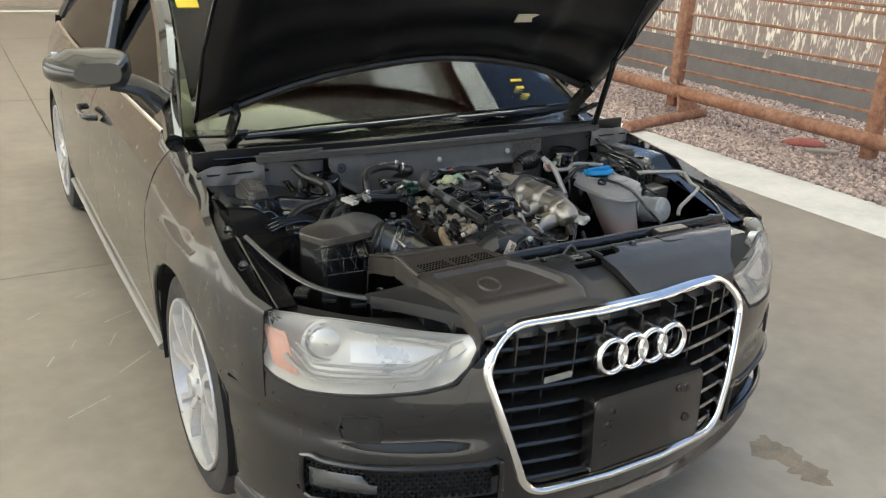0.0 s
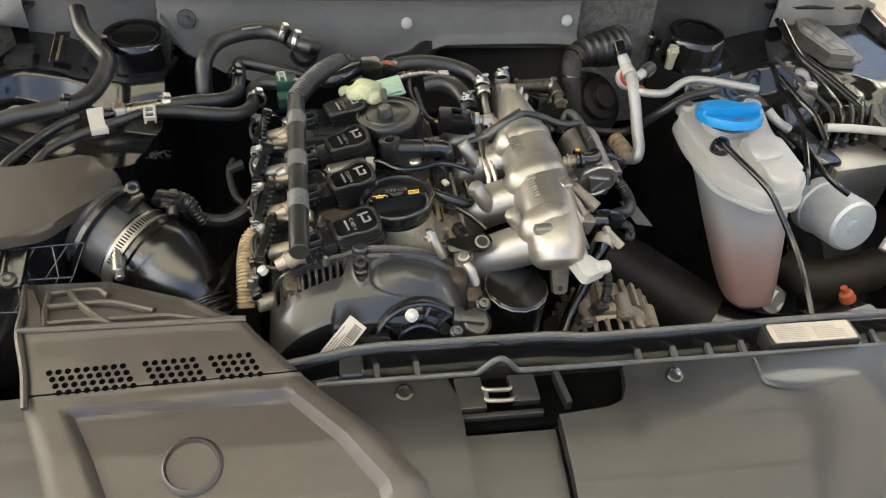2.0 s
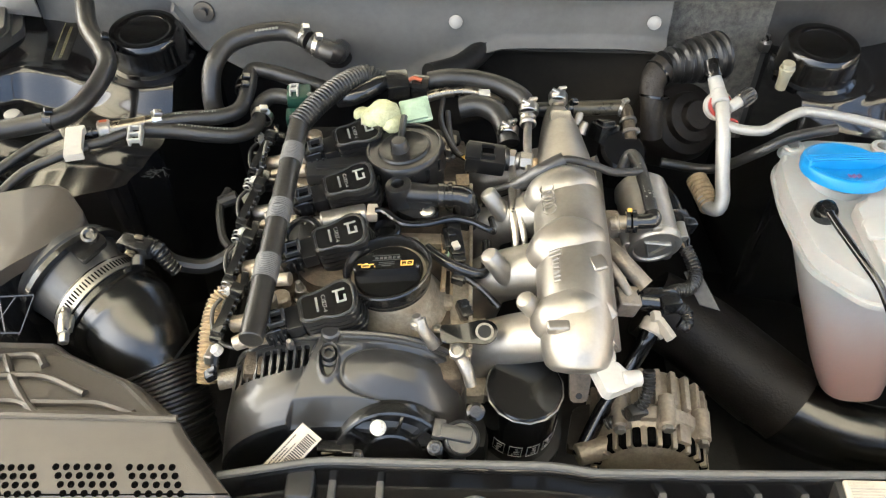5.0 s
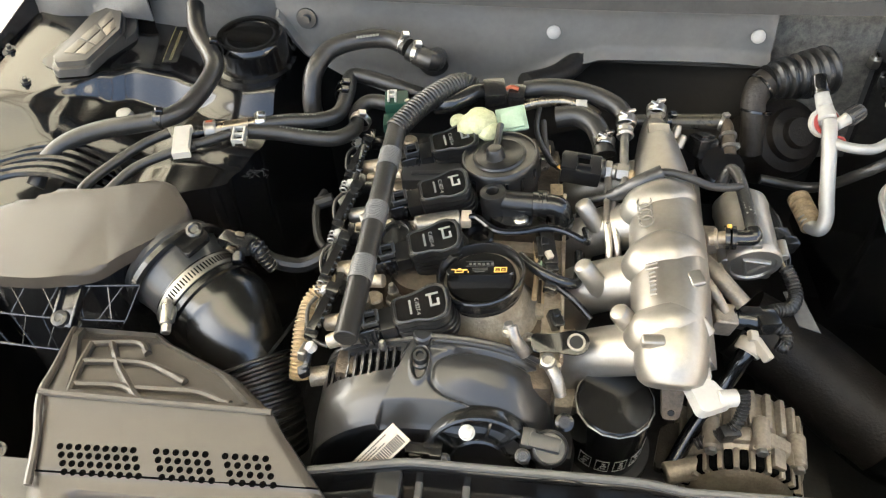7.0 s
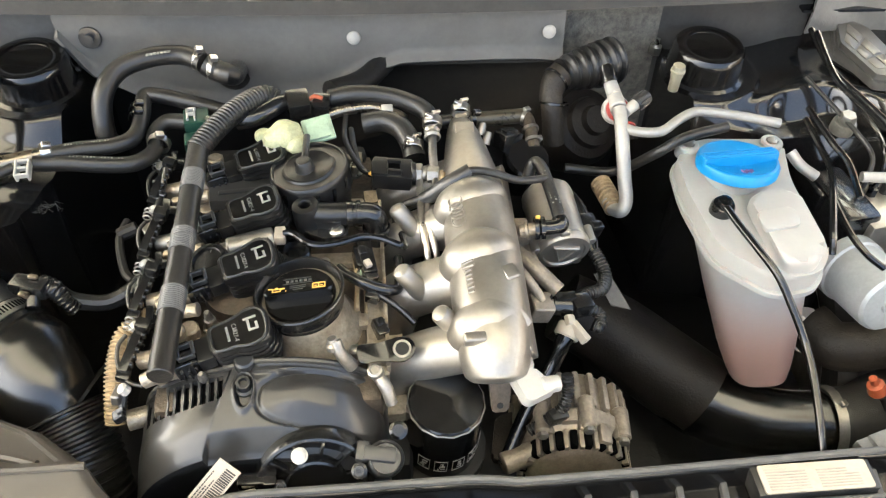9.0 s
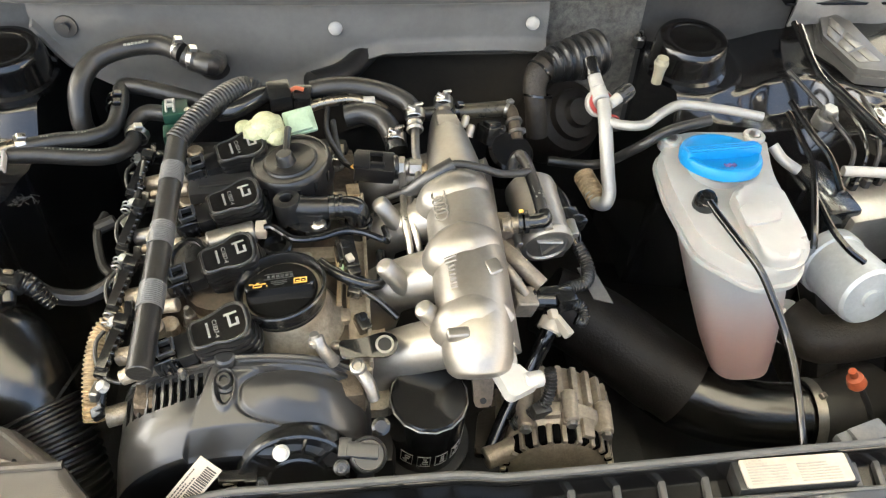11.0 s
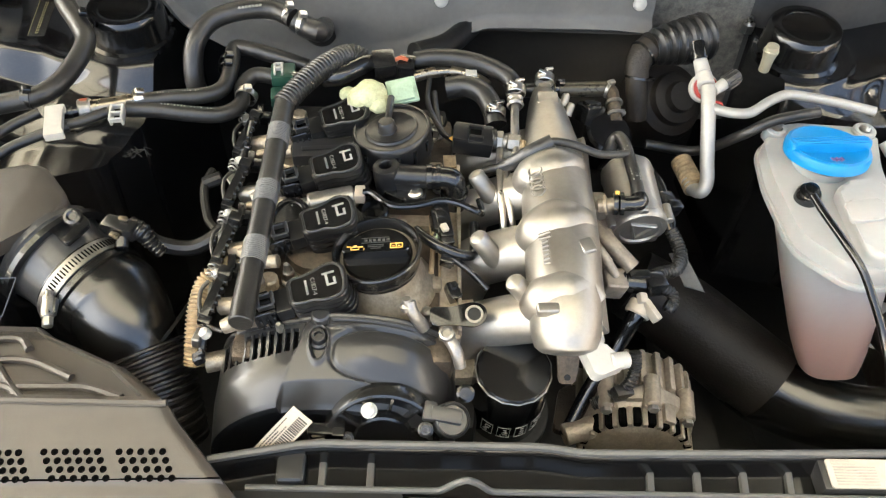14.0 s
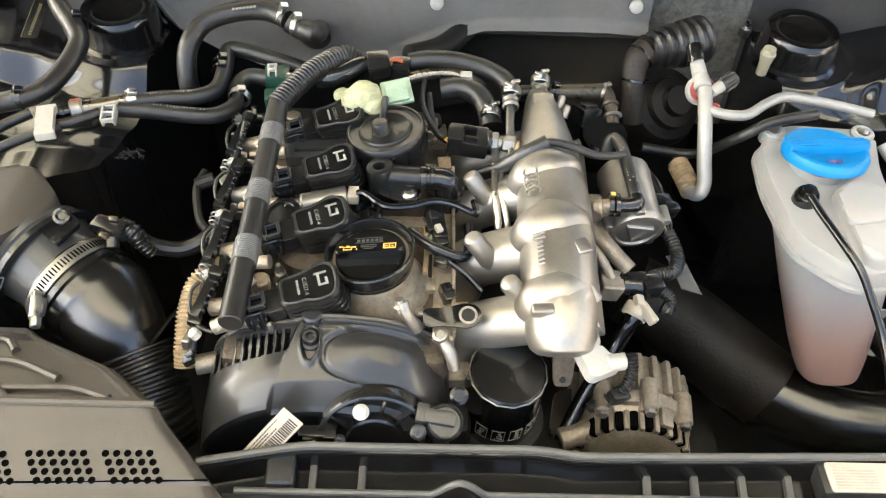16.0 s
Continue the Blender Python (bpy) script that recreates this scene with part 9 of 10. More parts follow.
    add_box(bm, (0.1560, 0.8230, 0.8500), (0.030, 0.024, 0.022), r, 0.002)
    add_box(bm, Vector((0.1560, 0.8230, 0.8500)) + r @ Vector((0, 0, 0.012)), (0.020, 0.014, 0.006), r, 0.001)
    add_box(bm, Vector((0.1560, 0.8230, 0.8500)) + r @ Vector((0, 0.013, 0.008)), (0.012, 0.006, 0.004), r, 0.001)
    part("pump_plug", bm, "plastic", fpump)
    # bellows boot at the right rear
    hose("bellows_boot", "black ribbed rubber boot at the bulkhead", [(0.3240, 0.9560, 0.8790), (0.2940, 0.9430, 0.8790), (0.2640, 0.9330, 0.8790), (0.2400, 0.9230, 0.8780)], [0.031, 0.030, 0.026, 0.020], "rubber", 12, 30, 0.0045, 0.0140)
    ls = hose("loom_sleeve", "black taped loom running down from the boot", [(0.2430, 0.9240, 0.8780), (0.2330, 0.9170, 0.8730), (0.2270, 0.9050, 0.8610), (0.2280, 0.8900, 0.8430), (0.2330, 0.8750, 0.8000)], [0.020, 0.0185, 0.0165, 0.0150, 0.0150], "hosebrown")
    bm = bm_new()
    for c, ax in (((0.2340, 0.9180, 0.8740), (1, 0.8, 0.5)), ((0.2310, 0.8960, 0.8520), (0.1, 0.5, 0.9))):
        add_lathe(bm, [(0.0175, -0.002), (0.0200, -0.0015), (0.0200, 0.0015), (0.0175, 0.002)], c, ax, 20)
    part("cable_tie", bm, "gloss", ls)
    # dark masses below
    bm = bm_new()
    add_lathe(bm, [(0.0, 0.03), (0.02, 0.03), (0.023, 0.02), (0.036, 0.016), (0.039, 0.006), (0.052, 0.0), (0.06, -0.015), (0.06, -0.08), (0, -0.08)], (0.3027, 0.9549, 0.7700), (0.3, -0.6, 0.7), 30)
    tagged(part("pump_drum", bm, "duct"), "grimy dark metal drum low in the bay", "pump")


def build_ac():
    ac = thing("ac_pipe", "bright aluminium air-conditioning pipe with service ports", "pipe")
    bm = bm_new()
    add_tube(bm, [(0.2924, 0.8170, 0.9000), (0.2917, 0.7949, 0.8880), (0.2926, 0.7711, 0.8650), (0.2939, 0.7494, 0.8400), (0.2957, 0.7346, 0.8220), (0.2914, 0.7273, 0.8100), (0.2853, 0.7377, 0.8020), (0.2813, 0.7560, 0.8000)], 0.0088, 18, 8)
    part("thick_pipe", bm, "tube", ac)
    bm = bm_new()
    add_tube(bm, [(0.2876, 0.7399, 0.8000), (0.2837, 0.7662, 0.8000), (0.2794, 0.7914, 0.8000)], 0.0125, 18, 6, rib=0.0025, pitch=0.007)
    part("crimped_sleeve", bm, "tan", ac)
    bm = bm_new()
    add_lathe(bm, [(0.0, -0.012), (0.0165, -0.012), (0.0180, -0.010), (0.0180, -0.002), (0.0165, 0.0), (0.0, 0.0)], (0.2925, 0.8240, 0.8930), (0.05, -0.55, 0.5), 28)
    add_cyl(bm, (0.2903, 0.8400, 0.9030), (0.2915, 0.8200, 0.8980), 0.0100, 0.0110, 20, 0.002)
    add_cyl(bm, (0.2868, 0.8560, 0.9130), (0.2900, 0.8377, 0.9040), 0.0085, 0.0095, 18, 0.0015)
    part("service_port", bm, "white", ac, "white service port")
    bm = bm_new()
    add_lathe(bm, [(0.0150, -0.001), (0.0150, 0.0018), (0.0110, 0.0022), (0.0110, -0.001)], (0.2925, 0.8232, 0.8938), (0.05, -0.55, 0.5), 28)
    add_lathe(bm, [(0.0092, -0.002), (0.0104, -0.001), (0.0104, 0.001), (0.0092, 0.002)], (0.3010, 0.7985, 0.8850), (0.2, 1, 0.3), 18)
    part("red_seal", bm, "red", ac)
    bm = bm_new()
    add_lathe(bm, [(0.0, 0.024), (0.0088, 0.024), (0.0098, 0.0225), (0.0098, 0.004), (0.0108, 0.003), (0.0108, 0.0)], (0.2870, 0.8535, 0.9120), Vector((-0.0035, 0.0200, 0.0130)), 14)
    part("port_cap", bm, "gloss", ac, "black screw cap")
    bm = bm_new()
    add_cyl(bm, (0.2998, 0.8126, 0.8980), (0.3150, 0.8240, 0.9010), 0.0065, 0.0075, 14, 0.001)
    part("side_port", bm, "white", ac)
    bm = bm_new()
    add_lathe(bm, [(0.0085, 0), (0.0098, 0.002), (0.0098, 0.020), (0.0088, 0.022), (0, 0.022)], (0.3130, 0.8222, 0.9005), (0.0151, 0.0102, 0.0040), 14)
    for k in range(10):
        a = 2 * math.pi * k / 10
        e1, e2 = Vector((-0.56, 0.83, 0)), Vector((-0.17, -0.12, 0.98))
        o = Vector((0.3130, 0.8222, 0.9005)) + 0.0098 * (e1 * math.cos(a) + e2 * math.sin(a))
        ax = Vector((0.0151, 0.0102, 0.0040)).normalized()
        add_cyl(bm, o + 0.003 * ax, o + 0.019 * ax, 0.0012, seg=6)
    part("side_cap", bm, "satin", ac, "black ridged screw cap")
    bm = bm_new()
    add_tube(bm, [(0.2939, 0.7938, 0.8880), (0.3073, 0.7859, 0.8880), (0.3249, 0.7824, 0.8880), (0.3427, 0.7855, 0.8880), (0.3673, 0.8037, 0.8900), (0.3920, 0.8183, 0.8900), (0.4126, 0.8171, 0.8900), (0.4554, 0.8134, 0.8850), (0.5032, 0.8034, 0.8800)], 0.0062, 12, 8)
    part("thin_pipe", bm, "tube", ac)
    bm = bm_new()
    add_tube(bm, [(0.5033, 0.7585, 0.8700), (0.5138, 0.7438, 0.8600), (0.5334, 0.7329, 0.8500)], 0.0068, 12, 5)
    part("pipe_end", bm, "tube", ac)
    hose("brake_hose", "thin black hose beside the reservoir", [(0.2380, 0.8226, 0.8000), (0.3029, 0.8122, 0.8000), (0.3350, 0.7745, 0.8600), (0.3681, 0.7745, 0.8850), (0.4245, 0.7870, 0.8900)], 0.0065)


def build_reservoir():
    """The filler bottle: wide top tray and a deep foot half full of pink fluid."""
    r = thing("washer_reservoir", "milky plastic fluid reservoir holding pink fluid", "reservoir")
    top = [(0.3595, 0.7699, 0.8620), (0.3968, 0.7949, 0.8620), (0.5058, 0.7881, 0.8620), (0.4861, 0.7134, 0.8620), (0.4843, 0.5911, 0.8620), (0.4611, 0.5604, 0.8620), (0.4104, 0.5553, 0.8620), (0.3606, 0.6068, 0.8620), (0.3528, 0.6997, 0.8620)]
    top = [(p[0], p[1]) for p in top]
    bm = bm_new()
    add_prism(bm, top, 0.842, 0.866, None, bev=0.008, r=0.02, seg=3, rn=5)
    body = part("upper_shell", bm, "bottle", r)
    cx, cy = sum(p[0] for p in top) / len(top), sum(p[1] for p in top) / len(top)
    bm = bm_new()
    add_prism(bm, [(cx + (x - cx) * 1.04, cy + (y - cy) * 1.04) for x, y in top], 0.834, 0.841, None, bev=0.002, r=0.02, rn=5)
    part("weld_flange", bm, "bottle", body)
    # the lower body tapers forward and down
    lo = [(0.4508, 0.6378, 0.6200), (0.4668, 0.6560, 0.6200), (0.5538, 0.6502, 0.6200), (0.5460, 0.6265, 0.6200), (0.5105, 0.5917, 0.6200), (0.4801, 0.5848, 0.6200), (0.4563, 0.5955, 0.6200)]
    foot_c = Vector((0.4860, 0.6060, 0.6080))
    mid = Vector((cx + 0.005, cy - 0.005, 0.834))
    rows = []
    for k in range(14):
        f = k / 13
        c = mid.lerp(foot_c, f)
        rx = lerp_table([(0, 0.072), (0.12, 0.066), (0.45, 0.058), (0.8, 0.047), (0.93, 0.040), (1, 0.022)], f)
        ry = lerp_table([(0, 0.075), (0.12, 0.066), (0.45, 0.055), (0.8, 0.042), (0.93, 0.036), (1, 0.02)], f)
        row = []
        for j in range(32):
            a = 2 * math.pi * j / 32
            ca, sa = math.cos(a), math.sin(a)
            row.append(c + Vector((rx * math.copysign(abs(ca) ** 0.7, ca), ry * math.copysign(abs(sa) ** 0.7, sa), 0)))
        rows.append(row)
    cut = 7
    bm = bm_new()
    add_grid(bm, rows[:cut + 1], closed=True)
    part("body_shell", bm, "bottlefluid", body)
    bm = bm_new()
    g = add_grid(bm, rows[cut:], closed=True)
    bm.faces.new(g[-1])
    part("fluid_shell", bm, "bottlefluid", body, "lower shell tinted by pink fluid")
    # raised dome on the tray
    bm = bm_new()
    d = [(0.4116, 0.6736, 0.8700), (0.4735, 0.6803, 0.8700), (0.4715, 0.5844, 0.8700), (0.4515, 0.5604, 0.8700), (0.4137, 0.5627, 0.8700)]
    add_prism(bm, [(p[0], p[1]) for p in d], 0.862, 0.884, None, bev=0.008, r=0.018, seg=3)
    part("tray_dome", bm, "bottle", body)
    bm = bm_new()
    d = [(0.4079, 0.6394, 0.8850), (0.4544, 0.6463, 0.8850), (0.4550, 0.6144, 0.8850), (0.4070, 0.6065, 0.8850)]
    add_prism(bm, [(p[0], p[1]) for p in d], 0.882, 0.888, None, bev=0.003, r=0.012)
    part("tray_pad", bm, "bottle", body)
    for p in ((0.3768, 0.7782, 0.8700), (0.4866, 0.7792, 0.8700)):
        bm = bm_new()
        add_lathe(bm, [(0.014, -0.015), (0.014, 0.0), (0.012, 0.002), (0.008, 0.002), (0.007, -0.004), (0, -0.004)], p, (0, 0, 1), 20)
        part("mount_boss", bm, "bottle", body)
        bm = bm_new()
        add_lathe(bm, [(0.007, -0.003), (0.007, 0.003), (0.004, 0.004), (0, 0.004)], p, (0, 0, 1), 6)
        part("mount_screw", bm, "steel", body)
    bm = bm_new()
    e = Vector((0.4921, 0.6166, 0.7200))
    for k in range(3):
        add_box(bm, e + Vector((-0.008, -0.003, 0.018 * k)), (0.028 - 0.006 * k, 0.001, 0.0015), Euler((0, 0, 0.3)).to_matrix())
    part("level_mark", bm, "capmark", body)
    # cap
    c = Vector((0.4146, 0.7205, 0.8945))
    bm = bm_new()
    add_lathe(bm, [(0.045, -0.014), (0.0480, -0.012), (0.0485, -0.004), (0.0465, 0.0005), (0.043, 0.0015), (0.040, 0.0), (0.030, -0.0035), (0.0, -0.004)], c, (0, 0.20, 1), 56)
    cap = part("blue_cap", bm, "blue", r, "bright blue filler cap")
    bm = bm_new()
    m = Matrix.Translation(c) @ Matrix.Rotation(0.08, 4, "Z") @ Matrix.Rotation(-0.2, 4, "X")
    add_prism(bm, [(-0.0475, -0.0085), (0.0475, -0.0085), (0.0475, 0.0085), (-0.0475, 0.0085)], -0.012, 0.0075, m, bev=0.003, r=0.003)
    for y in (-0.005, 0.0, 0.005):
        add_prism(bm, [(-0.044, y - 0.0012), (0.044, y - 0.0012), (0.044, y + 0.0012), (-0.044, y + 0.0012)], 0.006, 0.0092, m, bev=0.0008)
    part("cap_grip", bm, "blue", cap)
    bm = bm_new()
    for k in range(5):
        add_box(bm, m @ Vector((0.003 * (k - 2), -0.024 - 0.002 * (k % 2), -0.0030)), (0.0018, 0.006, 0.0012), m.to_3x3())
    part("cap_mark", bm, "capmark", cap)
    bm = bm_new()
    add_lathe(bm, [(0.03, -0.02), (0.033, -0.015), (0.033, 0.0), (0.03, 0.0)], c + Vector((0, 0, -0.018)), (0, 0, 1), 32)
    part("filler_collar", bm, "bottle", r)
    # level sensor and its lead
    s = Vector((0.3810, 0.6603, 0.8760))
    bm = bm_new()
    add_lathe(bm, [(0.014, -0.014), (0.014, 0.0), (0.012, 0.004), (0.008, 0.004), (0.008, 0.010), (0, 0.011)], s, (0, -0.1, 1), 20)
    part("level_sensor", bm, "gloss", r)
    bm = bm_new()
    add_tube(bm, [(0.3760, 0.6444, 0.8880), (0.3814, 0.6218, 0.8860), (0.3913, 0.5843, 0.8840), (0.4047, 0.5523, 0.8750), (0.4168, 0.5275, 0.8550), (0.4292, 0.5005, 0.8300), (0.4307, 0.4671, 0.8150), (0.4265, 0.4285, 0.8000), (0.4242, 0.3942, 0.7800)], 0.0044, 12, 8)
    part("sensor_lead", bm, "gloss", r, "glossy black sensor lead")


def build_abs():
    a = thing("abs_unit", "brake control block with a grey motor and steel lines", "brake unit")
    bm = bm_new()
    add_box(bm, (0.655, 0.725, 0.765), (0.12, 0.08, 0.09), Euler((0, 0, 0.15)).to_matrix(), 0.004)
    part("valve_block", bm, "alu", a, "bare aluminium valve block")
    bm = bm_new()
    add_box(bm, (0.585, 0.735, 0.77), (0.05, 0.10, 0.10), Euler((0, 0, 0.15)).to_matrix(), 0.008)
    add_box(bm, (0.56, 0.76, 0.80), (0.02, 0.05, 0.03), Euler((0, 0, 0.15)).to_matrix(), 0.004)
    part("control_box", bm, "plastic", a)
    c = Vector((0.5900, 0.5909, 0.7750))
    bm = bm_new()
    ax = Vector((0.12, -1, 0.25))
    add_lathe(bm, [(0.0, 0.014), (0.012, 0.014), (0.013, 0.010), (0.036, 0.010), (0.040, 0.006), (0.041, 0.0), (0.041, -0.06), (0.044, -0.062), (0.044, -0.08), (0.0, -0.08)], c, ax, 36)
    part("motor", bm, "motor", a, "pale grey cylindrical motor")
    for k in range(6):
        bm = bm_new()
        b = Vector((0.605 + 0.02 * k, 0.735 + 0.004 * k, 0.81))
        add_tube(bm, [b, b + Vector((0.0, 0.0, 0.035)), b + Vector((0.006, 0.02, 0.055)), b + Vector((0.0 + 0.01 * k, 0.07, 0.06)), b + Vector((-0.03 + 0.02 * k, 0.16, 0.075))], 0.0032, 8, 6)
        add_lathe(bm, [(0.007, 0), (0.007, 0.012), (0.004, 0.014), (0, 0.014)], b, (0, 0, 1), 6)
        part("brake_line", bm, "gloss" if k % 2 else "rubber", a, "bent brake line")
    bm = bm_new()
    add_tube(bm, [(0.5733, 0.7079, 0.8700), (0.6259, 0.7018, 0.8700), (0.6991, 0.6935, 0.8650), (0.7584, 0.6821, 0.8600), (0.7549, 0.6510, 0.8500), (0.7402, 0.6160, 0.8400), (0.7466, 0.5902, 0.8300), (0.6769, 0.5622, 0.8100), (0.6342, 0.5518, 0.7900), (0.6142, 0.5383, 0.7700)], 0.0065, 12, 6)
    part("supply_pipe", bm, "tube", a, "bright bent aluminium pipe")
    for pts in (([(0.5321, 0.7978, 0.8900), (0.5319, 0.7481, 0.8850), (0.5329, 0.7070, 0.8750), (0.5138, 0.6367, 0.8500), (0.5129, 0.6191, 0.8300)]), ([(0.5362, 0.8079, 0.9000), (0.5447, 0.7499, 0.8920), (0.5542, 0.7152, 0.8850), (0.5550, 0.6713, 0.8700)]),
                ([(0.5846, 0.9425, 0.9300), (0.5882, 0.8713, 0.9150), (0.6118, 0.8104, 0.9050), (0.6432, 0.7538, 0.8900)]), ([(0.5844, 0.9275, 0.9350), (0.5881, 0.8503, 0.9120), (0.6137, 0.7934, 0.9000), (0.6428, 0.7379, 0.8850)]),
                ([(0.5287, 0.6833, 0.8600), (0.5331, 0.6356, 0.8500), (0.5458, 0.6080, 0.8400), (0.5646, 0.5938, 0.8300)])):
        hose("wire", "thin black wire by the strut tower", pts, 0.0042, "gloss", 8, 8)
    bm = bm_new()
    add_lathe(bm, [(0.0155, -0.012), (0.0155, 0.002), (0.0145, 0.004), (0.0120, 0.0045), (0.0118, 0.006)], (0.6057, 0.8215, 0.8620), (0, -0.1, 1), 24)
    add_lathe(bm, [(0.0112, 0.004), (0.0112, 0.014), (0.0095, 0.0165), (0.0, 0.017)], (0.6057, 0.8215, 0.8620), (0, -0.1, 1), 6, 0.3)
    tagged(part("tower_nut", bm, "dullsteel"), "bright bolt head on the inner wing", "bolt")
    bm = bm_new()
    add_lathe(bm, [(0.0070, -0.022), (0.0075, -0.002), (0.0085, 0.000), (0.0085, 0.006), (0.0100, 0.007), (0.0100, 0.010), (0.0085, 0.011), (0.0080, 0.017), (0, 0.0175)], (0.3957, 0.9049, 0.8850), (0, 0, 1), 16)
    tagged(part("strut_bolt", bm, "ivory"), "pale bolt on the strut tower", "bolt")
    # charge air pipe low on the right, with its clamp
    h = thing("charge_pipe", "large dark charge air pipe low in the bay", "hose")
    bm = bm_new()
    add_tube(bm, [(0.2400, 0.7250, 0.6300), (0.3107, 0.6900, 0.6050), (0.3750, 0.6430, 0.5800), (0.4250, 0.6060, 0.5620)], [0.050, 0.056, 0.058, 0.058], 32, 8)
    part("brown_duct", bm, "duct", h)
    bm = bm_new()
    add_tube(bm, [(0.3900, 0.6250, 0.5650), (0.4250, 0.6000, 0.5580), (0.4750, 0.5750, 0.5540), (0.5300, 0.5620, 0.5540), (0.5900, 0.5560, 0.5540)], [0.050, 0.052, 0.048, 0.045, 0.045], 32, 8)
    part("black_elbow", bm, "elbow", h, "shiny black elbow")
    bm = bm_new()
    add_tube(bm, [(0.5780, 0.5570, 0.5540), (0.6300, 0.5600, 0.5500), (0.7000, 0.5850, 0.5450)], [0.049, 0.050, 0.052], 28, 6)
    part("end_hose", bm, "rubber", h)
    clamp(h, (0.5850, 0.5565, 0.5540), (1, -0.05, 0), 0.0505, 0.014, "dullsteel")
    hose("lower_hose", "thick dark coolant hose low in the bay", [(0.6000, 0.6929, 0.6000), (0.6291, 0.6502, 0.6000), (0.7182, 0.6442, 0.6200), (0.7730, 0.6503, 0.6400)], 0.035, "hosebrown", 8, 20)
    dip = hose("dipstick", "thin dark dipstick tube with an orange ring handle", [(0.5846, 0.5095, 0.6900), (0.6024, 0.4948, 0.6600), (0.6308, 0.4875, 0.6000)], 0.004, "dark", 6, 8)
    bm = bm_new()
    add_lathe(bm, [(0.010, 0), (0.012, 0.004), (0.010, 0.016), (0.005, 0.018), (0.005, 0.028), (0, 0.028)], (0.5826, 0.5161, 0.6900), (-0.5, 0.2, 0.8), 16)
    part("dipstick_ring", bm, "orange", dip, "orange-red ring handle")
    bm = bm_new()
    add_box(bm, (0.4905, 0.3964, 0.7900), (0.045, 0.022, 0.016), Euler((0, 0.1, 0.3)).to_matrix(), 0.004)
    add_box(bm, (0.4682, 0.3949, 0.7900), (0.03, 0.012, 0.012), Euler((0, 0.1, 0.3)).to_matrix(), 0.003)
    tagged(part("bonnet_bracket", bm, "greywrap"), "grey bracket bolted to the front panel", "bracket")


# ---- air intake on the other side ----
def build_airbox():
    a = thing("air_filter_box", "black air filter box with a dusty brown lid", "air box")
    out = [(-0.6750, 0.5763, 0.8850), (-0.6482, 0.6155, 0.8850), (-0.6067, 0.6219, 0.8850), (-0.6033, 0.6396, 0.8850), (-0.5510, 0.6430, 0.8850), (-0.4720, 0.6693, 0.8850), (-0.4264, 0.6160, 0.8850), (-0.4566, 0.5734, 0.8850), (-0.4809, 0.5459, 0.8850), (-0.5006, 0.5181, 0.8850), (-0.5596, 0.5041, 0.8850), (-0.6349, 0.5036, 0.8850)]
    out2 = [(p[0], p[1]) for p in out]
    bm = bm_new()
    add_prism(bm, out2, 0.868, 0.885, None, bev=0.006, r=0.015, seg=4)
    # the corner towards the engine falls away from a crease
    c0, c1 = Vector((-0.477, 0.6719, 0.885)), Vector((-0.4856, 0.5623, 0.885))
    nrm = Vector(((c1 - c0).y, -(c1 - c0).x, 0)).normalized()
    if nrm.x < 0:
        nrm = -nrm
    bmesh.ops.bisect_plane(bm, geom=bm.verts[:] + bm.edges[:] + bm.faces[:], plane_co=c0, plane_no=nrm)
    bmesh.ops.bisect_plane(bm, geom=bm.verts[:] + bm.edges[:] + bm.faces[:], plane_co=c0 + nrm * 0.006, plane_no=nrm)
    for v in bm.verts:
        v.co.z -= 0.10 * max(0.0, (v.co - c0).dot(nrm) - 0.003)
    part("lid", bm, "lid", a, "matt brownish-black lid", smooth=75)
    cx, cy = -0.57, 0.60
    bm = bm_new()
    add_prism(bm, [(cx + (x - cx) * 0.95, cy + (y - cy) * 0.9 + 0.004) for x, y in out2], 0.62, 0.868, None, bev=0.005, r=0.012)
    part("lower_box", bm, "plastic", a)
    # open lattice of thin ribs below the lid
    rails = [[Vector(p) for p in r] for r in (((-0.660, 0.5150, 0.858), (-0.560, 0.5190, 0.856), (-0.465, 0.5320, 0.852)), ((-0.660, 0.4980, 0.832), (-0.560, 0.4960, 0.830), (-0.478, 0.5020, 0.826)), ((-0.640, 0.4800, 0.800), (-0.560, 0.4780, 0.798), (-0.500, 0.4780, 0.796)))]
    for r in rails:
        bm = bm_new()
        add_tube(bm, r, 0.0013, 6, 4)
        part("box_rib", bm, "plastic", a)
    for up, dn in zip(rails, rails[1:]):
        for k in range(12):
            t = k / 11
            p = up[0].lerp(up[1], t * 2) if t < 0.5 else up[1].lerp(up[2], t * 2 - 1)
            t2 = min(1.0, max(0.0, t + (0.09 if k % 2 else -0.09)))
            q = dn[0].lerp(dn[1], t2 * 2) if t2 < 0.5 else dn[1].lerp(dn[2], t2 * 2 - 1)
            bm = bm_new()
            add_tube(bm, [p, p.lerp(q, 0.5), q], 0.0008, 6, 2)
            part("box_rib", bm, "plastic", a)
    bm = bm_new()
    q = Euler((0.55, 0, -0.12)).to_matrix()
    add_box(bm, (-0.5370, 0.5080, 0.8420), (0.020, 0.052, 0.008), q, 0.002)
    for dx in (-0.011, 0.011):
        add_box(bm, Vector((-0.5370, 0.5080, 0.8450)) + q @ Vector((dx, 0.004, 0)), (0.003, 0.056, 0.012), q, 0.001)
    part("lid_catch", bm, "plastic", a)
    bm = bm_new()
    add_lathe(bm, [(0.009, 0), (0.009, 0.008), (0.005, 0.009), (0, 0.007)], (-0.5428, 0.4920, 0.8330), (0, -0.4, 1), 14)
    part("lid_screw", bm, "satin", a)
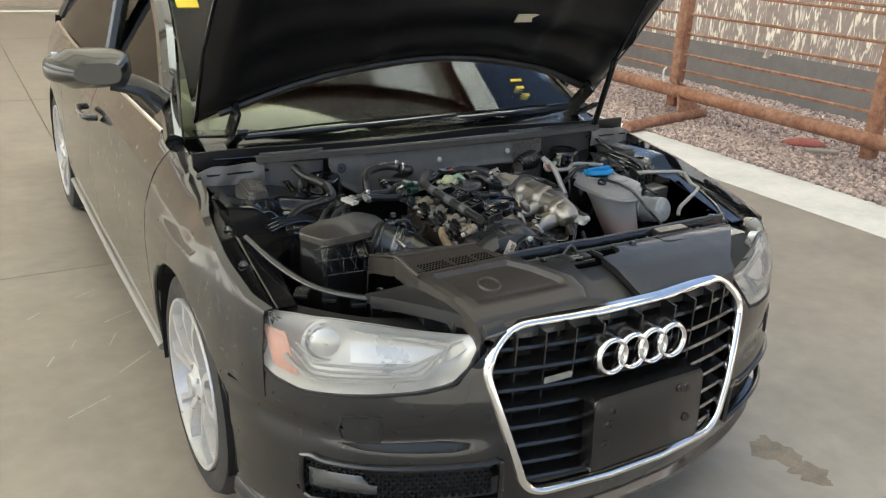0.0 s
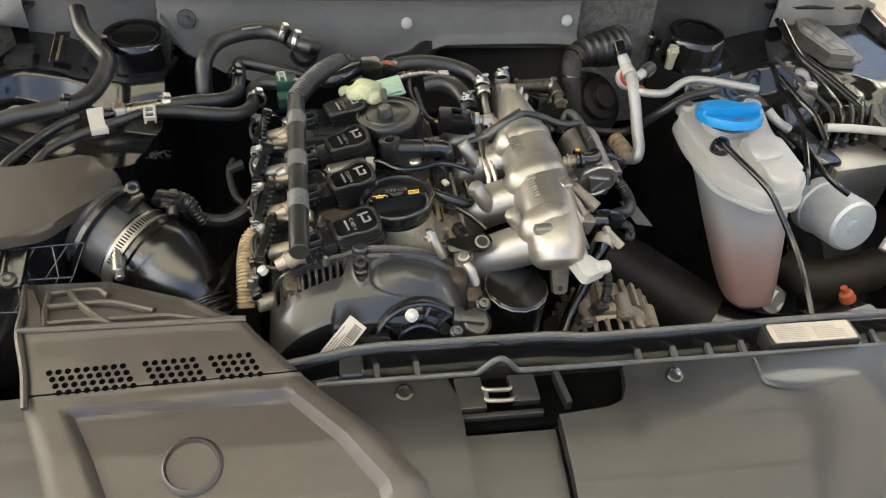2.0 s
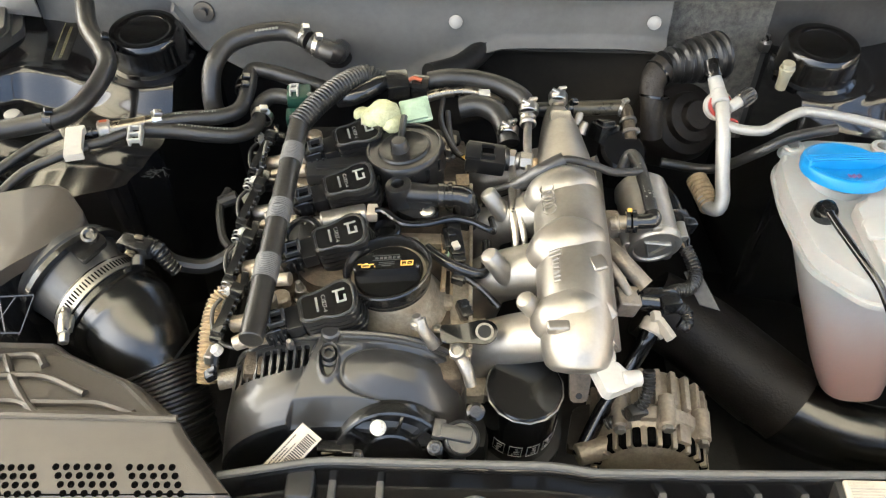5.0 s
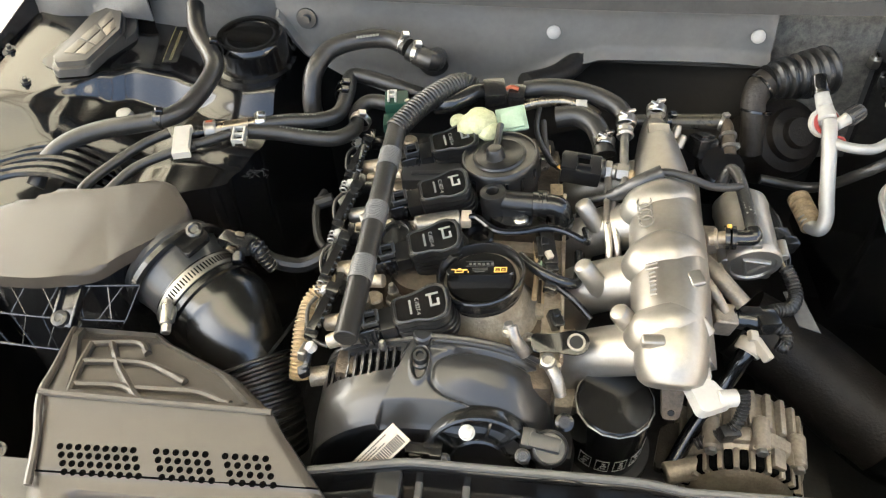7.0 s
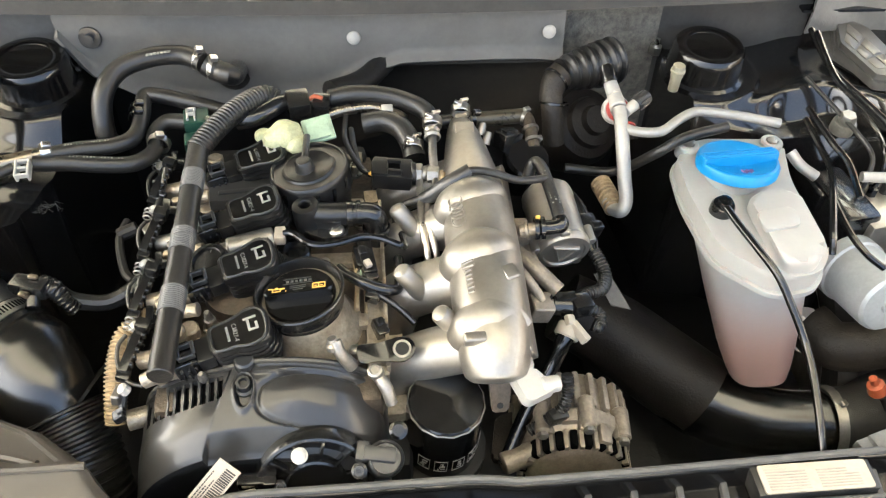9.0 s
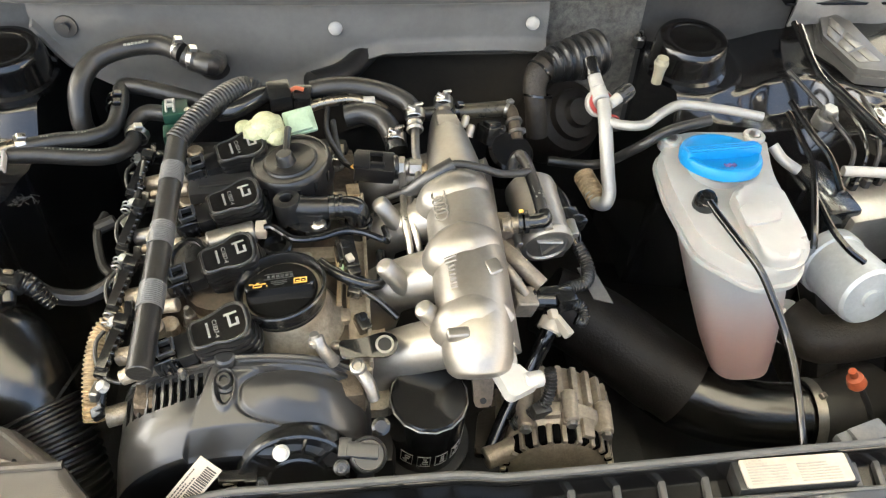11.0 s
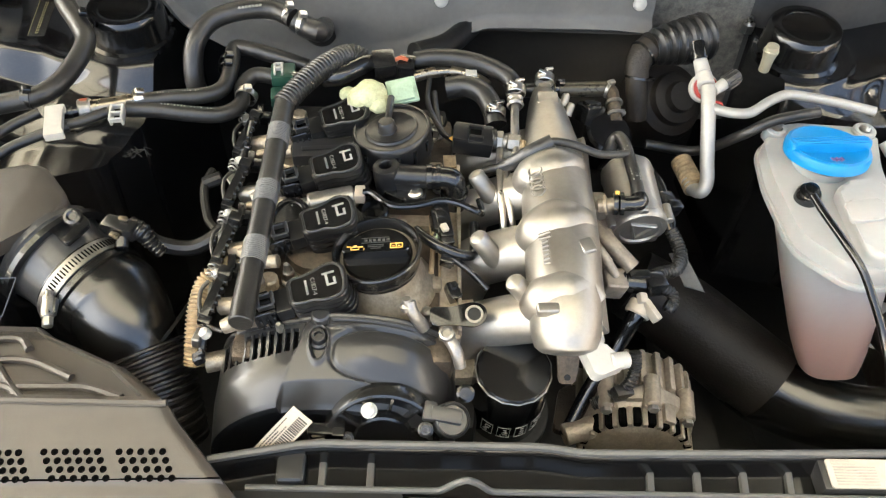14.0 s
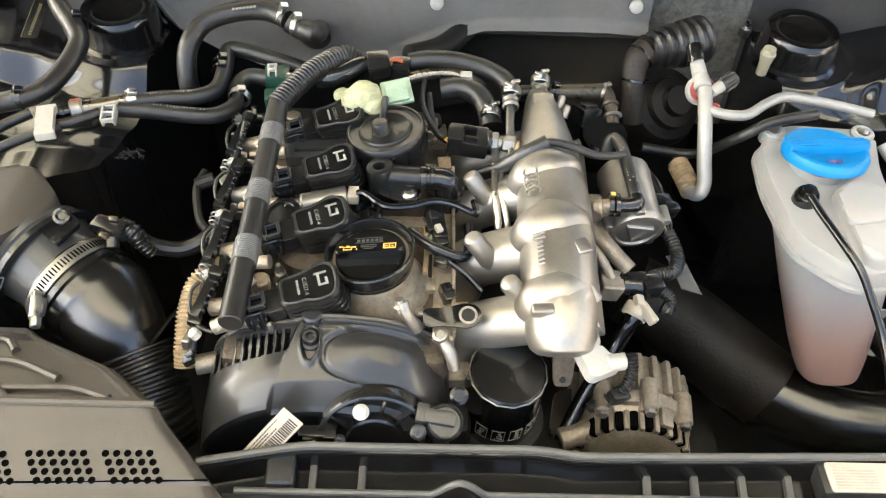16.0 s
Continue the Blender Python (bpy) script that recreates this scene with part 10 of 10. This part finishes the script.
    # outlet flange plate
    o, d = Vector((-0.4467, 0.5834, 0.8220)), (Vector((-0.3829, 0.5388, 0.8000)) - Vector((-0.4467, 0.5834, 0.8220)))
    d.normalize()
    bm = bm_new()
    add_lathe(bm, [(0.055, -0.022), (0.058, -0.020), (0.059, -0.012), (0.057, -0.010), (0.055, 0.0), (0.053, 0.012), (0.052, 0.045), (0.046, 0.045)], o, d, 40)
    part("outlet", bm, "outlet", a, "dark grey moulded outlet")
    bm = bm_new()
    add_lathe(bm, [(0.0575, -0.004), (0.066, -0.004), (0.066, 0.002), (0.0575, 0.003)], o, d, 44)
    add_prism(bm, [(-0.02, -0.02), (0.02, -0.02), (0.012, 0.014), (-0.006, 0.016)], -0.006, 0.0, Matrix.Translation((-0.4172, 0.5858, 0.8760)) @ Matrix.Rotation(-0.7, 4, "Z"), bev=0.001, r=0.006)
    add_lathe(bm, [(0.009, 0), (0.009, 0.006), (0.006, 0.007), (0.004, 0.005), (0, 0.005)], (-0.4095, 0.5813, 0.8900), (0, -0.4, 1), 14)
    part("flange_plate", bm, "plastic", a)
    # rubber elbow with its clamp and bellows
    e = thing("intake_elbow", "shiny black rubber intake elbow with a steel clamp", "duct")
    bm = bm_new()
    p0 = o + d * 0.03
    pts = [p0, p0 + d * 0.03, (-0.3832, 0.5412, 0.8020), (-0.3627, 0.5165, 0.7900), (-0.3504, 0.4975, 0.7700)]
    add_tube(bm, pts, [0.053, 0.055, 0.055, 0.049, 0.043], 36, 8)
    part("elbow", bm, "elbow", e, smooth=70)
    bm = bm_new()
    add_tube(bm, [(-0.3513, 0.4999, 0.7720), (-0.3386, 0.4772, 0.7520), (-0.3289, 0.4532, 0.7280), (-0.3231, 0.4312, 0.7000)], [0.044, 0.043, 0.042, 0.042], 32, 8, rib=0.007, pitch=0.0085)
    part("bellows", bm, "rubber", e)
    cl = p0 + d * 0.012
    bm = bm_new()
    add_lathe(bm, [(0.0545, -0.008), (0.0565, -0.008), (0.0565, 0.008), (0.0545, 0.008)], cl, d, 48)
    band = part("clamp_band", bm, "dullsteel", e, "dull steel worm-drive clamp band")
    mm = Matrix.Translation(cl) @ basis(d)
    bm = bm_new()
    for k in range(34):
        t = 2 * math.pi * k / 90 + 0.4
        add_box(bm, mm @ Vector((0.0567 * math.cos(t), 0.0567 * math.sin(t), 0)), (0.0006, 0.0016, 0.008), mm.to_3x3() @ Matrix.Rotation(t, 3, "Z"))
    part("band_slot", bm, "hole", band)
    bm = bm_new()
    add_lathe(bm, [(0.056, 0.010), (0.0585, 0.012), (0.0585, 0.018), (0.0555, 0.020)], cl, d, 48)
    part("elbow_lip", bm, "elbow", e)
    bm = bm_new()
    q = Vector((-0.4265, 0.5013, 0.8450))
    add_cyl(bm, q + Vector((-0.001, 0.010, 0.003)), q + Vector((0.003, -0.012, -0.003)), 0.0065, seg=16, bev=0.001)
    add_cyl(bm, q + Vector((0.003, -0.010, -0.003)), q + Vector((0.0055, -0.021, -0.005)), 0.0056, seg=6, bev=0.001)
    add_cyl(bm, q + Vector((-0.002, 0.016, 0.004)), q + Vector((-0.001, 0.010, 0.003)), 0.0045, seg=12, bev=0.0008)
    add_box(bm, q + Vector((0.003, 0.001, -0.002)), (0.012, 0.018, 0.008), Euler((0.1, 0, 0.1)).to_matrix(), 0.0015)
    part("clamp_screw", bm, "steel", band)
    # sensor on the elbow's far side
    s = thing("vent_valve", "small black vent valve with a bright nozzle", "valve")
    bm = bm_new()
    add_box(bm, (-0.3728, 0.5946, 0.8620), (0.038, 0.018, 0.018), Euler((0, 0, -0.3)).to_matrix(), 0.004)
    add_box(bm, (-0.3860, 0.5960, 0.8600), (0.018, 0.012, 0.010), Euler((0, 0.2, -0.5)).to_matrix(), 0.002)
    add_cyl(bm, (-0.3700, 0.5850, 0.8580), (-0.3690, 0.5740, 0.8520), 0.0075, seg=14, bev=0.001)
    add_tube(bm, [(-0.3665, 0.5996, 0.8620), (-0.3515, 0.5945, 0.8550), (-0.3431, 0.5901, 0.8420), (-0.3352, 0.5888, 0.8300)], [0.010, 0.011, 0.008, 0.007], 12, 6, rib=0.0015, pitch=0.005)
    part("valve_body", bm, "plastic", s)
    bm = bm_new()
    add_box(bm, (-0.3679, 0.5971, 0.8740), (0.010, 0.005, 0.004), Euler((0, 0, -0.2)).to_matrix(), 0.002)
    add_box(bm, (-0.3758, 0.5818, 0.8640), (0.010, 0.006, 0.006), Euler((0, 0, -0.3)).to_matrix(), 0.0015)
    part("valve_clip", bm, "hosesteel", s)


def build_intake_duct():
    """The duct cover on the front panel: ribbed neck, perforated slope, sunken field with a roundel."""
    d = thing("intake_duct", "brownish-black plastic intake duct with perforated slope", "duct")
    # stations along y: y, z, left x, right x
    st = [(0.118, 0.772, -0.425, -0.20), (0.135, 0.792, -0.428, -0.11), (0.16, 0.806, -0.435, -0.098), (0.20, 0.822, -0.448, -0.105), (0.25, 0.834, -0.466, -0.145), (0.296, 0.842, -0.484, -0.195),
          (0.312, 0.845, -0.487, -0.212), (0.34, 0.852, -0.492, -0.238), (0.372, 0.860, -0.500, -0.268), (0.383, 0.864, -0.504, -0.276), (0.392, 0.860, -0.505, -0.285), (0.43, 0.850, -0.512, -0.33), (0.468, 0.842, -0.522, -0.41), (0.485, 0.832, -0.524, -0.43)]
    bm = bm_new()
    rows = []
    nx = 60

    def surf(y, u):
        z = lerp_table([(a, b) for a, b, _, _ in st], y)
        x0 = lerp_table([(a, c) for a, _, c, _ in st], y)
        x1 = lerp_table([(a, c) for a, _, _, c in st], y)
        x = x0 + (x1 - x0) * u
        return Vector((x, y, z))

    def field(y, u):
        """Depth of the sunken field."""
        a = ease((u - 0.125) / 0.025) * ease((0.895 - u) / 0.025)
        b = ease((y - 0.165) / 0.03) * ease((0.3005 + 0.004 * u - y) / 0.007)
        return 0.011 * a * b
    ys = [0.118 + (0.485 - 0.118) * k / 130 for k in range(131)]
    for y in ys:
        row = [surf(y, 0) + Vector((-0.003, 0, -0.05)), surf(y, 0) + Vector((-0.002, 0, -0.006))]
        for i in range(nx + 1):
            u = i / nx
            p = surf(y, u)
            p.z -= field(y, u) + 0.0022 * ease((0.3135 + 0.008 * u - y) / 0.002)
            if 0.392 < y < 0.484 and 0.1 < u < 0.93:
                p.z -= 0.006
            p.z -= 0.004 * max(0, (abs(u - 0.5) - 0.46) / 0.04)
            row.append(p)
        row += [surf(y, 1) + Vector((0.002, 0, -0.008)), surf(y, 1) + Vector((0.006, 0, -0.06))]
        rows.append(row)
    rows = [[p + Vector((0, -0.006, -0.02)) for p in rows[0]]] + rows + [[p + Vector((0, 0.004, -0.05)) for p in rows[-1]]]
    add_grid(bm, rows)
    thicken(bm, 0.003)
    body = part("duct_shell", bm, "lid", d, smooth=35)
    # beads
    bm = bm_new()
    add_tube(bm, [surf(0.383, u) + Vector((0, 0, 0.001)) for u in (0, 0.05, 0.3, 0.6, 0.9, 1)], 0.0035, 8, 5)
    add_tube(bm, [surf(y, 0.0) + Vector((0.001, 0, 0.0)) for y in (0.30, 0.34, 0.38, 0.42, 0.48)], 0.004, 8, 5)
    part("shell_edge", bm, "lid", body)
    bm = bm_new()
    add_tube(bm, [surf(0.3135 + 0.008 * u, u) + Vector((0, 0, -0.0010)) for u in (0.0, 0.25, 0.5, 0.75, 1.0)], 0.0010, 6, 5)
    part("seam", bm, "hole", body)
    # perforations in three groups, each a black disc painted as a hole's shade
    hole = None
    groups = (((-0.4664, 0.3362, 0.8530), (-0.3967, 0.3386, 0.8530), 9), ((-0.3751, 0.3396, 0.8530), (-0.3291, 0.3408, 0.8530), 6), ((-0.3106, 0.3410, 0.8530), (-0.2731, 0.3419, 0.8530), 5))
    step = (Vector((-0.4547, 0.3144, 0.8460)) - Vector((-0.4664, 0.3362, 0.8530))) / 3
    for rowi in range(4):
        for a, b, n in groups:
            a, b = Vector(a), Vector(b)
            for k in range(n):
                p = a.lerp(b, k / (n - 1)) + step * rowi
                z = lerp_table([(q[0], q[1]) for q in st], p.y) + 0.0002
                if hole is None:
                    bm = bm_new()
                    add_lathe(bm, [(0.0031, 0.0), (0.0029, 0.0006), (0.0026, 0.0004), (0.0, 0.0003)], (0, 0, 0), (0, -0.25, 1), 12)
                    ob = part("hole_disc", bm, "hole", body)
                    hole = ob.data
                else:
                    ob = new("hole_disc", hole)
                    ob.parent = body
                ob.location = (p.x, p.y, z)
    # ribs in the neck
    bm = bm_new()

    def rib(*pts):
        add_tube(bm, [Vector((p[0], p[1], lerp_table([(q[0], q[1]) for q in st], p[1]) - 0.004)) for p in pts], 0.0042, 8, 4)
    rib((-0.4791, 0.3889, 0.8580), (-0.4880, 0.4213, 0.8530), (-0.4925, 0.4606, 0.8470))
    rib((-0.4911, 0.4341, 0.8520), (-0.4568, 0.4374, 0.8520), (-0.4198, 0.4368, 0.8520), (-0.3749, 0.4161, 0.8550))
    rib((-0.4807, 0.4018, 0.8570), (-0.4326, 0.4039, 0.8570), (-0.4084, 0.3881, 0.8600))
    rib((-0.4719, 0.4625, 0.8470), (-0.4517, 0.4324, 0.8520), (-0.4271, 0.4044, 0.8570), (-0.4114, 0.3885, 0.8600))
    rib((-0.4195, 0.4038, 0.8570), (-0.3845, 0.4046, 0.8570), (-0.3559, 0.4042, 0.8580), (-0.3211, 0.3923, 0.8600))
    rib((-0.4925, 0.4606, 0.8470), (-0.4460, 0.4665, 0.8470), (-0.4284, 0.4515, 0.8500))
    part("neck_rib", bm, "lid", body)
    # roundel
    c = Vector((-0.3265, 0.2370, 0.8150))
    bm = bm_new()
    add_lathe(bm, [(0.030, 0.003), (0.0275, 0.0075), (0.0255, 0.0085), (0.0245, 0.0065), (0.0235, 0.0032), (0.0, 0.0030)], c, (0, -0.22, 1), 36)
    part("roundel", bm, "lid", body)
    # lower front tab
    bm = bm_new()
    add_box(bm, (-0.392, 0.118, 0.765), (0.06, 0.03, 0.03), Euler((0.7, 0, 0.1)).to_matrix(), 0.006)
    part("front_tab", bm, "cover", body)


def build_wing_bits():
    # silver ribbed vent box on each inner wing
    base = ((-0.7359, 0.8864, 0.8850), (-0.7134, 0.8703, 0.8850), (-0.6622, 0.8741, 0.8850), (-0.6281, 0.9687, 0.8850), (-0.6493, 1.0229, 0.8850), (-0.6868, 1.0546, 0.8850), (-0.7258, 1.0405, 0.8850), (-0.7404, 0.9241, 0.8850))
    face = ((-0.7031, 0.8749, 0.9120), (-0.6943, 0.9799, 0.9120), (-0.6719, 1.0080, 0.9120), (-0.6570, 0.9948, 0.9120), (-0.6396, 0.9459, 0.9120), (-0.6546, 0.8702, 0.9120), (-0.6924, 0.8621, 0.9120))
    for sx in (-1, 1):
        v = thing("wing_vent", "translucent grey ribbed vent cover on the inner wing", "vent")

        def outline(pts, grow=1.0):
            cx, cy = sum(p[0] for p in pts) / len(pts), sum(p[1] for p in pts) / len(pts)
            o = [((cx + (p[0] - cx) * grow) * -sx, cy + (p[1] - cy) * grow) for p in pts]
            return o if sx < 0 else o[::-1]
        bm = bm_new()
        add_prism(bm, outline(base), 0.876, 0.889, None, bev=0.003, r=0.008)
        part("vent_base", bm, "greyplastic", v)
        bm = bm_new()
        add_prism(bm, outline(face, 1.14), 0.886, 0.898, None, bev=0.004, r=0.006)
        add_prism(bm, outline(face, 1.04), 0.896, 0.9065, None, bev=0.0025, r=0.004)
        part("vent_top", bm, "greyplastic", v)
        for k in range(2):
            for j in range(3):
                a, b, c, d = Vector((-0.6950, 0.8782, 0.9120)), Vector((-0.6704, 1.0002, 0.9120)), Vector((-0.6418, 0.9472, 0.9120)), Vector((-0.6581, 0.8781, 0.9120))

                def quad(u, w):
                    p = a.lerp(b, w).lerp(d.lerp(c, w), u)
                    return (p.x * -sx, p.y)
                u0, u1, w0, w1 = 0.06 + 0.47 * k, 0.47 + 0.47 * k, 0.03 + 0.325 * j, 0.31 + 0.325 * j
                o = [quad(u0, w0), quad(u1, w0), quad(u1, w1), quad(u0, w1)]
                bm = bm_new()
                add_prism(bm, o if sx < 0 else o[::-1], 0.9055, 0.9076, None, bev=0.0006, r=0.002)
                part("vent_pane", bm, "vent", v)
    # dark sticker with a column of tiny unreadable print
    bm = bm_new()
    m = frame_at((-0.5602, 0.9440, 0.8850), (1, 0, 0), (0.05, 1, 0.2))
    add_prism(bm, [(-0.011, -0.035), (0.011, -0.035), (0.011, 0.035), (-0.011, 0.035)], 0.0, 0.0015, m)
    st = part("code_sticker", bm, "plastic")
    tagged(st, "dark sticker with a column of yellow print", "sticker")
    bm = bm_new()
    add_prism(bm, [(-0.0105, -0.0345), (-0.0100, -0.0345), (-0.0100, 0.0345), (-0.0105, 0.0345)], 0.0015, 0.0018, m)
    for k in range(13):
        y = -0.030 + 0.0045 * k
        for dx, w, dy, h in ((-0.0018, 0.0036, 0.0, 0.0007), (-0.0018, 0.0008, 0.0, 0.0026), (0.0010, 0.0008, 0.0008 * (k % 3), 0.0018)):
            add_prism(bm, [(dx, y + dy), (dx + w, y + dy), (dx + w, y + dy + h), (dx, y + dy + h)], 0.0015, 0.0018, m)
    part("sticker_print", bm, "stickerprint", st)
    for p in ((-0.7854, 0.9031, 0.8900), (-0.7309, 0.8360, 0.8850)):
        bm = bm_new()
        add_lathe(bm, [(0.0120, 0), (0.0115, 0.002), (0.0060, 0.003), (0.0060, 0.007), (0.0032, 0.0075), (0.0032, 0.012), (0, 0.0125)], p, (0.1, -0.1, 1), 14)
        tagged(part("wing_bolt", bm, "satin"), "dark bolt head in the inner wing", "bolt")
    # pale frayed fibres on a bracket
    rng = random.Random(8)
    bm = bm_new()
    for k in range(16):
        o = Vector((-0.4114, 0.7766, 0.8000)) + Vector((rng.uniform(-0.02, 0.012), rng.uniform(-0.008, 0.008), 0))
        add_tube(bm, [o, o + Vector((rng.uniform(-0.012, 0.012), rng.uniform(-0.008, 0.008), 0.006)), o + Vector((rng.uniform(-0.02, 0.02), rng.uniform(-0.012, 0.012), 0.004))], 0.0004, 4, 3)
    tagged(part("frayed_fibres", bm, "greyplastic"), "grey frayed fibres caught on a bracket", "debris", kind="stuff")


build_manifold()
build_oil_filter()
build_alternator()
build_hoses()
build_ac()
build_reservoir()
build_abs()
build_airbox()
build_intake_duct()
build_wing_bits()


# ---- repeats of a kind ----
for _kind, _group in (("fuel_line", "thin fuel lines over the inner wing"), ("wing_bolt", "bolts in the inner wings"), ("breather_hose", "breather hoses behind the engine"), ("metal_pipe", "metal pipes behind the engine"), ("taped_wire", "taped wires at the wing"), ("wire", "thin wires in the bay"), ("coolant_hose", "coolant hoses"), ("wing_vent", "vents on the inner wings"), ("shelter_column", "columns of the shelter")):
    for _ob in scene.objects:
        if _ob.parent is None and _ob.name.split(".")[0] == _kind:
            _ob["group"] = _group
